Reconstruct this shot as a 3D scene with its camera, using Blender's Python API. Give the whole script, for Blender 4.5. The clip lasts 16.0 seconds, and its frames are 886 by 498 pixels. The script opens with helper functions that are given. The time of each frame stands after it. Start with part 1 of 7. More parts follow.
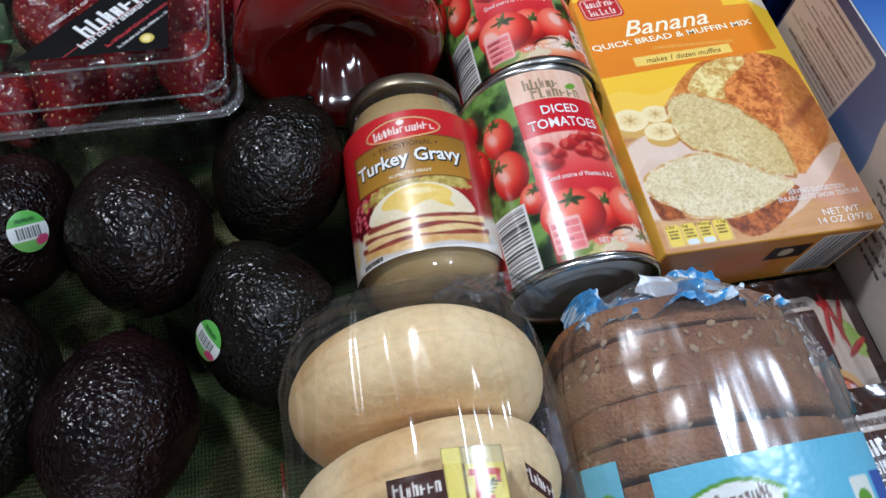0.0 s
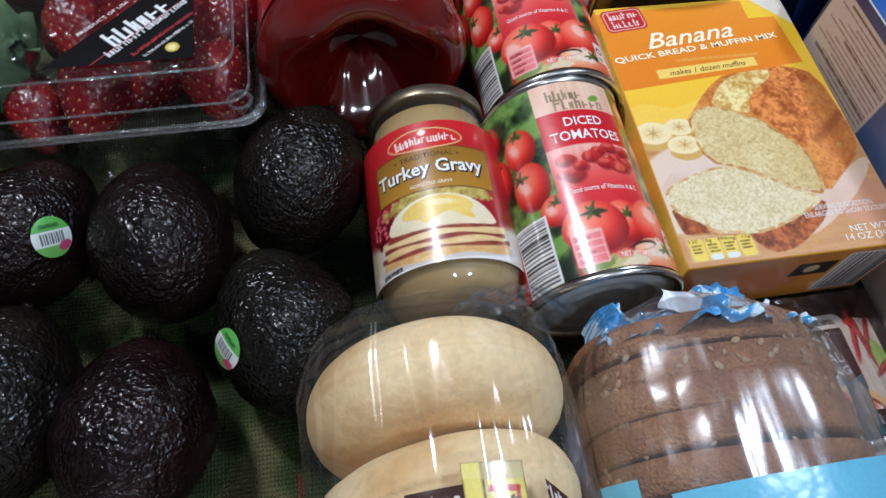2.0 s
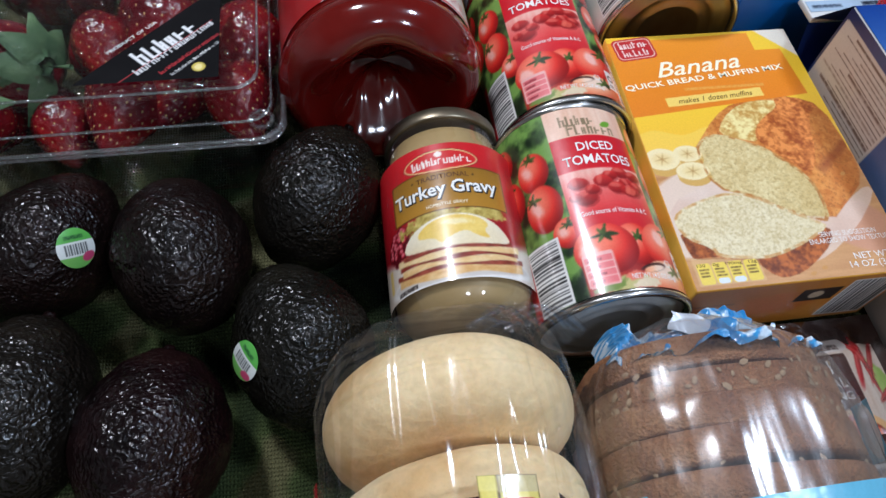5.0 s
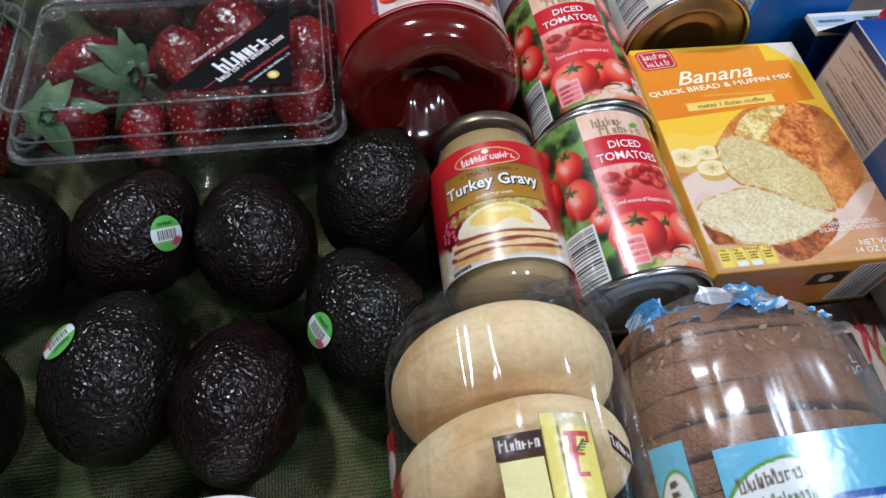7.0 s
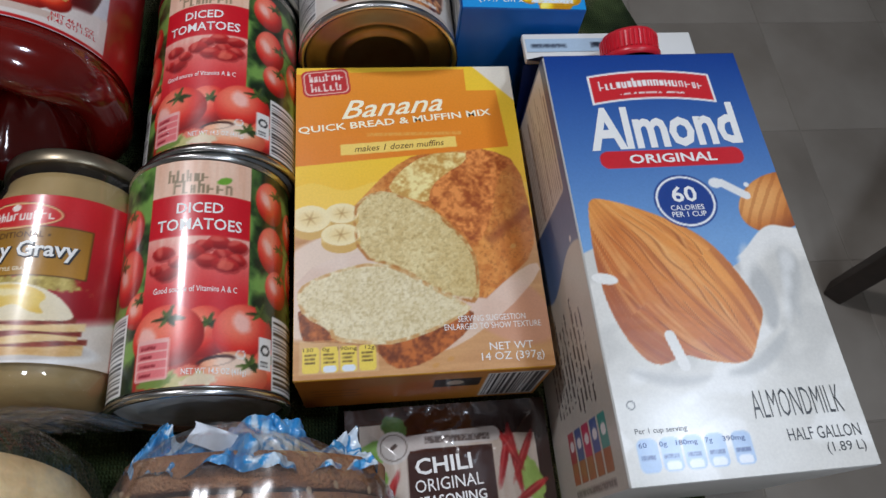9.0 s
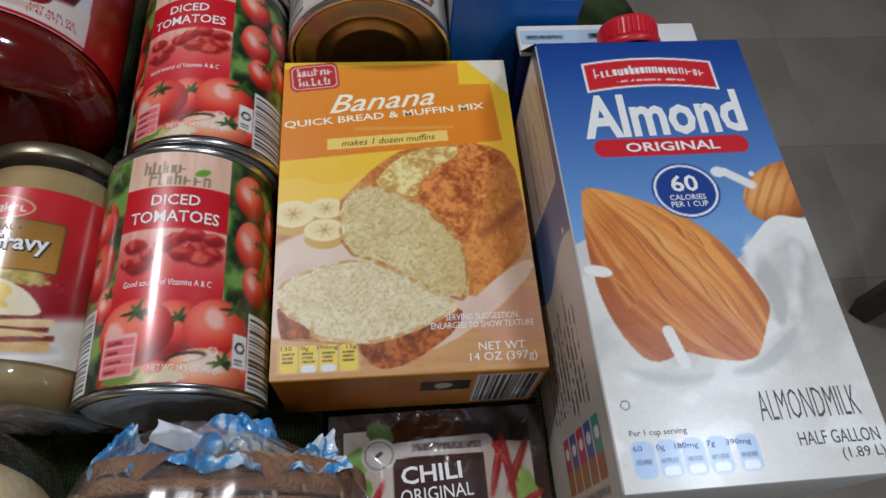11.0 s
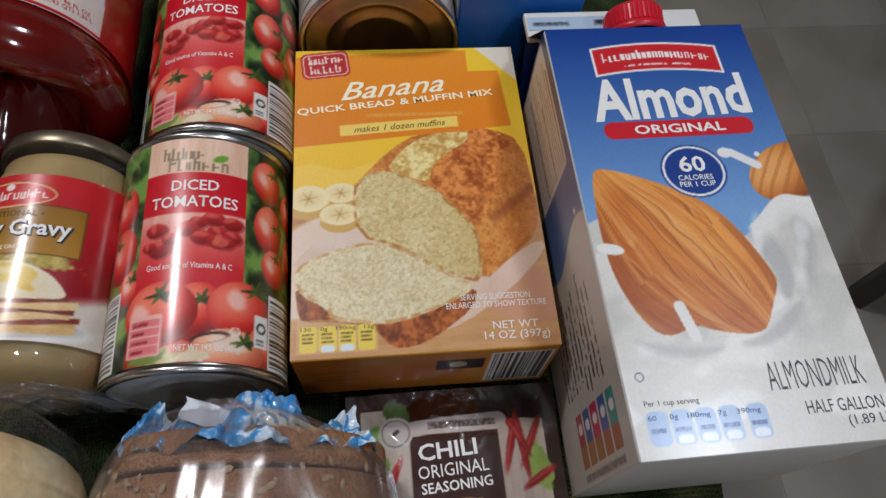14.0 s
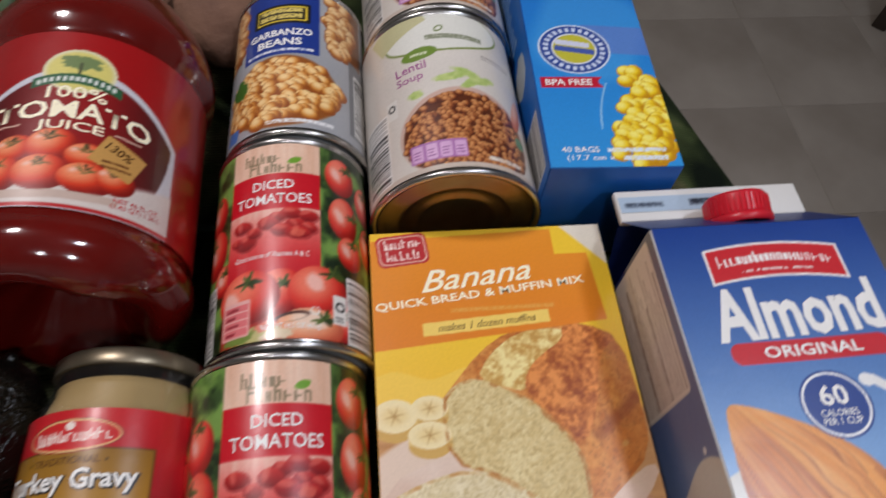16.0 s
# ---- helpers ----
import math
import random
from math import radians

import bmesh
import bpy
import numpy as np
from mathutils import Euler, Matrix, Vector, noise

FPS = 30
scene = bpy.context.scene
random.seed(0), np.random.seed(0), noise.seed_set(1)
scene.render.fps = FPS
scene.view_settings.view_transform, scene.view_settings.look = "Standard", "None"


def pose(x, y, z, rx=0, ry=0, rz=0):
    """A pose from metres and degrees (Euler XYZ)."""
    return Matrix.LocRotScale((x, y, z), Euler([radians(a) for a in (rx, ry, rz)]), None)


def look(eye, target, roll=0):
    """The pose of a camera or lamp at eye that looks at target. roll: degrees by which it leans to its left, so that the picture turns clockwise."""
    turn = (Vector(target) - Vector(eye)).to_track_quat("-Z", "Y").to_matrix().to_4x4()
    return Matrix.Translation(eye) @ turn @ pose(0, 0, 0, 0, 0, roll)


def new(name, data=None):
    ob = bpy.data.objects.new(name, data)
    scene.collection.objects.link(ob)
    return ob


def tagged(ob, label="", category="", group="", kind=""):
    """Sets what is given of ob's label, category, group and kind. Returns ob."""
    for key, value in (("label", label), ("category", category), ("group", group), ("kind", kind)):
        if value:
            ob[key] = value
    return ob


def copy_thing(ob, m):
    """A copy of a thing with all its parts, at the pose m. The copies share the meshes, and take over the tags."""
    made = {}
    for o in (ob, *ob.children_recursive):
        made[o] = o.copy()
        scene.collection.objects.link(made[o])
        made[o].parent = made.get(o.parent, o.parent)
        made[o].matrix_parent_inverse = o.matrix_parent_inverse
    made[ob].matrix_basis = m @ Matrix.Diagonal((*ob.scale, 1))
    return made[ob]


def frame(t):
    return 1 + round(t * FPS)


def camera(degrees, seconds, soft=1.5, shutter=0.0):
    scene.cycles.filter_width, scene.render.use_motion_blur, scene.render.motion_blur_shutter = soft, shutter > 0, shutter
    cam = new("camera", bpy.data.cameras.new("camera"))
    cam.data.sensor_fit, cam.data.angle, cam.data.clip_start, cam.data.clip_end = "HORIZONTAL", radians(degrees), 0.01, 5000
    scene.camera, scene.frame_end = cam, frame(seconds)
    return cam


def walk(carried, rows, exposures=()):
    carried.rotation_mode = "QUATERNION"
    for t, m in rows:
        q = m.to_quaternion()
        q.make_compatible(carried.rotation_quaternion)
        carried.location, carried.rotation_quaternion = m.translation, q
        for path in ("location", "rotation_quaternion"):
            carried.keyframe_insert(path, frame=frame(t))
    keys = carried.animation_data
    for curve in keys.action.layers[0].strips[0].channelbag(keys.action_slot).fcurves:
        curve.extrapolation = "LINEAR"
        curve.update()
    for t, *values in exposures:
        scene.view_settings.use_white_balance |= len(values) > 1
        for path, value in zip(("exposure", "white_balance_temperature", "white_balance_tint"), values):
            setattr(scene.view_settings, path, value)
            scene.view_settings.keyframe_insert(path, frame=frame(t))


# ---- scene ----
cam = camera(67.5, 16.0, shutter=0.4)
PATH = [
    (0, (-0.09957, -0.18905, 0.32193), (0.1822, 0.6977, -1.4484), 7.73),
    (0.5, (-0.10299, -0.19035, 0.32268), (0.1830, 0.7147, -1.4377), 7.66),
    (1, (-0.10434, -0.18720, 0.32211), (0.1678, 0.7320, -1.4332), 7.37),
    (1.5, (-0.10138, -0.18801, 0.32032), (0.1464, 0.7285, -1.4400), 6.13),
    (2, (-0.10149, -0.18737, 0.32047), (0.1395, 0.7338, -1.4383), 5.93),
    (2.5, (-0.10365, -0.18510, 0.32562), (0.1505, 0.7376, -1.4305), 6.65),
    (3, (-0.10860, -0.18861, 0.32324), (0.1426, 0.7650, -1.4167), 7.04),
    (3.5, (-0.10792, -0.18900, 0.32423), (0.1388, 0.7701, -1.4134), 6.99),
    (6, (-0.11392, -0.19630, 0.33083), (0.1379, 0.7901, -1.3907), 6.77),
    (6.5, (-0.12924, -0.21218, 0.33881), (0.1269, 0.7854, -1.3756), 7.04),
    (7, (-0.13728, -0.22142, 0.34880), (0.0977, 0.8068, -1.3505), 5.59),
    (7.5, (-0.06056, -0.19140, 0.34547), (0.1708, 0.8369, -1.3543), 3.21),
    (8, (0.00294, -0.16534, 0.32805), (0.3347, 0.7510, -1.4184), 8.42),
    (8.5, (0.05899, -0.16465, 0.33383), (0.3596, 0.7369, -1.4260), 10.68),
    (8.7, (0.07248, -0.14684, 0.33655), (0.3330, 0.6914, -1.4605), 12.67),
    (10.8, (0.09544, -0.15119, 0.31564), (0.2542, 0.7711, -1.4519), 6.39),
    (11, (0.09614, -0.15318, 0.31709), (0.2711, 0.7626, -1.4523), 7.10),
    (11.5, (0.09368, -0.15443, 0.31616), (0.2792, 0.7548, -1.4555), 7.42),
    (12, (0.09046, -0.15296, 0.31665), (0.2745, 0.7607, -1.4529), 7.17),
    (12.5, (0.08975, -0.15291, 0.31593), (0.2738, 0.7476, -1.4604), 6.95),
    (13, (0.08993, -0.15336, 0.31541), (0.2744, 0.7375, -1.4657), 7.17),
    (13.5, (0.08994, -0.15515, 0.31580), (0.2760, 0.7355, -1.4652), 7.33),
    (14, (0.08673, -0.16024, 0.32027), (0.2772, 0.7378, -1.4566), 7.51),
    (14.5, (0.07237, -0.16723, 0.32926), (0.2794, 0.7747, -1.4229), 8.43),
    (15, (0.03940, -0.15355, 0.33979), (0.1972, 0.8251, -1.3973), 6.14),
    (15.5, (0.03553, -0.11482, 0.33397), (0.1504, 0.9015, -1.3847), 0.79),
    (16, (0.05029, -0.07926, 0.32785), (0.2567, 0.9457, -1.3771), 6.62),
]
walk(cam, [(t, look(eye, target, roll)) for t, eye, target, roll in PATH],
     [(0.0, -0.06, 5600, 10), (7.2, -0.02, 5650, 11), (8.0, -0.18, 5800, 11), (8.7, -0.46, 5900, 11), (10.8, -0.66, 6000, 11), (14.5, -0.60, 6300, 14), (16.0, -0.50, 6450, 17)])

# ---- light: ceiling lamps of the room, one warm and three cool ----
world = bpy.data.worlds.new("world")
scene.world = world
world.use_nodes = True
world.node_tree.nodes["Background"].inputs[0].default_value = (0.5, 0.52, 0.55, 1)
world.node_tree.nodes["Background"].inputs[1].default_value = 0.15


def lamp(name, x, y, z, size, watts, colour, target):
    data = bpy.data.lights.new(name, "AREA")
    data.shape, data.size, data.energy, data.color = "DISK", size, watts, colour
    ob = new(name, data)
    ob.matrix_world = look((x, y, z), target)
    return ob


lamp("ceiling_lamp", -0.60, 0.74, 1.66, 0.20, 23, (1.0, 0.96, 0.93), (0, 0, 0))
lamp("ceiling_lamp", 0.92, 0.10, 1.66, 0.20, 13, (0.82, 0.91, 1.0), (0, 0, 0))
lamp("ceiling_lamp", -0.05, -1.00, 1.66, 0.16, 3.5, (0.95, 0.96, 1.0), (0, 0, 0))
lamp("ceiling_lamp", 0.75, -1.10, 1.66, 0.16, 7, (0.92, 0.95, 1.0), (0, 0, 0))


# ---- materials ----
def lin(r, g, b):
    """Linear colour from 0..255 display values."""
    return tuple(((c / 255 + 0.055) / 1.055) ** 2.4 if c > 10 else c / 255 / 12.92 for c in (r, g, b))


def base_material(name):
    m = bpy.data.materials.new(name)
    m.use_nodes = True
    return m, m.node_tree, m.node_tree.nodes["Principled BSDF"]


def coords(nt, scale):
    tc = nt.nodes.new("ShaderNodeTexCoord")
    mp = nt.nodes.new("ShaderNodeMapping")
    mp.inputs["Scale"].default_value = (scale, scale, scale) if not isinstance(scale, tuple) else scale
    nt.links.new(tc.outputs["Object"], mp.inputs["Vector"])
    return mp.outputs["Vector"]


def noise_node(nt, scale, detail=4.0, rough=0.55):
    n = nt.nodes.new("ShaderNodeTexNoise")
    n.inputs["Scale"].default_value, n.inputs["Detail"].default_value, n.inputs["Roughness"].default_value = scale, detail, rough
    nt.links.new(coords(nt, 1.0), n.inputs["Vector"])
    return n


def ramp(nt, fac, stops):
    r = nt.nodes.new("ShaderNodeValToRGB")
    while len(r.color_ramp.elements) < len(stops):
        r.color_ramp.elements.new(0.5)
    for e, (p, c) in zip(r.color_ramp.elements, stops):
        e.position, e.color = p, (*c, 1)
    nt.links.new(fac, r.inputs["Fac"])
    return r.outputs["Color"]


def bump(nt, b, height, strength, distance):
    n = nt.nodes.new("ShaderNodeBump")
    n.inputs["Strength"].default_value, n.inputs["Distance"].default_value = strength, distance
    nt.links.new(height, n.inputs["Height"])
    nt.links.new(n.outputs["Normal"], b.inputs["Normal"])
    return n


def surface(name, c1, c2, scale=60.0, rough=0.5, metal=0.0, relief=0.0, relief_scale=None, coat=0.0, rough2=None, spec=0.5):
    """Two-tone noise colour, roughness variation and fine relief."""
    m, nt, b = base_material(name)
    n = noise_node(nt, scale)
    nt.links.new(ramp(nt, n.outputs["Fac"], [(0.3, c1), (0.7, c2)]), b.inputs["Base Color"])
    r = nt.nodes.new("ShaderNodeMapRange")
    r.inputs["To Min"].default_value, r.inputs["To Max"].default_value = rough, rough2 if rough2 is not None else rough * 1.25
    n2 = noise_node(nt, scale * 0.37, 3)
    nt.links.new(n2.outputs["Fac"], r.inputs["Value"])
    nt.links.new(r.outputs["Result"], b.inputs["Roughness"])
    b.inputs["Metallic"].default_value, b.inputs["Coat Weight"].default_value = metal, coat
    b.inputs["Specular IOR Level"].default_value = spec
    b.inputs["Coat Roughness"].default_value = 0.05
    if relief:
        n3 = noise_node(nt, relief_scale or scale * 4, 3)
        bump(nt, b, n3.outputs["Fac"], 1.0, relief)
    return m


def printed(name, rough=0.3, coat=0.0, relief=0.00004, metal=0.0, relief_scale=90, spec=0.5):
    """Printed paper or board: colour from the artwork laid on the sheet."""
    m, nt, b = base_material(name)
    a = nt.nodes.new("ShaderNodeVertexColor")
    a.layer_name = "Artwork"
    n = noise_node(nt, 900, 2)
    mix = nt.nodes.new("ShaderNodeMix")
    mix.data_type, mix.blend_type = "RGBA", "MULTIPLY"
    mix.inputs["Factor"].default_value = 0.18
    nt.links.new(a.outputs["Color"], mix.inputs["A"])
    nt.links.new(n.outputs["Fac"], mix.inputs["B"])
    nt.links.new(mix.outputs["Result"], b.inputs["Base Color"])
    r = nt.nodes.new("ShaderNodeMapRange")
    r.inputs["To Min"].default_value, r.inputs["To Max"].default_value = rough * 0.85, rough * 1.2
    n2 = noise_node(nt, 40, 3)
    nt.links.new(n2.outputs["Fac"], r.inputs["Value"])
    nt.links.new(r.outputs["Result"], b.inputs["Roughness"])
    b.inputs["Coat Weight"].default_value, b.inputs["Coat Roughness"].default_value, b.inputs["Metallic"].default_value = coat, 0.14, metal
    b.inputs["Specular IOR Level"].default_value = spec
    n3 = noise_node(nt, relief_scale, 3)
    bump(nt, b, n3.outputs["Fac"], 1.0, relief * 4)
    return m


def film(name, haze, rough, relief, scale, tint=(0.95, 0.95, 0.97), gloss=1.0, most=0.3, stretch=1.0, detail=3.0):
    """Thin clear plastic: see-through, glossy towards its edges, slightly milky."""
    m = bpy.data.materials.new(name)
    m.use_nodes = True
    nt = m.node_tree
    nt.nodes.remove(nt.nodes["Principled BSDF"])
    out = nt.nodes["Material Output"]
    clear, milky, shine = (nt.nodes.new("ShaderNodeBsdf" + k) for k in ("Transparent", "Diffuse", "Glossy"))
    clear.inputs["Color"].default_value = (*tint, 1)
    milky.inputs["Color"].default_value = (0.8, 0.8, 0.82, 1)
    shine.inputs["Roughness"].default_value = rough
    n = noise_node(nt, scale, detail, 0.6)
    nt.links.new(coords(nt, (1.0, stretch, 1.0)), n.inputs["Vector"])
    n.inputs["Distortion"].default_value = 1.2
    bp = nt.nodes.new("ShaderNodeBump")
    bp.inputs["Distance"].default_value = relief
    nt.links.new(n.outputs["Fac"], bp.inputs["Height"])
    nt.links.new(bp.outputs["Normal"], shine.inputs["Normal"])
    fr = nt.nodes.new("ShaderNodeFresnel")
    fr.inputs["IOR"].default_value = 1.5
    nt.links.new(bp.outputs["Normal"], fr.inputs["Normal"])
    ml = nt.nodes.new("ShaderNodeMath")
    ml.operation = "MULTIPLY"
    ml.use_clamp = True
    ml.inputs[1].default_value = 1.7 * gloss
    nt.links.new(fr.outputs["Fac"], ml.inputs[0])
    m1, m2 = nt.nodes.new("ShaderNodeMixShader"), nt.nodes.new("ShaderNodeMixShader")
    m1.inputs["Fac"].default_value = haze
    nt.links.new(clear.outputs[0], m1.inputs[1])
    nt.links.new(milky.outputs[0], m1.inputs[2])
    cap = nt.nodes.new("ShaderNodeMath")
    cap.operation = "MINIMUM"
    cap.inputs[1].default_value = most
    nt.links.new(ml.outputs[0], cap.inputs[0])
    nt.links.new(cap.outputs[0], m2.inputs["Fac"])
    nt.links.new(m1.outputs[0], m2.inputs[1])
    nt.links.new(shine.outputs[0], m2.inputs[2])
    nt.links.new(m2.outputs[0], out.inputs["Surface"])
    return m


def cloth_material():
    """Woven throw in dark green, olive and tan blotches with a ribbed weave."""
    m, nt, b = base_material("woven_cloth")
    n = noise_node(nt, 15, 2.0, 0.5)
    n.inputs["Distortion"].default_value = 0.6
    blot = ramp(nt, n.outputs["Fac"], [(0.36, (0.008, 0.014, 0.008)), (0.44, (0.032, 0.047, 0.018)), (0.52, (0.082, 0.112, 0.040)), (0.58, (0.17, 0.165, 0.078))])
    w = nt.nodes.new("ShaderNodeTexWave")
    w.inputs["Scale"].default_value, w.inputs["Distortion"].default_value, w.inputs["Detail"].default_value = 190, 2.5, 2
    w.inputs["Detail Scale"].default_value = 2.0
    nt.links.new(coords(nt, 1.0), w.inputs["Vector"])
    w2 = nt.nodes.new("ShaderNodeTexWave")
    w2.bands_direction = "Y"
    w2.inputs["Scale"].default_value, w2.inputs["Distortion"].default_value, w2.inputs["Detail"].default_value = 150, 3.0, 2
    nt.links.new(coords(nt, 1.0), w2.inputs["Vector"])
    mx = nt.nodes.new("ShaderNodeMath")
    mx.operation = "MULTIPLY"
    nt.links.new(w.outputs["Fac"], mx.inputs[0])
    nt.links.new(w2.outputs["Fac"], mx.inputs[1])
    mix = nt.nodes.new("ShaderNodeMix")
    mix.data_type, mix.blend_type = "RGBA", "MULTIPLY"
    mix.inputs["Factor"].default_value = 0.6
    nt.links.new(blot, mix.inputs["A"])
    nt.links.new(ramp(nt, mx.outputs[0], [(0.0, (0.35, 0.35, 0.35)), (0.5, (1, 1, 1))]), mix.inputs["B"])
    nt.links.new(mix.outputs["Result"], b.inputs["Base Color"])
    b.inputs["Roughness"].default_value = 0.95
    b.inputs["Specular IOR Level"].default_value = 0.1
    bump(nt, b, mx.outputs[0], 1.0, 0.0012)
    return m


def avocado_material():
    """Hass skin: pebbled and glossy, purple-brown to green-black from fruit to fruit."""
    m, nt, b = base_material("avocado_skin")
    n = noise_node(nt, 40, 5, 0.65)
    info = nt.nodes.new("ShaderNodeObjectInfo")
    tone = ramp(nt, n.outputs["Fac"], [(0.32, (0.0022, 0.0010, 0.0012)), (0.55, (0.0078, 0.0026, 0.0029)), (0.74, (0.0165, 0.0062, 0.0050))])
    green = ramp(nt, n.outputs["Fac"], [(0.32, (0.0030, 0.0028, 0.0021)), (0.6, (0.0070, 0.0062, 0.0042)), (0.78, (0.013, 0.011, 0.0065))])
    mix = nt.nodes.new("ShaderNodeMix")
    mix.data_type = "RGBA"
    rr = nt.nodes.new("ShaderNodeMapRange")
    rr.inputs["From Min"].default_value, rr.inputs["From Max"].default_value = 0.35, 0.9
    nt.links.new(info.outputs["Random"], rr.inputs["Value"])
    nt.links.new(rr.outputs["Result"], mix.inputs["Factor"])
    nt.links.new(tone, mix.inputs["A"])
    nt.links.new(green, mix.inputs["B"])
    nt.links.new(mix.outputs["Result"], b.inputs["Base Color"])
    v = nt.nodes.new("ShaderNodeTexVoronoi")
    v.inputs["Scale"].default_value = 430
    warp = nt.nodes.new("ShaderNodeMix")
    warp.data_type, warp.blend_type = "RGBA", "LINEAR_LIGHT"
    warp.inputs["Factor"].default_value = 0.003
    wn = noise_node(nt, 150, 2)
    nt.links.new(coords(nt, 1.0), warp.inputs["A"])
    nt.links.new(wn.outputs["Color"], warp.inputs["B"])
    nt.links.new(warp.outputs["Result"], v.inputs["Vector"])
    fine = noise_node(nt, 700, 2)
    add = nt.nodes.new("ShaderNodeMath")
    add.operation = "MULTIPLY_ADD"
    add.inputs[1].default_value = 0.18
    nt.links.new(fine.outputs["Fac"], add.inputs[0])
    nt.links.new(v.outputs["Distance"], add.inputs[2])
    r = nt.nodes.new("ShaderNodeMapRange")
    r.inputs["To Min"].default_value, r.inputs["To Max"].default_value = 0.15, 0.27
    nt.links.new(n.outputs["Fac"], r.inputs["Value"])
    nt.links.new(r.outputs["Result"], b.inputs["Roughness"])
    b.inputs["Specular IOR Level"].default_value = 0.31
    bump(nt, b, add.outputs[0], 0.85, 0.0010)
    return m


def strawberry_material():
    m, nt, b = base_material("strawberry_flesh")
    n = noise_node(nt, 38, 4)
    nt.links.new(ramp(nt, n.outputs["Fac"], [(0.3, (0.055, 0.001, 0.005)), (0.5, (0.125, 0.003, 0.009)), (0.72, (0.26, 0.010, 0.009))]), b.inputs["Base Color"])
    b.inputs["Roughness"].default_value = 0.16
    b.inputs["Subsurface Weight"].default_value = 0.08
    b.inputs["Subsurface Radius"].default_value = (0.004, 0.001, 0.001)
    n2 = noise_node(nt, 300, 3)
    bump(nt, b, n2.outputs["Fac"], 0.9, 0.0011)
    return m


def crumb_material(name, c1, c2, c3, scale, pit, speckle=0.5):
    """Baked crust or dough: broad browning, fine speckle, small pits."""
    m, nt, b = base_material(name)
    n1, n2 = noise_node(nt, scale, 3), noise_node(nt, scale * 14, 3)
    a = ramp(nt, n1.outputs["Fac"], [(0.32, c1), (0.52, c2), (0.70, c3)])
    mix = nt.nodes.new("ShaderNodeMix")
    mix.data_type, mix.blend_type = "RGBA", "MULTIPLY"
    mix.inputs["Factor"].default_value = speckle
    nt.links.new(a, mix.inputs["A"])
    nt.links.new(ramp(nt, n2.outputs["Fac"], [(0.3, (0.6, 0.58, 0.55)), (0.6, (1, 1, 1))]), mix.inputs["B"])
    nt.links.new(mix.outputs["Result"], b.inputs["Base Color"])
    b.inputs["Roughness"].default_value = 0.75
    b.inputs["Subsurface Weight"].default_value = 0.1
    b.inputs["Subsurface Radius"].default_value = (0.004, 0.002, 0.001)
    bump(nt, b, n2.outputs["Fac"], 0.8, pit)
    return m


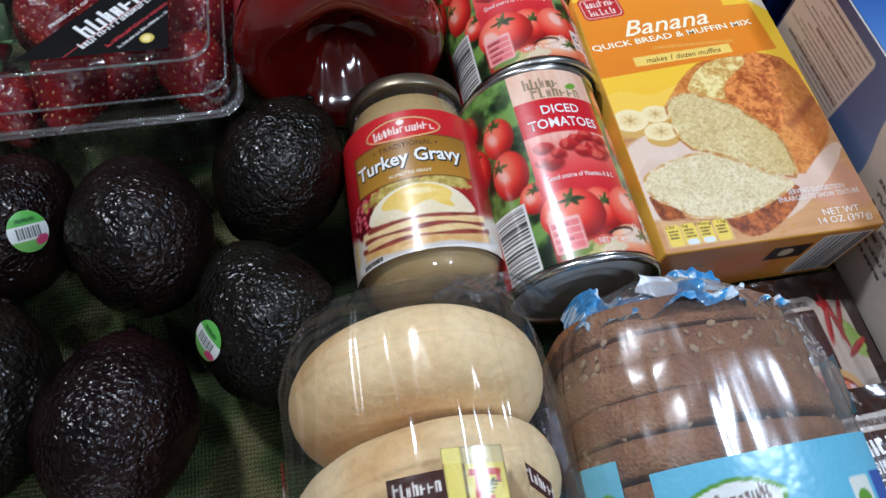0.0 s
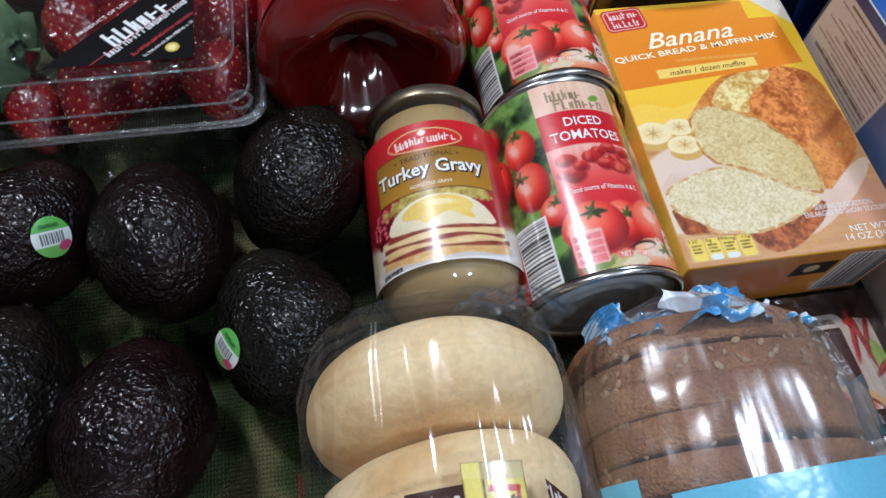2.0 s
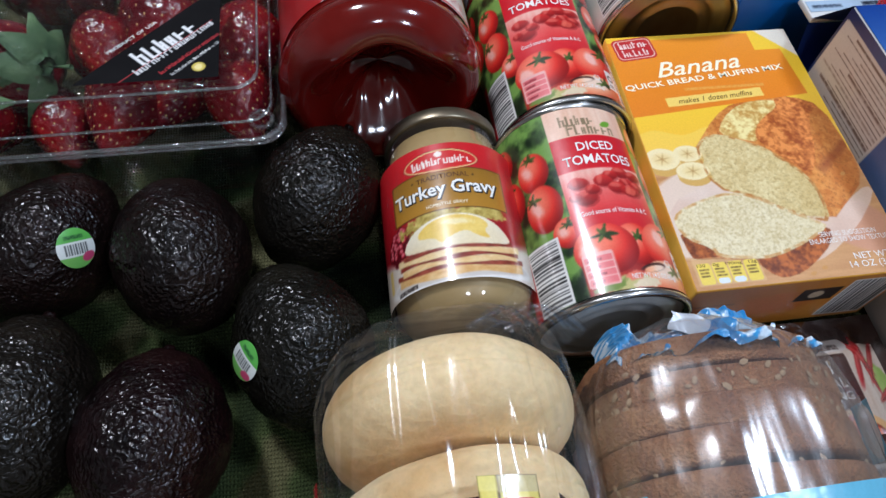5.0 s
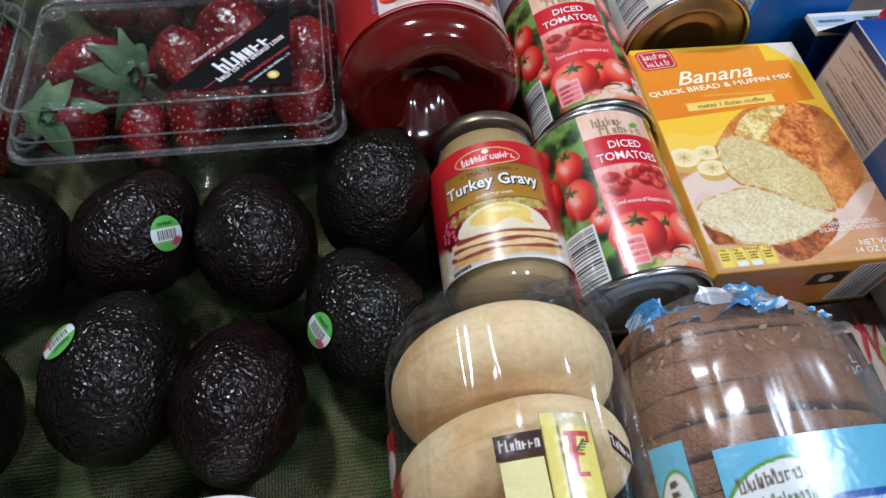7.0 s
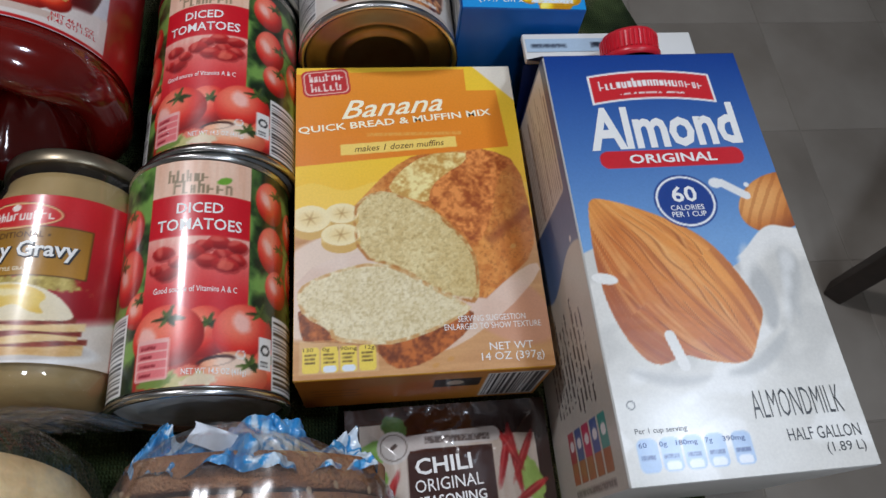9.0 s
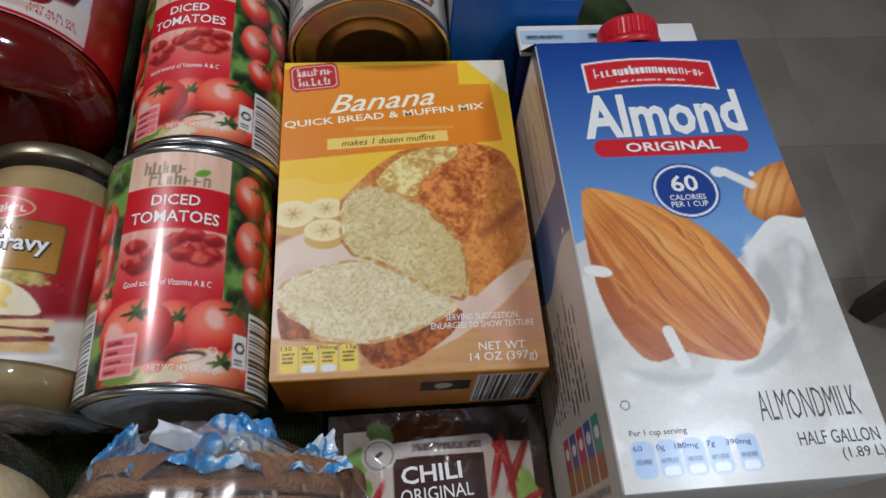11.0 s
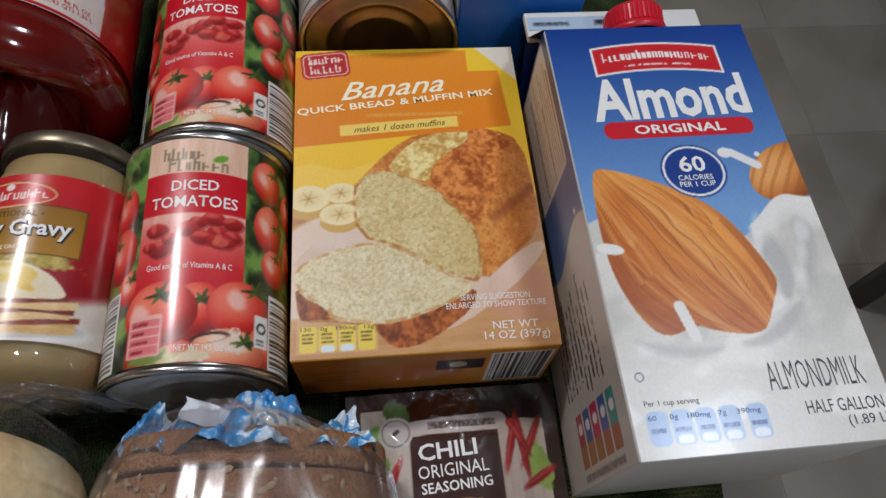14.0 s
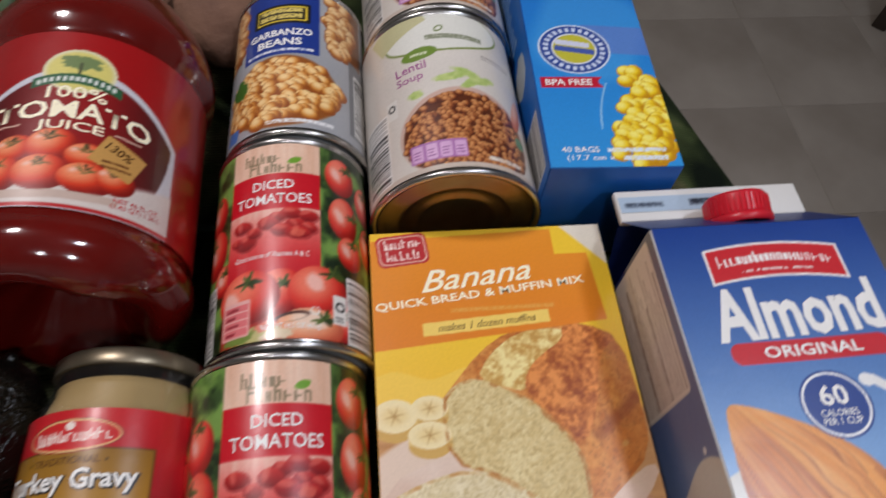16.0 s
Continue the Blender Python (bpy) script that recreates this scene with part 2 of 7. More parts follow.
M = {
    "cloth": cloth_material(),
    "wood": surface("table_wood", (0.10, 0.05, 0.025), (0.17, 0.09, 0.045), 25, 0.4),
    "floor": surface("floor_tile", (0.21, 0.180, 0.148), (0.34, 0.305, 0.262), 3.0, 0.45, relief=0.0004, relief_scale=60),
    "grout": surface("grout", (0.24, 0.212, 0.178), (0.29, 0.26, 0.22), 40, 0.9),
    "wall": surface("wall_paint", (0.66, 0.64, 0.60), (0.72, 0.70, 0.66), 8, 0.8),
    "ceiling": surface("ceiling_paint", (0.62, 0.61, 0.59), (0.68, 0.67, 0.65), 8, 0.85),
    "end_steel": surface("brushed_tin_end", (0.50, 0.54, 0.56), (0.60, 0.64, 0.66), 120, 0.36, 0.30, 0.00002, 500),
    "lid_steel": surface("dull_gold_lid", (0.20, 0.165, 0.11), (0.28, 0.235, 0.165), 90, 0.32, 0.85),
    "steel": surface("tin_steel", (0.50, 0.49, 0.47), (0.62, 0.61, 0.59), 120, 0.22, 1.0, 0.00002, 500),
    "gold_steel": surface("lacquered_tin", (0.26, 0.21, 0.14), (0.34, 0.285, 0.20), 90, 0.30, 1.0),
    "paper": printed("printed_label", 0.34, 0.7),
    "board": printed("printed_board", 0.34, 0.12),
    "matte_label": printed("matte_label", 0.8, 0.0, spec=0.12),
    "carton": printed("coated_carton", 0.33, 0.10),
    "foil": printed("printed_foil_pouch", 0.20, 1.0, 0.0004, 0.0, 38, 0.9),
    "white": surface("white_print", (0.78, 0.77, 0.74), (0.82, 0.81, 0.78), 200, 0.35),
    "cream": surface("cream_print", lin(250, 240, 205), lin(250, 243, 215), 200, 0.35),
    "black": surface("dark_print", (0.012, 0.012, 0.014), (0.02, 0.02, 0.022), 200, 0.35),
    "brownink": surface("brown_print", lin(92, 58, 20), lin(100, 62, 24), 200, 0.35),
    "navy": surface("navy_print", lin(28, 60, 130), lin(32, 66, 140), 200, 0.35),
    "purple": surface("purple_print", lin(150, 60, 130), lin(160, 66, 138), 200, 0.35),
    "redink": surface("red_print", lin(190, 30, 40), lin(200, 34, 44), 200, 0.35),
    "cap_red": surface("red_plastic_cap", (0.55, 0.012, 0.025), (0.62, 0.016, 0.03), 60, 0.28),
    "gravy": surface("gravy", (0.42, 0.29, 0.12), (0.50, 0.36, 0.17), 35, 0.35),
    "juice": surface("tomato_juice_bottle", (0.095, 0.003, 0.002), (0.15, 0.006, 0.004), 22, 0.10, coat=0.6),
    "glass": film("jar_glass", 0.01, 0.02, 0.0002, 30, (0.98, 0.98, 0.96), 1.0, 0.35),
    "bag": film("polythene_bag", 0.014, 0.10, 0.0026, 46, (1.0, 1.0, 1.0), 0.9, 0.13, 0.10, 1.0),
    "loose_bag": film("loose_polythene", 0.035, 0.23, 0.0060, 15, (1.0, 1.0, 1.0), 2.0, 0.45, 0.8, 1.2),
    "shell": film("clamshell_plastic", 0.003, 0.035, 0.0018, 70, (0.95, 0.96, 0.96), 0.5, 0.22),
    "rim_plastic": film("thick_clear_rim", 0.05, 0.05, 0.0030, 110, (0.93, 0.95, 0.95), 2.0, 0.6),
    "avocado": avocado_material(),
    "strawberry": strawberry_material(),
    "seed": surface("strawberry_seed", (0.30, 0.12, 0.035), (0.46, 0.22, 0.07), 300, 0.4),
    "leaf": surface("strawberry_leaf", (0.035, 0.085, 0.035), (0.13, 0.21, 0.09), 90, 0.55, relief=0.0004, relief_scale=400),
    "muffin": crumb_material("muffin_dough", (0.70, 0.44, 0.18), (0.87, 0.67, 0.37), (0.90, 0.75, 0.48), 20, 0.0007, 0.30),
    "crust": crumb_material("bread_crust", (0.27, 0.105, 0.042), (0.42, 0.195, 0.084), (0.55, 0.31, 0.155), 46, 0.0030, 0.8),
    "blue_film": printed("printed_film", 0.25, 0.5, 0.0003, 0.0, 50),
    "potato": surface("potato_skin", (0.13, 0.06, 0.035), (0.20, 0.10, 0.06), 40, 0.7, relief=0.001, relief_scale=160),
    "dark_wood": surface("dark_chair_wood", (0.02, 0.012, 0.008), (0.04, 0.025, 0.018), 30, 0.4),
}


# ---- mesh helpers ----
def thing(name, label, category, m=None, group="", kind=""):
    ob = new(name)
    ob.empty_display_size = 0.02
    if m is not None:
        ob.matrix_basis = m
    return tagged(ob, label, category, group, kind)


def mesh_of(name, verts, faces, material, smooth=True):
    me = bpy.data.meshes.new(name)
    me.from_pydata([tuple(v) for v in verts], [], faces)
    me.materials.append(material)
    me.polygons.foreach_set("use_smooth", [smooth] * len(me.polygons))
    me.update()
    return me


def attach(name, me, parent, label=""):
    ob = new(name, me)
    ob.parent = parent
    return tagged(ob, label)


def part(name, bm, material, parent, label="", smooth=True):
    me = bpy.data.meshes.new(name)
    bmesh.ops.recalc_face_normals(bm, faces=bm.faces)
    for f in bm.faces:
        f.smooth = smooth
    bm.to_mesh(me)
    bm.free()
    me.materials.append(material)
    return attach(name, me, parent, label)


def box_bm(x0, y0, z0, x1, y1, z1, bevel=0.0, seg=2):
    bm = bmesh.new()
    bmesh.ops.create_cube(bm, size=1.0)
    for v in bm.verts:
        v.co = Vector(((x0 + x1) / 2 + v.co.x * (x1 - x0), (y0 + y1) / 2 + v.co.y * (y1 - y0), (z0 + z1) / 2 + v.co.z * (z1 - z0)))
    if bevel:
        bmesh.ops.bevel(bm, geom=list(bm.edges), offset=bevel, segments=seg, affect="EDGES", profile=0.5)
    return bm


def lathe(profile, n=64, axis="y", cx=0.0, cz=0.0, close=False):
    """Turned body: profile rows of (radius, distance along the axis)."""
    verts, faces = [], []
    for r, d in profile:
        for i in range(n):
            a = 2 * math.pi * i / n
            p = (cx + r * math.sin(a), d, cz + r * math.cos(a)) if axis == "y" else (cx + r * math.cos(a), cz + r * math.sin(a), d)
            verts.append(p)
    for k in range(len(profile) - 1):
        for i in range(n):
            j = (i + 1) % n
            faces.append((k * n + i, k * n + j, (k + 1) * n + j, (k + 1) * n + i))
    bm = bmesh.new()
    vs = [bm.verts.new(v) for v in verts]
    for f in faces:
        bm.faces.new([vs[i] for i in f])
    for k in (0, len(profile) - 1):
        if profile[k][0] > 1e-6 and close:
            bm.faces.new([vs[k * n + i] for i in range(n)])
    bmesh.ops.remove_doubles(bm, verts=bm.verts, dist=1e-6)
    return bm


# ---- printing: artwork as colours on a fine sheet, words as letter shapes ----
def smooth01(t):
    t = np.clip(t, 0, 1)
    return t * t * (3 - 2 * t)


def value_noise(x, y, seed):
    xi, yi = np.floor(x).astype(np.int64), np.floor(y).astype(np.int64)
    fx, fy = smooth01(x - xi), smooth01(y - yi)

    def h(a, b):
        k = (a * 374761393 + b * 668265263 + seed * 974711) & 0xFFFFFFFF
        k = ((k ^ (k >> 13)) * 1274126177) & 0xFFFFFFFF
        return ((k ^ (k >> 16)) & 0xFFFF) / 65535.0
    return (h(xi, yi) * (1 - fx) + h(xi + 1, yi) * fx) * (1 - fy) + (h(xi, yi + 1) * (1 - fx) + h(xi + 1, yi + 1) * fx) * fy


def fbm(x, y, size, octaves=3, seed=1):
    total, amp, norm = 0, 1.0, 0.0
    for o in range(octaves):
        total = total + amp * value_noise(x / size * 2 ** o + 17.3 * o, y / size * 2 ** o - 9.1 * o, seed + o)
        norm += amp
        amp *= 0.5
    return total / norm


class Art:
    """A printed picture on a sheet; lengths in millimetres, colours as display values."""

    def __init__(self, x, y):
        self.x, self.y = x, y
        self.c = np.zeros((len(x), 3))

    def col(self, c):
        return np.asarray(c, float) if np.ndim(c) == 1 or isinstance(c, tuple) else c

    def lay(self, mask, c):
        mask = np.clip(mask, 0, 1)[:, None]
        self.c = self.c * (1 - mask) + self.col(c) * mask

    def blend(self, t, a, b):
        t = np.clip(t, 0, 1)[:, None]
        return np.asarray(a, float) * (1 - t) + np.asarray(b, float) * t

    def local(self, cx, cy, turn):
        a = math.radians(turn)
        dx, dy = self.x - cx, self.y - cy
        return dx * math.cos(a) + dy * math.sin(a), -dx * math.sin(a) + dy * math.cos(a)

    def ell(self, cx, cy, rx, ry, turn=0, soft=0.3, rough=0.0, seed=5):
        u, v = self.local(cx, cy, turn)
        d = np.sqrt((u / rx) ** 2 + (v / ry) ** 2)
        if rough:
            d = d + rough * (fbm(self.x, self.y, min(rx, ry) * 0.6, 3, seed) - 0.5)
        return np.clip((1 - d) * min(rx, ry) / soft + 0.5, 0, 1)

    def rect(self, x0, y0, x1, y1, turn=0, r=0.0, soft=0.3):
        u, v = self.local((x0 + x1) / 2, (y0 + y1) / 2, turn)
        qx, qy = np.abs(u) - (x1 - x0) / 2 + r, np.abs(v) - (y1 - y0) / 2 + r
        d = np.sqrt(np.maximum(qx, 0) ** 2 + np.maximum(qy, 0) ** 2) + np.minimum(np.maximum(qx, qy), 0) - r
        return np.clip(0.5 - d / soft, 0, 1)

    def poly(self, pts, rounds=2):
        """A drawn outline with its corners rounded off."""
        for _ in range(rounds):
            pts = [q for (xa, ya), (xb, yb) in zip(pts, pts[1:] + pts[:1]) for q in ((0.75 * xa + 0.25 * xb, 0.75 * ya + 0.25 * yb), (0.25 * xa + 0.75 * xb, 0.25 * ya + 0.75 * yb))]
        total = np.zeros(len(self.x))
        for ox, oy in ((-0.2, -0.1), (0.1, -0.2), (0.2, 0.1), (-0.1, 0.2)):
            inside = np.zeros(len(self.x), bool)
            for (xa, ya), (xb, yb) in zip(pts, pts[1:] + pts[:1]):
                if ya != yb:
                    inside ^= ((ya > self.y + oy) != (yb > self.y + oy)) & (self.x + ox < (xb - xa) * (self.y + oy - ya) / (yb - ya) + xa)
            total += inside
        return total / 4

    def half(self, x0, y0, x1, y1, soft=0.4):
        """1 to the left of the line from the first to the second point."""
        n = math.hypot(x1 - x0, y1 - y0)
        return np.clip(0.5 + ((x1 - x0) * (self.y - y0) - (y1 - y0) * (self.x - x0)) / n / soft, 0, 1)

    def ball(self, cx, cy, rx, ry, dark, mid, light, turn=0, lx=-0.35, ly=0.4, soft=0.4, seed=3):
        """A rounded fruit in the picture."""
        u, v = self.local(cx, cy, turn)
        d = np.sqrt((u / rx - lx) ** 2 + (v / ry - ly) ** 2)
        t = smooth01(1.15 - d * 0.75)
        c = self.blend(np.clip(t * 2, 0, 1), dark, mid)
        c = c * (1 - np.clip(t * 2 - 1, 0, 1)[:, None]) + np.asarray(light, float) * np.clip(t * 2 - 1, 0, 1)[:, None]
        self.lay(self.ell(cx, cy, rx, ry, turn, soft), c)

    def bars(self, x0, y0, x1, y1, n, c, fill=0.5, seed=1, ragged=0.25):
        """Lines of small print that cannot be read."""
        rng = random.Random(seed)
        step = (y1 - y0) / n
        for i in range(n):
            end = x1 - (x1 - x0) * ragged * rng.random()
            self.lay(self.rect(x0, y0 + step * i, end, y0 + step * (i + fill)) * (0.55 + 0.45 * (fbm(self.x, self.y, 0.9, 2, seed + i) > 0.42)), c)

    def strokes(self, x0, x1, y, h, c, seed, turn=0.0, arch=0.0):
        """A word that is not spelled out: a row of plain thin bars."""
        rng = random.Random(seed)
        u, v = self.local((x0 + x1) / 2, y, turn)
        half, pen = (x1 - x0) / 2, h * 0.085
        p, first = -half, True
        while p < half - h * 0.2:
            w = h * rng.choice((0.36, 0.46, 0.5, 0.56))
            tall = h * (0.56 if first else rng.choice((0.36, 0.36, 0.38, 0.52)))
            low = v + arch * ((p + w / 2) / half) ** 2 - (tall - h * 0.38)
            m = np.clip((pen - np.abs(u - p - pen)) / 0.2 + 0.5, 0, 1) * np.clip((tall - np.abs(low)) / 0.2, 0, 1)
            if rng.random() < 0.7:
                m = np.maximum(m, np.clip((pen - np.abs(u - p - w + pen)) / 0.2 + 0.5, 0, 1) * np.clip((h * 0.36 - np.abs(low + tall - h * 0.36)) / 0.2, 0, 1))
            level = rng.choice((-1, 0, 1)) * h * 0.30
            m = np.maximum(m, np.clip((pen * 0.8 - np.abs(low + tall - h * 0.36 - level)) / 0.2 + 0.5, 0, 1) * np.clip((w / 2 - np.abs(u - p - w / 2)) / 0.2, 0, 1))
            self.lay(m, c)
            p += w + h * 0.14
            first = False

    def barcode(self, x0, y0, x1, y1, along="y", seed=2):
        self.lay(self.rect(x0, y0, x1, y1), (238, 236, 232))
        rng = random.Random(seed)
        a, b = (y0, y1) if along == "y" else (x0, x1)
        p = a + 1.5
        while p < b - 1.5:
            w = rng.choice((0.5, 0.5, 0.9, 1.3))
            r = self.rect(x0 + 1, p, x1 - 1, p + w, soft=0.2) if along == "y" else self.rect(p, y0 + 1, p + w, y1 - 1, soft=0.2)
            self.lay(r, (30, 28, 30))
            p += w + rng.choice((0.5, 0.8, 1.2))


def to_linear(c):
    c = np.clip(c, 0, 255) / 255
    return np.where(c <= 0.04045, c / 12.92, ((c + 0.055) / 1.055) ** 2.4)


def sheet(name, u0, v0, u1, v1, step, paint, place, material, parent, label=""):
    """A printed sheet from (u0, v0) to (u1, v1) millimetres; place() lays it in space, paint() draws on it."""
    nu, nv = max(2, int((u1 - u0) / step) + 1), max(2, int((v1 - v0) / step) + 1)
    U, V = np.meshgrid(np.linspace(u0, u1, nu), np.linspace(v0, v1, nv))
    U, V = U.ravel(), V.ravel()
    P = np.stack(place(U, V, np.zeros_like(U)), -1)
    i = np.arange((nu - 1) * (nv - 1))
    a = (i // (nu - 1)) * nu + i % (nu - 1)
    F = np.stack([a, a + 1, a + nu + 1, a + nu], -1)
    me = bpy.data.meshes.new(name)
    me.vertices.add(len(P))
    me.vertices.foreach_set("co", P.ravel())
    me.loops.add(F.size)
    me.loops.foreach_set("vertex_index", F.ravel())
    me.polygons.add(len(F))
    me.polygons.foreach_set("loop_start", np.arange(len(F)) * 4)
    me.update(calc_edges=True)
    me.polygons.foreach_set("use_smooth", np.ones(len(F), bool))
    art = Art(U, V)
    paint(art)
    layer = me.color_attributes.new("Artwork", "FLOAT_COLOR", "POINT")
    layer.data.foreach_set("color", np.concatenate([to_linear(art.c), np.ones((len(U), 1))], 1).ravel())
    me.materials.append(material)
    me.update()
    return attach(name, me, parent, label)


def lettering(text, u, v, width, height, material, place, parent, bold=0.0, shear=0.0, turn=0.0, h=0.12, arch=0.0):
    """Words in the built-in font, centred at (u, v) millimetres and fitted to a width and height."""
    cu = bpy.data.curves.new("lettering", "FONT")
    cu.body, cu.size, cu.offset, cu.resolution_u, cu.shear = text, 1.0, bold, 2, shear
    cu.align_x, cu.space_line = "CENTER", 0.9
    ob = bpy.data.objects.new("lettering", cu)
    me = bpy.data.meshes.new_from_object(ob)
    bpy.data.objects.remove(ob)
    n = len(me.vertices)
    co = np.empty(n * 3)
    me.vertices.foreach_get("co", co)
    co = co.reshape(-1, 3)
    lo, hi = co.min(0), co.max(0)
    x = (co[:, 0] - (lo[0] + hi[0]) / 2) * width / (hi[0] - lo[0])
    y = (co[:, 1] - (lo[1] + hi[1]) / 2) * height / (hi[1] - lo[1])
    y = y - arch * (2 * x / width) ** 2
    a = math.radians(turn)
    U, V = u + x * math.cos(a) - y * math.sin(a), v + x * math.sin(a) + y * math.cos(a)
    P = np.stack(place(U, V, np.full(n, h)), -1)
    me.vertices.foreach_set("co", P.ravel())
    me.materials.clear()
    me.materials.append(material)
    me.update()
    return attach("lettering", me, parent)


def flat_top(z, ox=0.0, oy=0.0):
    return lambda u, v, h: (ox + u / 1000, oy + v / 1000, z + h / 1000)


def round_side(r, cz, oy=0.0, shift=0.0):
    """Round a body lying along y: u runs over the top, v along the axis."""
    def place(u, v, h):
        a = (u / 1000 + shift) / r
        return ((r + h / 1000) * np.sin(a), oy + v / 1000, cz + (r + h / 1000) * np.cos(a))
    return place


# ---- the room ----
FLOOR, TOP = -0.75, 1.72


def structure(name, bm, material, label):
    ob = part(name, bm, material, None, "", False)
    return tagged(ob, label, name.split("_")[0], "", "structure")


floor_ob = structure("floor", box_bm(-2.6, -2.4, FLOOR - 0.1, 2.8, 3.2, FLOOR - 0.0015), M["grout"], "floor bed with dull brown grey grout")
structure("ceiling", box_bm(-2.7, -2.5, TOP, 2.9, 3.3, TOP + 0.1), M["ceiling"], "plain off-white painted ceiling")
structure("wall_north", box_bm(-2.7, 3.2, FLOOR, 2.9, 3.3, TOP), M["wall"], "plain beige painted wall")
structure("wall_south", box_bm(-2.7, -2.5, FLOOR, 2.9, -2.4, TOP), M["wall"], "plain beige painted wall")
structure("wall_west", box_bm(-2.7, -2.4, FLOOR, -2.6, 3.2, TOP), M["wall"], "plain beige painted wall")
structure("wall_east", box_bm(2.8, -2.4, FLOOR, 2.9, 3.2, TOP), M["wall"], "plain beige painted wall")

# ---- table and throw ----
TABLE_X0, TABLE_X1, TABLE_Y0, TABLE_Y1 = -0.75, 0.205, -0.75, 0.95
table = thing("table", "dark wooden table under a green throw", "table", pose(0, 0, FLOOR))
part("tabletop", box_bm(TABLE_X0, TABLE_Y0, 0.705, TABLE_X1, TABLE_Y1, 0.739, 0.004), M["wood"], table)
for x in (TABLE_X0 + 0.06, TABLE_X1 - 0.06):
    for y in (TABLE_Y0 + 0.06, TABLE_Y1 - 0.06):
        part("leg", box_bm(x - 0.03, y - 0.03, 0.0, x + 0.03, y + 0.03, 0.705, 0.004), M["wood"], table)


def throw_edge(y):
    """Where the cloth ends over the table, slightly askew to the groceries."""
    return min(0.262 + 0.15 * y, 0.287 - 0.26 * (y - 0.15)) if y > -0.3 else 0.217


def throw():
    """Cloth over the table: flat on top, falling past its right-hand edge with slack folds."""
    nx, ny = 150, 220
    verts, faces = [], []
    for j in range(ny):
        y = TABLE_Y0 - 0.02 + (TABLE_Y1 - TABLE_Y0 + 0.04) * j / (ny - 1)
        hem = 0.055 + 0.03 * noise.noise((y * 3, 0, 7))
        edge = max(0.212, throw_edge(y))
        for i in range(nx):
            s = -0.98 + (0.98 + hem) * i / (nx - 1)
            if s < 0:
                x, z = edge + s, -0.0035 - 0.004 * smooth01((s + 0.02) / 0.02)
            else:
                b = min(s / 0.02, 1.0)
                x = edge + 0.006 * math.sin(b * math.pi / 2) + max(0, s - 0.02) * (0.10 + 0.15 * noise.noise((y * 9, s * 4, 2)))
                z = -0.0075 - 0.012 * (1 - math.cos(b * math.pi / 2)) - max(0, s - 0.02) * 0.97
            z += 0.0022 * noise.noise((x * 9, y * 9, 1)) * (1 if s < 0 else 0.3) - 0.0012
            verts.append((x, y, z))
    for j in range(ny - 1):
        for i in range(nx - 1):
            a = j * nx + i
            faces.append((a, a + 1, a + nx + 1, a + nx))
    ob = new("throw", mesh_of("throw", verts, faces, M["cloth"]))
    md = ob.modifiers.new("thick", "SOLIDIFY")
    md.thickness, md.offset = 0.0015, -1
    return tagged(ob, "dark green and tan woven throw spread over the table", "tablecloth")


throw()


# ---- food cans ----
GREEN, LEAF = (38, 74, 30), (92, 140, 48)


def leaves(art, x0, x1, seed):
    n = fbm(art.x, art.y, 9, 4, seed)
    inside = ((art.x > x0) & (art.x < x1)).astype(float)
    art.lay(inside, art.blend((n - 0.32) * 3.2, (18, 38, 16), (120, 160, 74)))


def calyx(art, cx, cy, size, seed):
    rng = random.Random(seed)
    for k in range(5):
        a = k * 72 + rng.uniform(-25, 25)
        ln = size * rng.uniform(0.26, 0.42)
        art.lay(art.ell(cx + ln * math.cos(math.radians(a)), cy + 0.5 * ln * math.sin(math.radians(a)), ln, size * 0.06, a * 0.7 + rng.uniform(-15, 15), 0.5) * 0.9, rng.choice(((70, 84, 38), (96, 108, 56), (52, 60, 28))))
    art.lay(art.rect(cx - 0.5, cy, cx + 0.5, cy + size * 0.5, rng.uniform(-40, 40), 0.4), (58, 58, 30))
    art.lay(art.ell(cx - size * 0.75, cy - size * 0.15, size * 0.22, size * 0.16, 20, 1.6) * 0.7, (255, 226, 214))


def chunk(art, cx, cy, s, turn, seed):
    """A cut cube of tomato: dark skin side, lit wet side."""
    rng = random.Random(seed)
    a0 = math.radians(turn)
    pts = [(cx + s * (1 + rng.uniform(-0.15, 0.2)) * math.cos(a0 + k * 1.257), cy + 0.66 * s * (1 + rng.uniform(-0.15, 0.2)) * math.sin(a0 + k * 1.257)) for k in range(5)]
    m = art.poly(pts, 1)
    art.lay(art.poly([(x + 0.8, y - 1.0) for x, y in pts], 1) * 0.55, (150, 30, 32))
    art.lay(m, art.blend((art.y - cy + s * 0.5) / s, (132, 12, 18), (206, 44, 40)))
    art.lay(m * art.ell(cx - s * 0.2, cy + s * 0.3, s * 0.55, s * 0.22, turn, 0.8) * 0.55, (238, 126, 108))


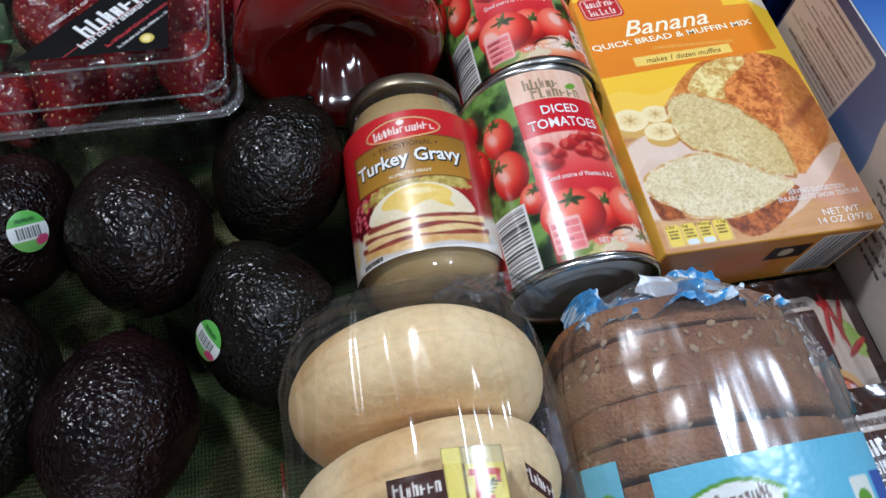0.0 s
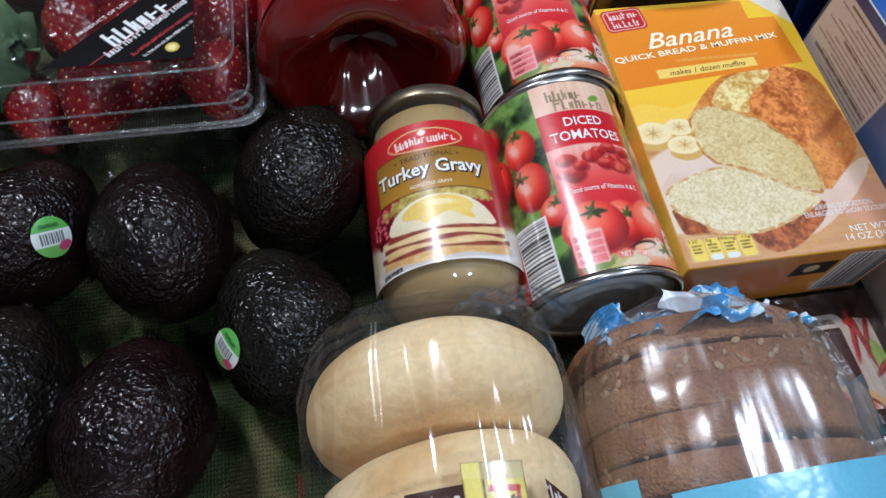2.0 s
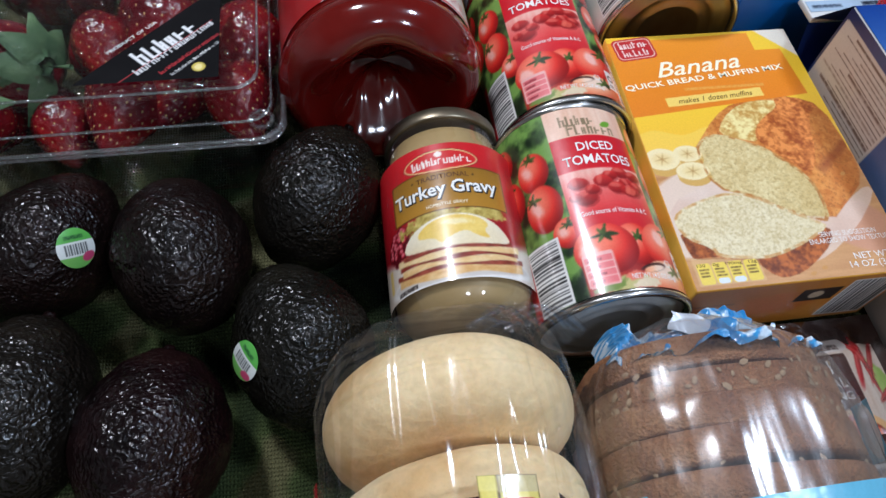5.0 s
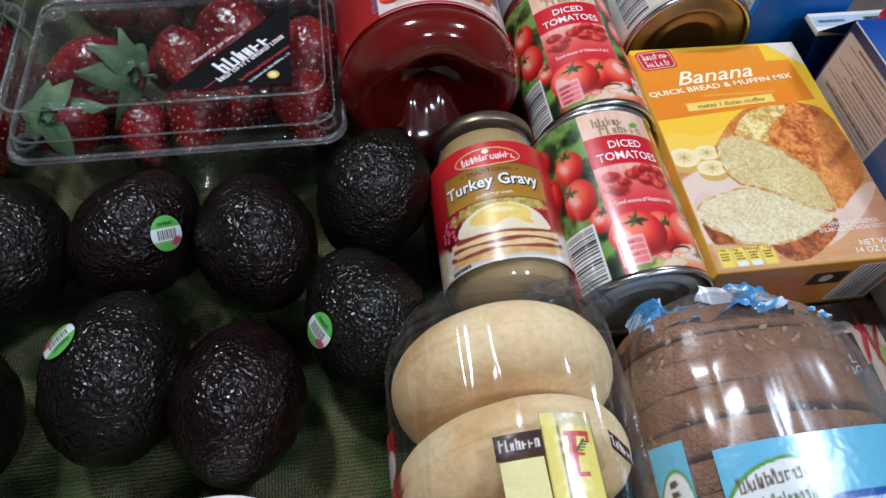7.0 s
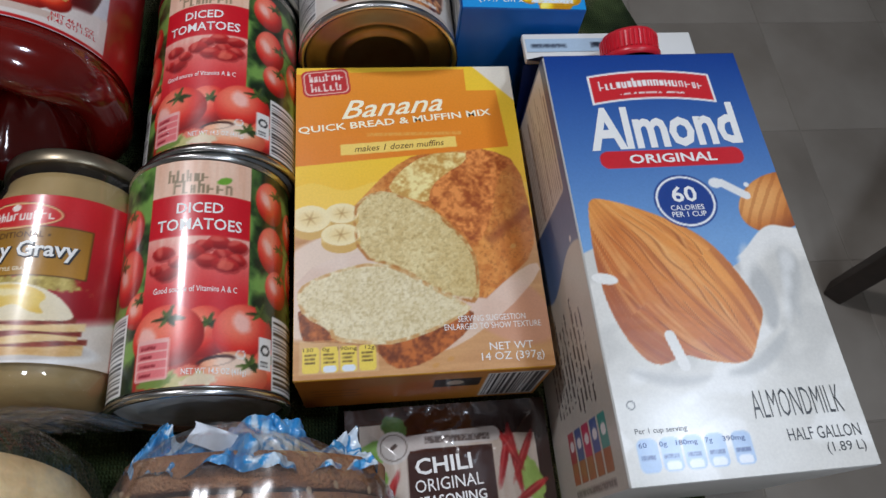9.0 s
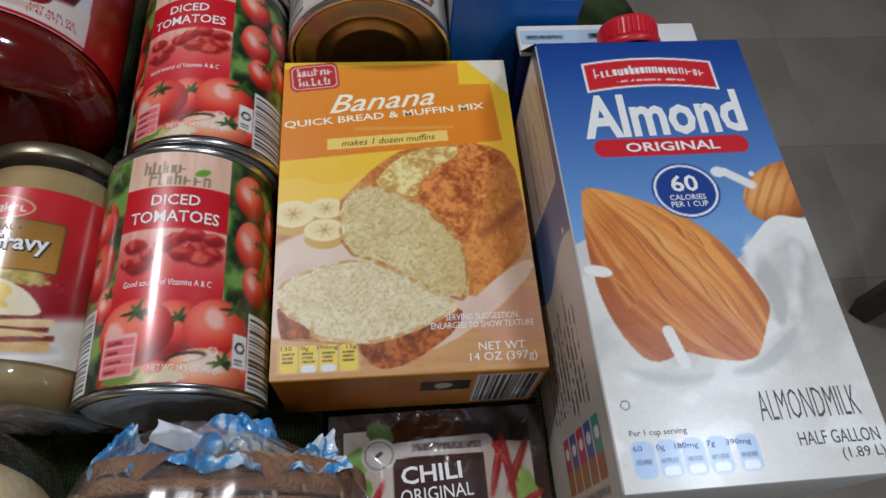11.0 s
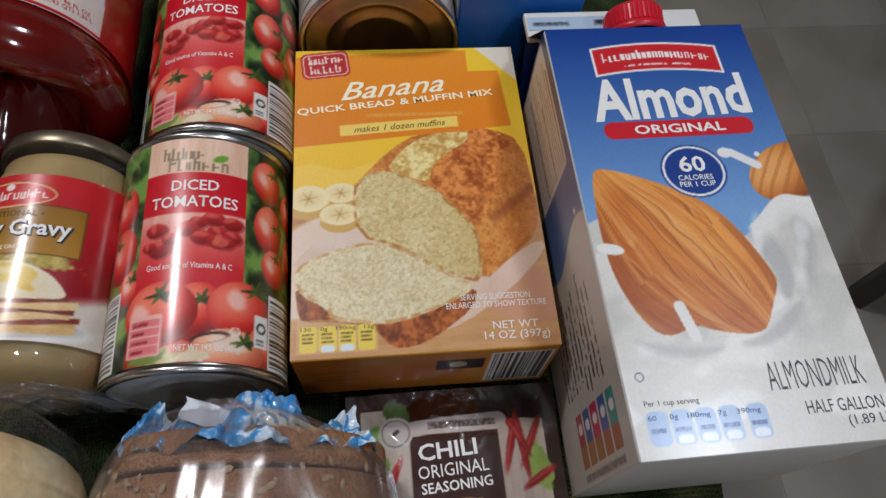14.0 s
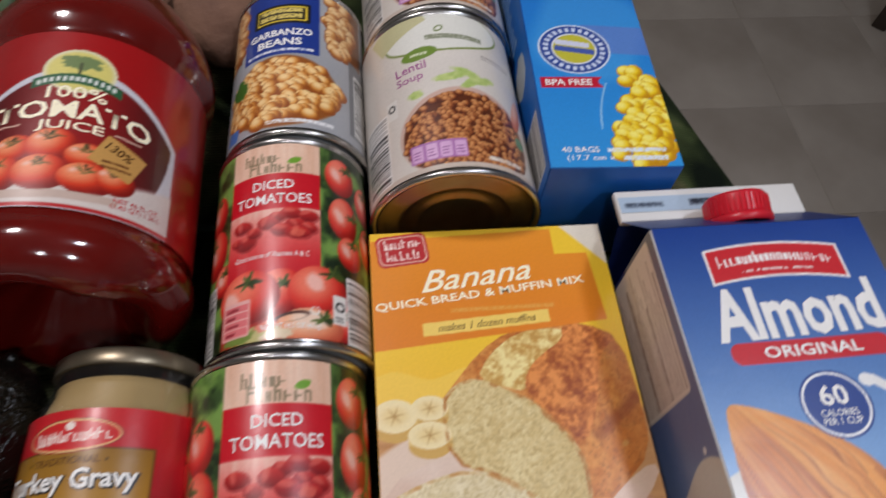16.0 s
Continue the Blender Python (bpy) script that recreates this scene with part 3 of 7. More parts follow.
def stalk_star(art, cx, cy, size, seed):
    """Green star and stalk on a tomato."""
    rng = random.Random(seed)
    for k in range(6):
        a = math.radians(k * 60 + rng.uniform(-18, 18))
        ex, ey = cx + size * math.cos(a), cy + size * 0.55 * math.sin(a)
        px, py = -math.sin(a) * size * 0.11, math.cos(a) * size * 0.11
        art.lay(art.poly([(cx + px, cy + py), ((cx + ex) / 2 + px * 1.5, (cy + ey) / 2 + py * 1.5 + size * 0.08), (ex, ey), ((cx + ex) / 2 - px, (cy + ey) / 2 - py), (cx - px, cy - py)], 1), rng.choice(((60, 80, 30), (84, 104, 44), (44, 60, 24))))
    art.lay(art.poly([(cx - 0.7, cy), (cx + size * 0.25 - 0.6, cy + size * 0.7), (cx + size * 0.25 + 0.7, cy + size * 0.7), (cx + 0.7, cy)], 0), (70, 86, 36))


def tomato(art, cx, cy, rx, ry, seed, star=(0.0, 0.5), shine=(-0.35, 0.1)):
    art.ball(cx, cy, rx, ry, (134, 10, 12), (224, 50, 38), (250, 128, 100), 0, -0.25, 0.35, 0.5)
    art.lay(art.ell(cx + shine[0] * rx, cy + shine[1] * ry, rx * 0.26, ry * 0.34, 30, 2.2, 0.4) * 0.75, (255, 214, 202))
    stalk_star(art, cx + star[0] * rx, cy + star[1] * ry, min(rx, ry) * 0.62, seed)


def tomato_art(art):
    art.lay(np.ones_like(art.x), (205, 60, 48))
    leaves(art, -118, -20, 3)
    leaves(art, 20, 118, 8)
    for cx, cy, rx, ry, st in ((33, 88, 9, 11, (0.4, 0.5)), (34.5, 64, 9, 12, (0.6, 0.2)), (38, 46, 8, 9, (0.2, 0.6)), (52, 80, 9, 11, (0, 0.6)), (55, 56, 9, 12, (0, 0.6)),
                               (-35, 73, 9, 11, (-0.1, 0.7)), (-34, 51, 10, 13, (-0.5, 0.5)), (-52, 64, 9, 12, (0, 0.6)), (-54, 88, 9, 10, (0, 0.6)), (-25, 34, 8, 8, (0, 0.5))):
        tomato(art, cx, cy, rx, ry, int(cx + 100), st)
    # centre panel: pale wood, red band, diced fruit on a rose fade
    panel = art.rect(-22.5, 26, 21.5, 104)
    grain = fbm(art.x, art.y * 0.10, 2.0, 3, 4)
    art.lay(panel, art.blend((art.y - 30) / 16, (206, 28, 40), (224, 62, 62)))
    art.lay(panel * (art.y > 85), art.blend(grain, (230, 180, 150), (247, 214, 190)))
    fade = np.clip((art.y - 40) / 22, 0, 1) * (art.y < 66)
    art.lay(panel * fade, art.blend(grain * 0.4 + 0.6 * (art.y - 42) / 24, (224, 78, 74), (246, 206, 186)))
    art.lay(art.rect(-22.5, 65.0, 21.5, 85.0), (206, 16, 34))
    for k, (cx, cy, q) in enumerate(((8, 62, 5.5), (15.5, 61, 5.5), (2, 60.5, 5), (-3, 57, 6), (-15.5, 57.5, 6), (10, 56, 5.5), (16, 54.5, 5), (4, 53, 6), (-13, 49, 7), (-9, 53, 4.5), (11, 51.5, 6), (-18, 50, 4))):
        chunk(art, cx, cy, q, 25 * k, k + 5)
    art.lay(art.ell(11, 51.5, 3.4, 2.2, 10, 0.6, 0.5) * 0.7, (232, 108, 84))
    # brand mark: two rows of thin bars and a leaf
    art.lay(art.poly([(5.4, 91.2), (8, 94.6), (13, 94.8), (11.4, 91.6), (8, 90.4)], 1), (112, 164, 46))
    art.strokes(-15.5, 4.5, 94.0, 6.4, (140, 122, 92), 4)
    art.strokes(-12.6, 14.5, 88.2, 6.4, (140, 122, 92), 5)
    # whole tomatoes, a halved one, herbs along the foot
    art.lay(art.rect(-24, 0, 34, 27), art.blend(fbm(art.x, art.y, 5, 3, 41), (140, 24, 20), (214, 60, 44)))
    for cx, cy, rx, ry, st, sh in ((4, 22, 11, 11, (0.1, 0.3), (-0.3, 0.2)), (-11, 21, 15, 13, (0.02, 0.55), (-0.55, 0.0)), (21, 22, 14, 13, (0.45, 0.75), (-0.15, 0.35)), (33, 9, 9, 9, (0.3, 0.5), (-0.3, 0.2))):
        tomato(art, cx, cy, rx, ry, int(cx + 70), st, sh)
    art.ball(17, 5, 15, 9, (190, 66, 44), (234, 138, 98), (250, 196, 158), 0, -0.2, 0.4)
    art.lay(art.ell(17, 8.5, 8, 4.0, 0, 1.2, 0.5), (246, 214, 190))
    art.lay((art.ell(9, 10, 7.5, 2.2, 12, 0.5) - art.ell(9, 9.4, 6.6, 1.5, 12, 0.5)).clip(0, 1), (60, 26, 24))
    stalk_star(art, 22.5, 9.0, 7.0, 12)
    for cx, cy, rx, ry, c in ((-6, 3, 9, 3.4, (196, 186, 120)), (3, 2.4, 7, 2.6, (226, 206, 172)), (-14, 3, 7, 3, (120, 140, 62)), (-2, 6, 4, 2, (228, 120, 96))):
        art.lay(art.ell(cx, cy, rx, ry, 10, 0.8, 1.0), c)
    # nutrition panel, recycling mark, kosher ring, barcodes
    art.lay(art.rect(-23, 3.5, -9, 20, 0, 0.8), (244, 184, 176))
    for k in range(4):
        art.lay(art.rect(-22.3, 4.2 + 3.7 * k, -9.7, 7.4 + 3.7 * k, 0, 0.6), (232, 120, 122))
        art.bars(-21.5, 4.9 + 3.7 * k, -14, 6.7 + 3.7 * k, 1, (150, 40, 52), 0.8, k, 0.3)
    art.lay(art.ell(18.7, 13, 2.0, 2.0) - art.ell(18.7, 13, 1.5, 1.5), (240, 236, 230))
    art.barcode(34.5, 0, 56, 33, "y", 6)
    art.lay(art.rect(27, 8, 34.2, 22, 0, 0.5) * (art.y > 8), (238, 234, 228))
    art.lay(art.ell(30.6, 16.5, 2.5, 2.5) - art.ell(30.6, 16.5, 1.5, 1.5), (40, 40, 40))
    art.bars(28, 9.4, 33, 12.4, 2, (60, 60, 60), 0.5, 6)
    art.barcode(-51, 0, -31, 34, "y", 5)
    art.lay(art.rect(-57, 0, -51, 40), (196, 22, 34))


def can_body(can, r, length, near_mat, label_gap=0.0035):
    """Tin: bare rims with a rolled bead at both ends, stepped end plates."""
    ring = r + 0.0006
    part("body", lathe([(r - 0.0012, 0.003), (r - 0.0006, 0.006), (r - 0.0006, length - 0.006), (r - 0.0012, length - 0.003)], 72, "y", 0, r), M["steel"], can)
    for name, y, s in (("near_rim", 0.0, 1), ("far_rim", length, -1)):
        prof = [(r - 0.0035, y + s * 0.0030), (r - 0.0025, y + s * 0.0004), (r - 0.001, y), (ring, y + s * 0.0007), (ring, y + s * 0.0026), (r - 0.0012, y + s * 0.0036)]
        part("rim", lathe(prof, 72, "y", 0, r), M["steel"], can)
        end = [(r - 0.0033, y + s * 0.0030), (r - 0.006, y + s * 0.0038), (r - 0.0075, y + s * 0.0030), (r * 0.70, y + s * 0.0030), (r * 0.67, y + s * 0.0020),
               (r * 0.64, y + s * 0.0030), (r * 0.5, y + s * 0.0030), (r * 0.47, y + s * 0.0022), (r * 0.44, y + s * 0.0030), (0.0001, y + s * 0.0028)]
        part("end_plate", lathe(end, 72, "y", 0, r), near_mat, can, "stepped tin end")


def can_label(can, r, length, paint, shift, material=None):
    lab = sheet("label", -math.pi * r * 1000, 0, math.pi * r * 1000, (length - 0.008) * 1000, 0.6, paint, round_side(r, r, 0.004, shift), material or M["paper"], can)
    return lab, round_side(r, r, 0.004, shift)


def diced_tomato_can(m):
    can = thing("food_can", "tin of diced tomatoes with red tomato-print label lying sideways", "can", m, "canned food")
    can_body(can, 0.0375, 0.111, M["end_steel"])
    lab, where = can_label(can, 0.0375, 0.111, tomato_art, -0.004)
    lettering("DICED", -0.6, 78.6, 19.5, 5.2, M["white"], where, lab, 0.012)
    lettering("TOMATOES", -0.6, 70.6, 36, 5.6, M["white"], where, lab, 0.012)
    lettering("Good source of Vitamins A & C", -0.8, 40.6, 34, 2.7, M["white"], where, lab, 0.004)
    lettering("NET WT 14.5 OZ (411g)", 8.6, 5.4, 25, 3.2, M["white"], where, lab, 0.004)
    return can


def beans(art, cx, cy, rx, ry, size, dark, mid, light, seed, count):
    rng = random.Random(seed)
    spots = sorted(((cx + rx * math.sqrt(rng.random()) * math.cos(t), cy + ry * rng.uniform(-1, 1)) for t in [rng.uniform(0, 6.283) for _ in range(count)]), key=lambda p: -p[1])
    for x, y in spots:
        if ((x - cx) / rx) ** 2 + ((y - cy) / ry) ** 2 < 1:
            near = (np.abs(art.x - x) < size * 2) & (np.abs(art.y - y) < size * 2)
            sub = Art(art.x[near], art.y[near])
            sub.c = art.c[near]
            sub.lay(sub.ell(x, y - size * 0.15, size * 1.12, size), dark)
            sub.ball(x, y, size, size * 0.85, dark, mid, light, rng.uniform(-50, 50), soft=0.3)
            art.c[near] = sub.c


def garbanzo_art(art):
    art.lay(np.ones_like(art.x), art.blend(fbm(art.x, art.y, 30, 2, 2), (150, 152, 156), (176, 178, 182)))
    art.lay(art.ell(0, 26, 33, 25, 0, 1.5), (150, 84, 30))
    beans(art, 0, 26, 34, 22, 4.4, (150, 78, 24), (222, 148, 66), (252, 214, 150), 3, 150)
    art.lay(art.ell(-25, 36, 6, 7, 20, 1, 0.9), (60, 110, 40))
    art.lay(art.rect(-23, 52, 21, 104, 0, 1), (26, 56, 140))
    art.lay(art.rect(-17, 76, 16, 92, 0, 1.5), (20, 20, 22))
    art.lay(art.rect(-15, 78, 14, 90, 0, 1) - art.rect(-14, 79, 13, 89, 0, 1), (226, 196, 60))
    art.bars(-13, 80.5, 12, 90, 2, (232, 208, 110), 0.7, 4, 0.1)
    art.bars(-20, 54.5, 18, 56.6, 1, (230, 232, 240), 0.9, 8, 0.05)
    for s in (-1, 1):
        art.lay(art.rect(s * 26 - (8 if s < 0 else 0), 58, s * 26 + (0 if s < 0 else 26), 104), (120, 70, 34))
        beans(art, s * 34, 82, 10, 24, 4.2, (150, 78, 24), (214, 148, 80), (244, 206, 150), 9 + s, 60)
    art.bars(-6, 3.5, 30, 6.0, 1, (240, 240, 240), 0.9, 5, 0.05)
    art.lay(art.rect(-34, 2, -24, 10, -12, 0.6), (60, 120, 190))
    art.lay(art.rect(40, 6, 60, 60), (110, 112, 116))
    art.barcode(44, 8, 58, 52, "y", 3)


def garbanzo_can(m):
    can = thing("food_can", "tin of garbanzo beans with grey and blue label", "can", m, "canned food")
    can_body(can, 0.0375, 0.111, M["end_steel"])
    lab, where = can_label(can, 0.0375, 0.111, garbanzo_art, -0.006)
    lettering("GARBANZO", -1, 69.0, 36, 5.2, M["white"], where, lab, 0.03)
    lettering("BEANS", -1, 61.5, 25, 5.6, M["white"], where, lab, 0.03)
    return can


def lentil_art(art):
    art.lay(np.ones_like(art.x), art.blend(fbm(art.x, art.y, 30, 2, 6), (214, 206, 196), (228, 222, 212)))
    art.lay(art.ell(9, 22, 36, 29, 0, 1.0), (210, 176, 160))
    bowl = art.ell(9, 21, 34, 27, 0, 0.8)
    art.lay(bowl, (96, 44, 20))
    beans(art, 9, 21, 34, 26, 2.3, (84, 34, 14), (158, 84, 40), (216, 150, 92), 5, 520)
    art.lay((art.y < 3).astype(float), (206, 190, 176))
    for cx, cy, rx, turn in ((2, 58, 8, 10), (12, 61, 8, -20), (20, 57, 7, 14), (-16, 49, 4, 0), (14, 55, 7, 35)):
        art.lay(art.ell(cx, cy, rx, 2.6, turn, 1.0, 0.5), art.blend(fbm(art.x, art.y, 3, 2, 4), (156, 186, 90), (212, 222, 150)))
    art.ball(42, 44, 4, 13, (200, 96, 50), (232, 150, 110), (246, 190, 160), -18)
    # leaf-shaped brand panel in white with a green border
    leaf = art.ell(2, 92, 34, 15, 6, 0.4)
    art.lay(leaf, (122, 140, 60))
    art.lay(art.ell(2, 92.6, 33, 14.2, 6, 0.4), (232, 232, 222))
    art.lay(art.rect(-40, 93, -8, 110, 28), (200, 196, 150))
    art.bars(-8, 86, 24, 90, 1, (140, 146, 120), 0.9, 3, 0.02)
    art.lay(art.ell(0, 94, 3, 2, 40) - art.ell(0, 94, 2, 1.2, 40), (110, 130, 60))
    art.lay(art.ell(-12, 77, 10, 4.4, 8), (112, 142, 50))
    art.bars(-17, 75.8, -7, 78, 1, (226, 232, 200), 0.9, 3)
    art.bars(22, 74, 44, 78, 2, (150, 140, 136), 0.4, 7)
    art.lay(art.rect(-22, 6, 6, 17, 0, 0.8), (178, 118, 178))
    for k in range(4):
        art.lay(art.rect(-21 + 7 * k, 7, -15.4 + 7 * k, 16, 0, 1.0), (222, 176, 216))
        art.bars(-20.2 + 7 * k, 8.5, -16.2 + 7 * k, 14, 3, (140, 70, 140), 0.4, k)
    art.bars(16, 5, 40, 8, 1, (236, 226, 214), 0.8, 5)
    art.lay(art.ell(40, 24, 4, 4), (90, 140, 110))
    art.barcode(-56, 2, -34, 46, "y", 8)
    art.lay(art.rect(-34, 40, -27, 52, 0, 0.5), (226, 222, 214))
    art.lay(art.ell(-30.5, 47, 2.4, 2.4) - art.ell(-30.5, 47, 1.4, 1.4), (50, 50, 50))


def lentil_can(m):
    can = thing("food_can", "wider tin of lentil soup with pale label", "can", m, "canned food")
    can_body(can, 0.0435, 0.113, M["gold_steel"])
    lab, where = can_label(can, 0.0435, 0.113, lentil_art, -0.002)
    lettering("Lentil", -17.5, 68.5, 17, 6, M["purple"], where, lab, 0.006, turn=4)
    lettering("Soup", -18.5, 60.5, 15, 6.6, M["purple"], where, lab, 0.006, turn=4)
    return can


def rolled(x, y, turn, roll, r):
    """A lying can, rolled about its own axis."""
    return pose(x, y, r, 0, roll, turn) @ Matrix.Translation((0, 0, -r))


first = diced_tomato_can(rolled(0.0065, -0.0815, 0.5, 13.5, 0.0375))
copy_thing(first, pose(0.0100, 0.0305, 0.0, 0, 0, 0.3))
garbanzo_can(pose(0.0115, 0.1440, 0.0, 0, 0, -0.5))
soup = lentil_can(pose(0.0930, 0.1055, 0.0, 0, 0, 0.3))
copy_thing(soup, pose(0.0945, 0.2200, 0.0, 0, 0, 0.0))


# ---- bread-mix box ----
def bread_art(art):
    """Face of the box, origin at its lower left corner, 116 x 170 mm."""
    x, y = art.x, art.y
    art.lay(np.ones_like(x), art.blend((y - 60) / 60, (250, 190, 60), (250, 206, 50)))
    art.lay((np.sin(x / 5.2) * 2.2 + 96 > y).astype(float) * 0.6, (252, 214, 96))
    wood = fbm(x * 0.14, y, 3.0, 4, 7)
    art.lay(np.clip((84 - y - 0.06 * x) / 3, 0, 1), art.blend(wood, (184, 128, 76), (222, 172, 116)))
    art.lay(art.ell(30, 48, 52, 26, 20, 2.0), (232, 208, 186))
    art.lay(art.ell(96, 30, 26, 15, -35, 2.0), (206, 150, 116))
    # loaf: crust, top split, cut face
    crust = art.poly([(26.6, 82.7), (32.6, 89.4), (46.9, 105.3), (61.4, 114.4), (83.1, 116.8), (97.5, 116.2), (112.7, 107.9), (115.4, 75.6), (114.0, 55.6), (98.9, 42.6), (84.0, 31.1), (57.1, 48.2), (29.4, 57.0)], 1)
    n = 0.6 * fbm(x, y, 7, 3, 11) + 0.4 * fbm(x, y, 1.8, 2, 12)
    art.lay(crust, art.blend((n - 0.32) * 2.4, (194, 110, 40), (240, 172, 88)))
    art.lay(smooth01((x - 86) / 24) * crust * 0.35, (160, 84, 30))
    art.lay(art.poly([(86, 62), (88, 36), (100, 46), (114, 58), (116, 70), (104, 64), (96, 70)], 1) * crust * 0.35, (226, 142, 62))
    art.lay(art.rect(88, 72, 126, 77, 38, 1, 3.0) * crust * 0.5, (128, 56, 24))
    art.lay(np.clip((fbm(x, y, 1.2, 2, 71) - 0.62) * 8, 0, 1) * crust * 0.3, (122, 62, 22))
    top = art.poly([(44.4, 92.4), (50.6, 103.0), (64.9, 113.6), (84.6, 115.1), (88.7, 109.9), (76.6, 102.5), (68.0, 94.9), (65.6, 85.4), (57.9, 87.2)], 1) * crust
    crags = 0.5 * fbm(x, y, 4.5, 3, 5) + 0.5 * fbm(x, y, 1.6, 2, 6)
    art.lay(top, art.blend((crags - 0.32) * 3.2, (202, 154, 74), (248, 230, 158)))
    knob = art.poly([(64.6, 85.4), (67.0, 94.9), (75.4, 102.4), (85.7, 108.4), (86.6, 116.0), (97.5, 116.7), (114.7, 108.4), (105.1, 104.9), (99.5, 94.6), (95.7, 76.5), (86.6, 59.6), (78.6, 70.4)], 1) * crust
    art.lay(knob, art.blend((0.55 * fbm(x, y, 5, 3, 15) + 0.45 * fbm(x, y, 1.7, 2, 16) - 0.32) * 3.0, (158, 76, 24), (236, 150, 74)))
    face = art.poly([(27.2, 82.2), (33.8, 90.8), (44.6, 93.4), (59.5, 85.6), (66.1, 82.3), (75.4, 72.0), (84.3, 60.1), (86.4, 46.6), (84.0, 31.1), (76.7, 33.0), (63.0, 40.7), (47.7, 51.4), (29.4, 57.0)], 1)
    crumb = 0.3 * fbm(x, y, 8, 2, 20) + 0.7 * fbm(x, y, 1.3, 2, 21)
    art.lay(face, art.blend((crumb - 0.25) * 1.7, (214, 188, 126), (240, 224, 170)))
    # banana rounds
    for cx, cy, rx, ry in ((22.5, 81.0, 8, 5.5), (7.5, 78.5, 9.6, 7.2), (21.8, 69.5, 9.2, 5.8)):
        art.lay(art.ell(cx, cy - 4.0, rx, ry), (214, 172, 92))
        art.lay(art.rect(cx - rx, cy - 4.0, cx + rx, cy), (232, 198, 122))
        art.lay(art.ell(cx, cy, rx, ry), (248, 230, 178))
        art.lay(art.ell(cx, cy, rx * 0.6, ry * 0.55, 0, 2.5) * 0.5, (232, 202, 130))
        for turn in (10, 70, 130):
            art.lay(art.ell(cx, cy, rx * 0.34, ry * 0.07, turn, 0.6) * 0.7, (186, 146, 84))
    # slice lying in front, on its paper
    art.lay(art.poly([(1, 50), (30, 62), (36, 54), (84, 30), (100, 44), (114, 52), (116, 46), (96, 26), (74, 12), (60, 8), (20, 16), (1, 30)], 1) * 0.8, art.blend(fbm(x, y, 12, 3, 51), (216, 182, 160), (240, 222, 206)))
    edge = art.poly([(1.6, 35.7), (3.4, 18.5), (7.0, 16.8), (18.3, 16.4), (35.2, 13.1), (42.8, 3.0), (52.0, 3.0), (62.5, 7.2), (79.7, 19.6), (82.0, 29.4), (62.3, 30.4), (25.0, 29.2)], 1)
    art.lay(edge, art.blend((0.5 * fbm(x, y, 5, 3, 31) + 0.5 * fbm(x, y, 1.6, 2, 32) - 0.3) * 2.8, (112, 50, 14), (196, 108, 44)))
    cut = art.poly([(1.8, 42.5), (9.6, 47.8), (23.7, 52.3), (34.9, 54.4), (47.7, 51.9), (63.0, 41.2), (77.6, 32.3), (81.6, 28.7), (66.1, 20.6), (45.8, 14.0), (33.7, 14.5), (17.3, 17.1), (15.8, 22.4), (4.7, 28.9), (1.6, 35.7)], 1)
    crumb = 0.3 * fbm(x, y, 8, 2, 40) + 0.7 * fbm(x, y, 1.3, 2, 41)
    art.lay(cut, art.blend((crumb - 0.25) * 1.7, (222, 204, 156), (246, 234, 198)))
    pore = np.clip((fbm(x, y, 1.5, 2, 43) - 0.64) * 9, 0, 1)
    art.lay(pore * cut * 0.22, (158, 132, 80))
    art.lay(pore * face * 0.28, (150, 116, 56))
    art.lay(face * smooth01((x - 58) / 30) * 0.28, (186, 150, 74))
    art.lay(np.clip((fbm(x, y, 0.9, 2, 47) - 0.6) * 9, 0, 1) * np.maximum(cut, face) * 0.16, (138, 112, 60))
    rim = np.clip((fbm(x, y, 3, 2, 61) - 0.35) * 3, 0, 1)
    art.lay(np.clip(face - art.poly([(28.6, 81.8), (34.6, 89.6), (44.6, 92.0), (59.0, 84.2), (65.2, 81.0), (74.2, 71.0), (82.9, 59.4), (84.8, 46.6), (82.6, 32.9), (76.3, 34.7), (63.4, 42.1), (48.2, 52.8), (30.6, 58.2)], 1), 0, 1) * rim * 0.8, (176, 104, 36))
    art.lay(np.clip(cut - art.poly([(3.4, 42.0), (10.4, 46.4), (24.0, 50.9), (34.9, 52.9), (47.2, 50.5), (62.3, 39.9), (76.2, 31.2), (79.2, 28.7), (65.6, 22.0), (45.6, 15.6), (33.9, 16.1), (18.7, 18.6), (17.2, 23.2), (6.2, 29.9), (3.2, 35.9)], 1), 0, 1) * rim * 0.7, (196, 134, 62))
    for cx, cy in ((69, 6), (62, 3.5), (86, 8), (104, 60)):
        art.lay(art.ell(cx, cy, 1.6, 1.1, 20, 0.5, 0.6), (206, 150, 80))
    # orange title card, tilted
    low = art.half(0, 108, 110, 117.5)
    card = low * art.half(95, 172, 94, 161) * art.half(110, 117.5, 107.5, 153)
    card = np.maximum(card, low * (x < 91) * (y < 171)) * (y < 168 - 0.0 * x)
    art.lay(low * art.half(109, 118, 106.5, 154) * ((y < 154 + 0.0 * x) | (x < 90.5)) * (y < 166 + x * 0.03), art.blend((y - 108) / 60, (232, 132, 26), (240, 150, 36)))
    art.lay(art.ell(20, 172, 75, 5, 0, 1.0), (248, 200, 50))
    art.lay(art.poly([(95, 170.5), (116.5, 170.5), (116.5, 146)], 0), (236, 226, 206))
    art.lay(art.rect(22.5, 116.0, 82, 122.5, 3.8, 0.4), (250, 214, 106))
    art.bars(36, 125.5, 86, 128.0, 1, (236, 166, 70), 0.8, 2, 0.02)
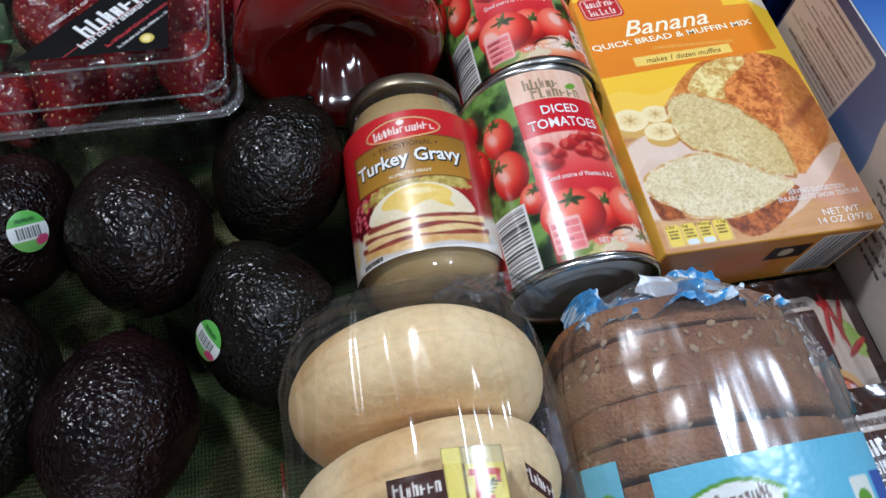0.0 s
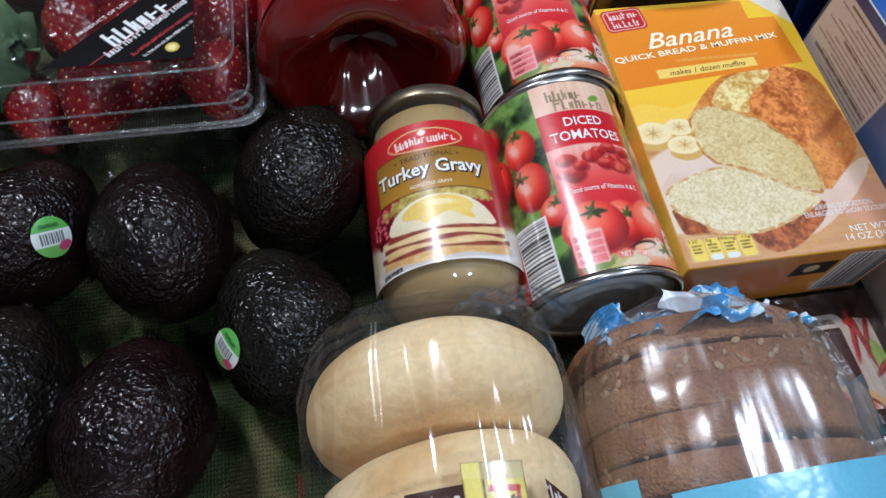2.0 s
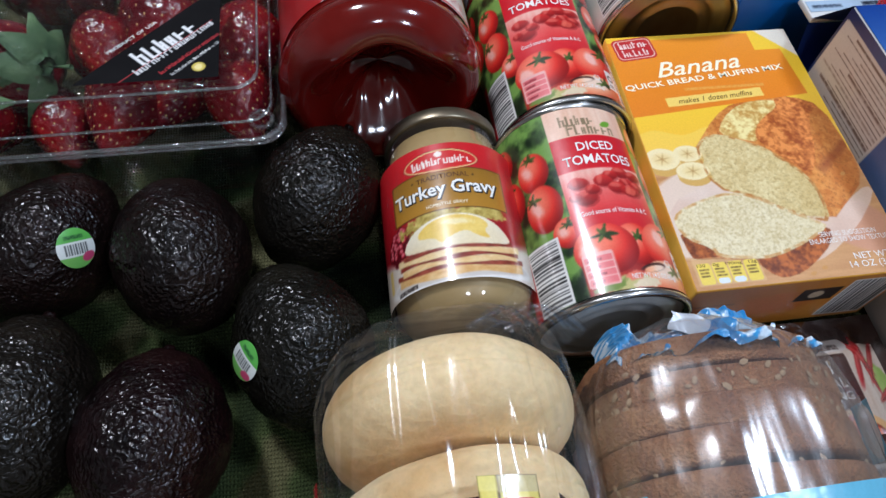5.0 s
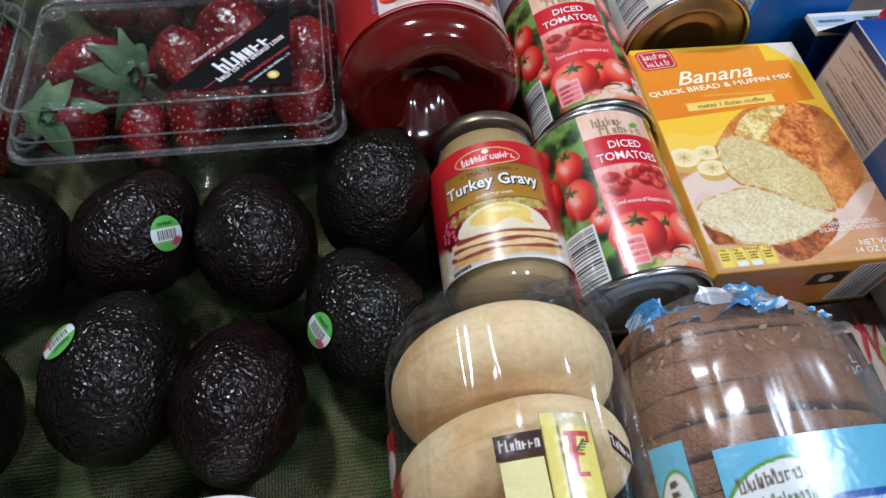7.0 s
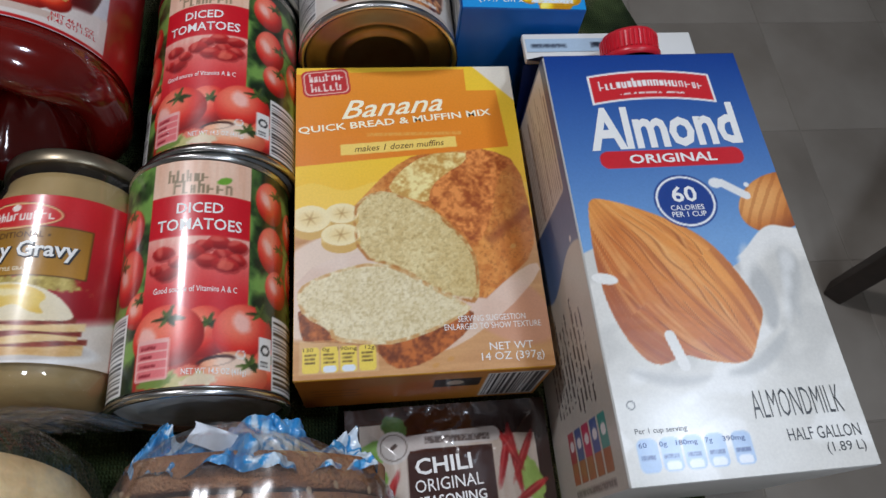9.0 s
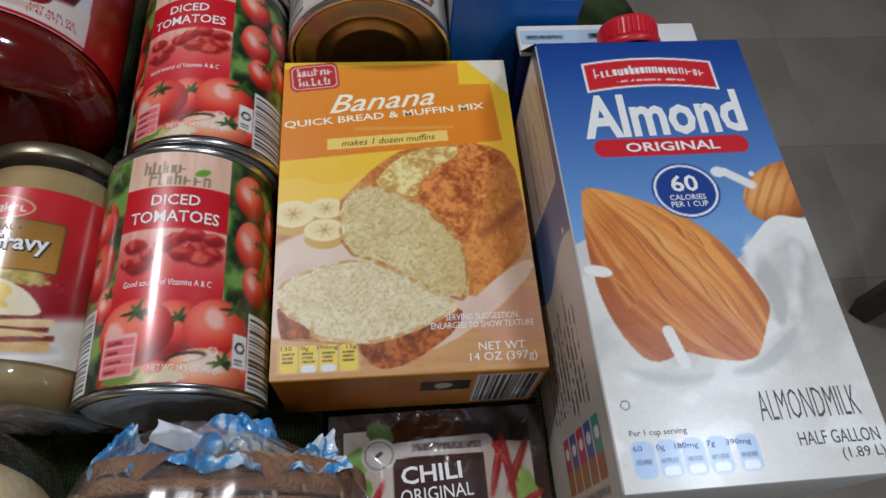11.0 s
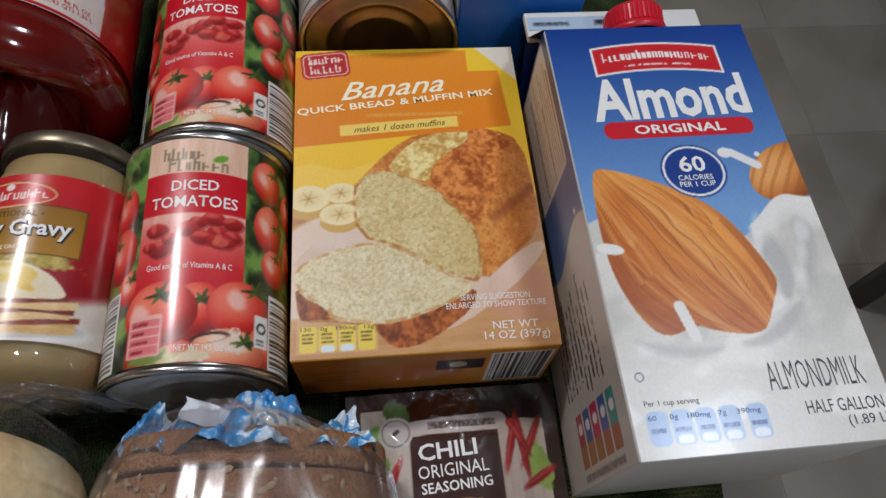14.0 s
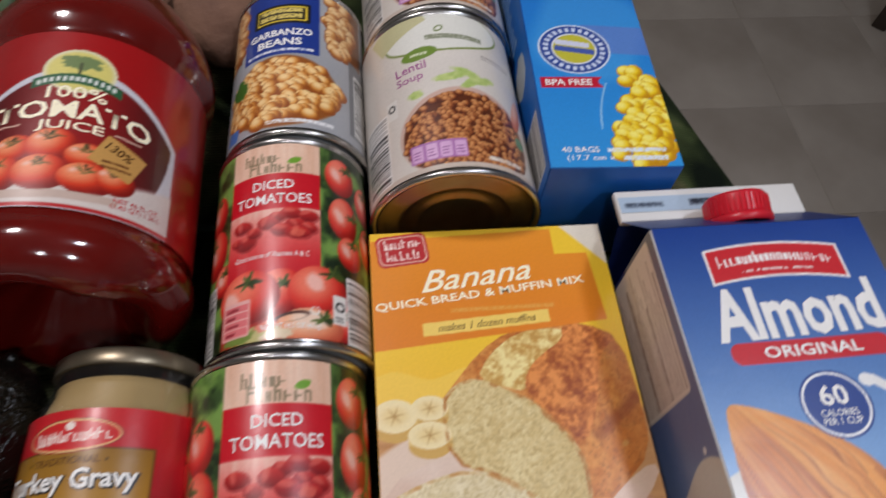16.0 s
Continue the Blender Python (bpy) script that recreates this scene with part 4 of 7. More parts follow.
    # brand badge
    art.lay(art.rect(3.2, 151.5, 28.2, 169.0, 6, 3.5), (190, 40, 44))
    art.lay(art.rect(4.2, 152.6, 27.2, 167.9, 6, 3.0) - art.rect(4.8, 153.2, 26.6, 167.3, 6, 2.8), (240, 200, 180))
    art.strokes(7, 24, 163.0, 5.0, (246, 224, 214), 6, 6)
    art.strokes(8, 25, 156.6, 5.0, (246, 224, 214), 9, 6)
    # nutrition boxes
    art.lay(art.rect(2.8, 2.4, 37, 17.5, 0, 0.5) * 0.35, (240, 214, 160))
    for k in range(4):
        art.lay(art.rect(4 + 8.2 * k, 3, 11.4 + 8.2 * k, 14.6, 0, 1.6), (240, 212, 84))
        if k in (1, 2):
            art.lay(art.rect(4.8 + 8.2 * k, 3.2, 10.6 + 8.2 * k, 6.0, 0, 1.2), (226, 234, 244))
        art.bars(5 + 8.2 * k, 7, 10.4 + 8.2 * k, 12.6, 3, (110, 86, 30), 0.5, k, 0.2)


def box_end_art(art):
    art.lay(np.ones_like(art.x), art.blend((art.x - 20) / 70, (176, 104, 34), (214, 142, 52)))
    art.lay(art.ell(52, 26, 24, 12, 0, 3, 0.5), (196, 112, 40))
    art.bars(6, 20, 30, 36, 3, (140, 76, 24), 0.4, 3)
    art.lay(art.rect(62, 26, 84, 40, 0, 0.5), (36, 30, 26))
    art.lay(art.ell(72, 33, 4, 4), (200, 180, 150))
    art.barcode(86, 4, 114, 46, "x", 4)


def bread_mix_box(m):
    box = thing("baking_mix_box", "yellow and orange banana bread mix box lying flat", "box", m)
    part("body", box_bm(0, 0, 0, 0.116, 0.1705, 0.0508, 0.0009), surface("box_board", lin(236, 176, 60), lin(240, 184, 70), 60, 0.4), box)
    face = sheet("front_panel", 0.3, 0.3, 115.7, 170.2, 0.5, bread_art, flat_top(0.0511), M["board"], box)
    sheet("end_panel", 0.6, 0.6, 115.4, 50.0, 0.6, box_end_art, lambda u, v, h: (u / 1000, -0.0003 - h / 1000, v / 1000), M["board"], box)
    where = flat_top(0.0511)
    lettering("Banana", 50.0, 144.2, 54, 11.5, M["cream"], where, face, 0.008, 0.45, 5.0)
    lettering("QUICK BREAD & MUFFIN MIX", 51.8, 134.2, 101, 4.9, M["cream"], where, face, 0.016, 0, 5.6)
    lettering("makes 1 dozen muffins", 52.5, 119.2, 46, 3.6, M["brownink"], where, face, 0.0, 0.3, 3.8)
    lettering("SERVING SUGGESTION\nENLARGED TO SHOW TEXTURE", 89.5, 22.4, 44.5, 6.6, M["white"], where, face, 0.0)
    lettering("NET WT\n14 OZ (397g)", 97, 7.8, 28.5, 9.2, M["white"], where, face, 0.0)
    lettering("130    0g   190mg   12g", 20, 13.2, 31, 2.2, M["brownink"], where, face, 0.0)
    return box


bread_mix_box(pose(0.0470, -0.0725, 0.0, 0, 0, -0.4))


# ---- almond drink carton ----
CW, CL = 97.0, 196.0


def milk_line(x):
    """Top of the splashing milk on the carton's face."""
    return 92 + 4 * np.sin(x / 9.0) - 12 * np.exp(-((x - 62) / 16) ** 2) + 8 * smooth01((x - 68) / 20)


def carton_art(art):
    x, y = art.x, art.y
    art.lay(np.ones_like(x), art.blend((y - 95) / 100, (120, 164, 214), (22, 62, 142)))
    art.lay(np.clip((milk_line(x) - y) / 0.8, 0, 1), art.blend(fbm(x, y, 26, 3, 3), (214, 211, 202), (236, 233, 225)))
    milk = np.clip((milk_line(x) - y) / 0.8, 0, 1)
    fold = fbm(x * 0.7 + y * 0.35, y - x * 0.4, 17, 3, 23)
    art.lay(milk * smooth01((fold - 0.50) * 6) * smooth01((y - 24) / 26) * 0.5, (190, 188, 181))
    art.lay(milk * smooth01((0.44 - fold) * 7) * 0.6, (252, 251, 247))
    # hollows and threads of splashing milk
    for pts, c, w in (([(58, 88), (66, 90), (74, 84), (78, 70), (76, 58), (70, 52), (70, 66), (66, 78)], (184, 184, 181), 0.55),
                      ([(60, 92), (72, 95), (84, 97), (96, 99), (96, 95), (84, 92), (72, 90)], (196, 196, 193), 0.55),
                      ([(84, 92), (91, 90), (92, 76), (86, 66), (86, 56), (82, 62), (83, 78)], (190, 190, 186), 0.5),
                      ([(44, 38), (58, 36), (72, 44), (80, 56), (70, 50), (58, 41)], (190, 190, 186), 0.5), ([(6, 44), (16, 36), (32, 34), (44, 38), (30, 38), (16, 41)], (194, 193, 189), 0.5)):
        blur = sum(art.poly([(px + ox, py + oy) for px, py in pts], 2) for ox, oy in ((0, 0), (1.1, 0), (-1.1, 0), (0, 1.1), (0, -1.1), (0.8, 0.8), (-0.8, -0.8))) / 7
        art.lay(milk * blur * min(1.0, w * 1.5), c)
    for cx, cy, rx, ry, t in ((70, 87, 2.4, 4.4, -14), (67.5, 78, 1.8, 7, -14), (87.5, 83, 3.4, 5.4, -12), (84.5, 74, 2.2, 5, -12), (81, 64, 1.8, 6, -12)):
        art.lay(art.ell(cx + 0.9, cy - 0.8, rx, ry, t, 1.8) * 0.35, (180, 180, 176))
        art.lay(art.ell(cx - 0.3, cy + 0.3, rx * 0.9, ry * 0.95, t, 2.4) * 0.6, (244, 243, 239))
    # small almond at the side
    art.ball(92, 112, 20, 13, (138, 66, 22), (206, 126, 56), (236, 170, 98), 28)
    grain = np.sin((x * 0.9 - y * 0.5) * 1.3 + 6 * fbm(x, y, 14, 2, 9))
    art.lay(art.ell(92, 112, 20, 13, 28) * (grain > 0.5) * 0.35, (160, 84, 32))
    crest = np.clip((milk_line(x) + 3 - y) / 0.8, 0, 1) * smooth01((x - 64) / 4) * smooth01((y - milk_line(x) + 12) / 10)
    art.lay(crest, (238, 236, 230))
    # splash drops
    art.lay(art.rect(66, 117, 82, 121, -35, 2.0), (236, 236, 234))
    art.lay(art.ell(66.5, 122.5, 3.2, 2.6), (238, 238, 236))
    art.lay(art.ell(80.5, 121, 1.2, 1.2), (236, 238, 240))
    # large almond: pointed at the upper left, broad below
    nut = art.poly([(6.5, 114), (8.5, 117), (12, 117.3), (24, 113.5), (40, 106), (52, 98), (60, 88), (65.5, 76), (69.5, 65), (69.5, 61), (65, 53), (60, 44), (56, 42), (49, 42), (38, 44.5),
                    (33, 47), (20, 42), (12, 51), (6.5, 66), (4.6, 82), (5, 100)])
    u, v = art.local(36, 78, -56)
    girth = 27 * np.sqrt(np.clip(1 - ((u + 4) / 50) ** 2, 0.03, 1)) * np.where(u < 0, np.clip(1.05 + u / 130, 0.5, 1.1), 1.0)
    w = v / girth
    tone = 0.55 + 0.45 * w - 0.25 * smooth01((u - 8) / 30) + 0.5 * (fbm(x, y, 14, 2, 44) - 0.5)
    art.lay(nut, art.blend(tone, (192, 100, 34), (240, 160, 74)))
    furrow = fbm(u * 0.045 + 3, w * 22, 2.6, 3, 5)
    art.lay(nut * smooth01((furrow - 0.52) * 6) * 0.50, (166, 84, 34))
    art.lay(nut * smooth01((0.46 - furrow) * 6) * 0.45, (250, 194, 124))
    wander = w * 8 + 3.4 * fbm(u * 0.08 + 40, w * 7, 2.4, 2, 9)
    line = np.abs(wander - np.round(wander))
    dash = smooth01((fbm(u * 0.5, np.round(wander) * 9.7, 9, 2, 19) - 0.38) * 6)
    art.lay(nut * np.clip((0.15 - line) * 8, 0, 1) * dash * smooth01((40 - np.abs(u + 2)) / 10) * smooth01((0.86 - np.abs(w)) * 8) * 0.50, (134, 64, 24))
    art.lay(nut * np.clip((0.13 - np.abs(wander - np.round(wander) - 0.2)) * 8, 0, 1) * dash * 0.30, (254, 214, 150))
    art.lay(nut * smooth01((np.abs(w) - 0.72) * 4) * 0.45, (158, 78, 30))
    art.lay(nut * np.clip((-u - 30) / 12, 0, 1) * 0.5, (236, 164, 80))
    # milk rising over its foot
    art.lay(art.rect(27.5, 40, 32.0, 57, 14, 2.2), (238, 236, 230))
    art.lay(art.ell(7, 80, 5.5, 2.4, -12), (240, 238, 232))
    # brand plate, arched
    arch = 0.0032 * (x - 49.5) ** 2
    plate = np.clip((30.5 - np.abs(x - 49.5)) / 0.4, 0, 1)
    yy = y + arch
    art.lay(plate * np.clip((8.6 - np.abs(yy - 177.5)) / 0.4, 0, 1), (244, 240, 236))
    art.lay(np.clip((29.4 - np.abs(x - 49.5)) / 0.4, 0, 1) * np.clip((7.5 - np.abs(yy - 177.5)) / 0.4, 0, 1), (206, 36, 44))
    art.strokes(24, 75, 178.6, 5.0, (246, 242, 238), 7, 0, 2.6)
    art.lay(np.clip((16 - np.abs(x - 49.5)) / 0.4, 0, 1) * np.clip((0.7 - np.abs(yy - 173.0)) / 0.4, 0, 1) * (fbm(x, y, 1.0, 1, 4) > 0.35), (240, 220, 216))
    # flavour bar and calorie roundel
    art.lay(art.rect(16.5, 131.9, 84.0, 140.9, 0.4, 4.2), (204, 32, 44))
    art.lay(art.ell(50.5, 114.2, 14.2, 13.2), (26, 58, 132))
    art.lay(art.ell(50.5, 114.2, 13.4, 12.4), (244, 244, 244))
    art.lay(art.ell(50.5, 114.2, 12.4, 11.4), (26, 62, 140))
    # nutrition boxes
    for k in range(5):
        cx = 9.2 + 8.7 * k + (1.5 if k == 4 else 0)
        art.lay(art.rect(cx - 3.9, 4.5, cx + 3.9, 16.5, 0, 2.4), (168, 194, 228))
        art.bars(cx - 3.0, 9.0, cx + 3.0, 11.4, 1, (70, 96, 150), 0.7, k, 0.1)
        if k:
            art.lay(art.rect(cx - 2.8, 5.0, cx + 2.8, 8.0, 0, 1.2), (236, 240, 246))
    art.lay(art.ell(6.5, 29, 1.7, 1.7) - art.ell(6.5, 29, 1.3, 1.3), (60, 60, 60))


def carton_side_art(art):
    """Left side panel: x runs up from the table, y along the carton."""
    x, y = art.x, art.y
    art.lay(np.ones_like(x), art.blend((y - 95) / 100, (96, 118, 160), (24, 40, 92)))
    art.lay(np.clip((96 + 6 * np.sin(x / 12 + 1) - y) / 0.8, 0, 1), art.blend(fbm(x, y, 26, 3, 3), (190, 182, 172), (206, 200, 190)))
    art.lay(art.rect(20, 126, 88, 194, 0, 2), (206, 196, 186))
    for k in range(25):
        art.lay(art.rect(22 + 2.6 * k, 128, 22.7 + 2.6 * k + (1.1 if k % 6 == 0 else 0), 192 - (k * 7) % 26) * (0.55 + 0.45 * (fbm(x, y, 2.2, 2, 60 + k) > 0.42)), (112, 92, 84))
    rng = random.Random(3)
    for k in range(11):
        art.lay(art.rect(76 - k * 5.4, 34 + rng.uniform(0, 6), 78.2 - k * 5.4, 84 - rng.uniform(0, 16)) * (fbm(x, y, 1.6, 2, 30 + k) > 0.4), (92, 84, 82))
    art.lay(art.ell(84, 104, 1.3, 1.3), (226, 226, 226))
    cols = ((176, 52, 70), (62, 92, 150), (196, 44, 92), (70, 100, 160), (64, 150, 140))
    for k, c in enumerate(cols):
        x0 = 28 + 11.5 * k
        art.lay(art.rect(x0, 8, x0 + 9.5, 30, 0, 0.6), c)
        art.lay(art.rect(x0, 8, x0 + 9.5, 17, 0, 0.6), (172, 104, 70))
        art.lay(art.ell(x0 + 5, 24, 3, 2.4), (230, 226, 226))
    art.bars(28, 2.5, 84, 6, 1, (120, 112, 108), 0.8, 4, 0.05)


def almond_carton(m):
    w, h, d = CW / 1000, CL / 1000, 0.0945
    carton = thing("drink_carton", "blue and white half-gallon almond drink carton lying on its back", "carton", m)
    plain = surface("carton_board", (0.66, 0.65, 0.62), (0.70, 0.69, 0.66), 30, 0.4)
    blue = surface("carton_blue", lin(20, 40, 96), lin(26, 48, 108), 30, 0.35)
    part("body", box_bm(0, 0, 0, w, h, d, 0.0012), plain, carton)
    face = sheet("front_panel", 0.4, 0.4, CW - 0.4, CL - 0.4, 0.5, carton_art, flat_top(d + 0.0003), M["carton"], carton)
    sheet("side_panel", 0.4, 0.4, d * 1000 - 0.4, CL - 0.4, 0.7, carton_side_art, lambda u, v, k: (-0.0003 - k / 1000, v / 1000, u / 1000), M["carton"], carton)
    # gable: two roof slopes, folded-in cheeks and the sealed fin
    g, mid = 0.021, 0.066
    bm = bmesh.new()
    p = [bm.verts.new(c) for c in ((0, h, d), (w, h, d), (w, h + g, mid + 0.002), (0, h + g, mid + 0.002), (0, h, 0), (w, h, 0), (w, h + g, mid - 0.002), (0, h + g, mid - 0.002), (0.030, h + 0.018, mid), (w - 0.030, h + 0.018, mid))]
    for f in ((0, 1, 2, 3), (4, 7, 6, 5), (0, 3, 8), (4, 8, 7), (0, 8, 4), (1, 9, 2), (5, 6, 9), (1, 5, 9)):
        bm.faces.new([p[i] for i in f])
    part("gable", bm, blue, carton, "dark blue folded gable", False)
    fin = part("sealed_fin", box_bm(0.001, h + g, mid - 0.002, w - 0.001, h + g + 0.018, mid + 0.002, 0.0008), plain, carton, "white sealed top fin")
    sheet("date_stamp", 2, 2, 60, 11, 1.0, lambda a: (a.lay(np.ones_like(a.x), (176, 196, 214)), a.bars(5, 5, 30, 8, 1, (70, 80, 96), 0.9, 2), a.bars(38, 5, 56, 9, 1, (40, 46, 60), 0.9, 5)),
          lambda u, v, k: (u / 1000, h + g + 0.003 + v / 1000, mid + 0.0023 + k / 1000), M["carton"], fin)
    # screw cap standing out of the upper slope
    slope = math.atan2(d - mid, g) + 0.35
    cap = part("screw_cap", lathe([(0.0165, 0.0), (0.0175, 0.001), (0.0178, 0.004), (0.0165, 0.0045), (0.0165, 0.015), (0.0155, 0.0168), (0.0001, 0.0168)], 60, "z"), M["cap_red"], carton, "ribbed red screw cap")
    cap.matrix_local = Matrix.Translation((0.0520, h + 0.0085, mid + 0.0115)) @ Matrix.Rotation(-slope, 4, "X") @ Matrix.Scale(0.86, 4)
    for k in range(40):
        a = 2 * math.pi * k / 40
        rib = part("rib", box_bm(-0.0005, -0.0004, 0.0052, 0.0005, 0.0006, 0.0146), M["cap_red"], cap, "", False) if k == 0 else attach("rib", rib.data, cap)
        rib.matrix_local = Matrix.Rotation(a, 4, "Z") @ Matrix.Translation((0.0, 0.0165, 0))
    where = flat_top(d + 0.0003)
    lettering("Almond", 50.2, 153.6, 73, 23.5, M["white"], where, face, 0.03, 0.06, 1.5)
    lettering("ORIGINAL", 50.5, 136.4, 41, 4.8, M["white"], where, face, 0.02, 0, 0.4)
    lettering("60", 50.5, 117.6, 11.5, 8.0, M["white"], where, face, 0.02)
    lettering("CALORIES\nPER 1 CUP", 50.5, 109.3, 15.5, 5.8, M["white"], where, face, 0.008)
    lettering("ALMONDMILK", 71.5, 25.5, 36.5, 10.5, M["black"], where, face, -0.01, 0.0)
    lettering("HALF GALLON", 78.5, 13.5, 29, 4.6, M["black"], where, face, 0.0)
    lettering("(1.89 L)", 85.5, 7.4, 15.5, 4.6, M["black"], where, face, 0.0)
    lettering("Per 1 cup serving", 15.8, 19.0, 20, 2.6, M["black"], where, face, 0.0)
    lettering("60     0g   180mg   7g    390mg", 26.5, 14.0, 41, 2.4, M["navy"], where, face, 0.0)
    return carton


almond_carton(pose(0.1695, -0.1305, 0.0, 0, 0, 0.3))


# ---- gravy jar ----
def gravy_art(art):
    x, y = art.x, art.y
    art.lay(np.ones_like(x), art.blend((y - 15) / 55, (140, 12, 26), (202, 26, 34)))
    # pale table, greens and berries behind the plate
    art.lay(np.clip((17 - y + 0.004 * x ** 2) / 5, 0, 1) * (np.abs(x) < 64), art.blend(fbm(x, y, 12, 3, 2), (206, 188, 168), (234, 224, 212)))
    art.lay(art.ell(-30, 27, 9, 9, 0, 1.2, 0.7), (92, 10, 22))
    beans(art, -30, 27, 8, 8, 1.9, (84, 8, 18), (160, 24, 40), (226, 110, 120), 7, 40)
    art.lay(art.ell(0, 32.5, 27, 5, 2, 1.0, 1.0), art.blend(fbm(x, y, 2.0, 3, 6), (136, 110, 34), (236, 218, 130)))
    # white plate, stacked meat and bread
    art.lay(art.ell(1, 4.5, 40, 6.5, 1, 0.8), (236, 232, 226))
    art.lay(art.ell(1, 5.5, 36, 5, 1, 0.8), (206, 198, 190))
    for k, (cy, hgt, c1, c2) in enumerate(((4.6, 2.6, (206, 154, 84), (238, 206, 150)), (7.4, 1.5, (100, 34, 24), (176, 84, 62)), (9.6, 2.0, (222, 178, 110), (244, 220, 170)), (12.0, 1.6, (96, 30, 24), (170, 76, 58)),
                                           (14.2, 2.0, (230, 190, 124), (246, 226, 180)), (16.6, 1.5, (104, 36, 28), (182, 90, 70)))):
        w = 33 - 0.5 * k + 2.0 * math.sin(k * 2.1)
        sag = y - cy - 0.0022 * x ** 2 - 0.5 * np.sin(x / 5.5 + k * 1.7)
        art.lay(np.clip((hgt - np.abs(sag)) / 0.6, 0, 1) * np.clip((w - np.abs(x - 1)) / 1.0, 0, 1), art.blend(fbm(x * 0.4, y, 1.6, 3, 20 + k), c1, c2))
    # mashed potato with gravy running over it
    mash = art.poly([(-27, 19), (-24, 26), (-16, 31), (-4, 34), (8, 33.5), (19, 30), (26, 24), (29, 18.5), (14, 17), (-8, 17)], 2)
    art.lay(mash, art.blend(0.6 * fbm(x, y, 9, 3, 33) + 0.4 * (y - 17) / 16, (232, 212, 166), (252, 246, 228)))
    pour = art.poly([(-16, 29), (-4, 33.5), (10, 32.5), (18, 28), (14, 24), (18, 20), (11, 21), (6, 25), (-2, 22), (-6, 19), (-9, 23), (-18, 24)], 2)
    art.lay(pour * mash * 0.9, art.blend(fbm(x, y, 7, 3, 35), (230, 184, 62), (248, 218, 118)))
    art.lay(art.ell(2, 29.5, 7, 1.6, -4, 1.2, 0.6) * 0.6, (255, 246, 214))
    # gold title plate and the oval badge
    art.lay(art.rect(-30.5, 36.5, 30.5, 60, 0, 0.8), (96, 62, 14))
    art.lay(art.rect(-29.8, 37.2, 29.8, 59.3, 0, 0.6), art.blend((y - 37) / 22 + 0.3 * (fbm(x, y, 16, 2, 9) - 0.5), (178, 128, 36), (150, 106, 28)))
    art.lay(art.ell(-1.6, 65, 19.6, 6.6), (150, 16, 22))
    art.lay(art.ell(-1.6, 65, 19.0, 6.2), (238, 206, 140))
    art.lay(art.ell(-1.6, 65, 18.2, 5.5), (208, 34, 36))
    art.strokes(-16, 13.5, 64.2, 4.4, (250, 238, 226), 3, 2)
    art.lay(art.ell(-2, 68.6, 2.0, 1.6), (248, 232, 220))
    for sx in (-17, 13.5):
        art.lay(art.ell(sx, 55.6, 0.6, 0.6), (74, 48, 12))
    art.bars(-33, 1, -20, 3.4, 1, (70, 62, 58), 0.9, 3, 0.05)
    art.lay(art.rect(-41, 6, -37.5, 18, 0, 0.6), (226, 196, 120))


def gravy_jar(m):
    r, n = 0.0345, 72
    jar = thing("gravy_jar", "glass jar of turkey gravy with red and gold label", "jar", m)
    inner = [(0.0001, 0.003), (0.016, 0.003), (0.0235, 0.0055), (0.0285, 0.0100), (0.0318, 0.0160), (r - 0.0018, 0.0220), (r - 0.0018, 0.0855), (0.0315, 0.0955), (0.0285, 0.1045), (0.0285, 0.1075), (0.0001, 0.1075)]
    part("gravy", lathe(inner, n, "y", 0, 0.0362), M["gravy"], jar, "pale brown gravy filling the jar")
    outer = [(0.0001, 0.0018), (0.015, 0.0014), (0.020, 0.0), (0.0255, 0.0030), (0.0305, 0.0085), (0.0338, 0.0150), (0.0349, 0.0200), (0.0350, 0.0240), (0.0350, 0.0865), (0.0345, 0.0905), (0.0325, 0.0985), (0.0300, 0.1065), (0.0295, 0.1135)]
    part("glass", lathe(outer, n, "y", 0, 0.0362), M["glass"], jar, "clear glass shell")
    where = round_side(0.0354, 0.0362, 0.0170, -0.005)
    lab = sheet("label", -86, 0, 70, 75, 0.55, gravy_art, round_side(0.0354, 0.0362, 0.0170, -0.005), M["paper"], jar, "red and gold paper label")
    lettering("Turkey Gravy", -1.2, 47.4, 55, 10.2, M["black"], where, lab, 0.06, 0, 1, 0.10)
    lettering("Turkey Gravy", -1.6, 47.8, 53.5, 9.6, M["white"], where, lab, 0.02, 0, 1, 0.20)
    lettering("HOMESTYLE GRAVY", -1, 39.9, 20, 1.8, M["cream"], where, lab, 0.0, 0, 1)
    lettering("TRADITIONAL", -1.6, 55.6, 26, 2.8, M["brownink"], where, lab, 0.015, 0, 1)
    lid = [(0.0285, 0.1130), (0.0308, 0.1120), (0.0312, 0.1130), (0.0312, 0.1185), (0.0300, 0.1196), (0.0280, 0.1196), (0.0270, 0.1188), (0.0001, 0.1188)]
    part("lid", lathe(lid, n, "y", 0, 0.0362), M["lid_steel"], jar, "gold metal screw lid")
    return jar


gravy_jar(pose(-0.0625, -0.0795, 0.0, 0, 0, -1.4))


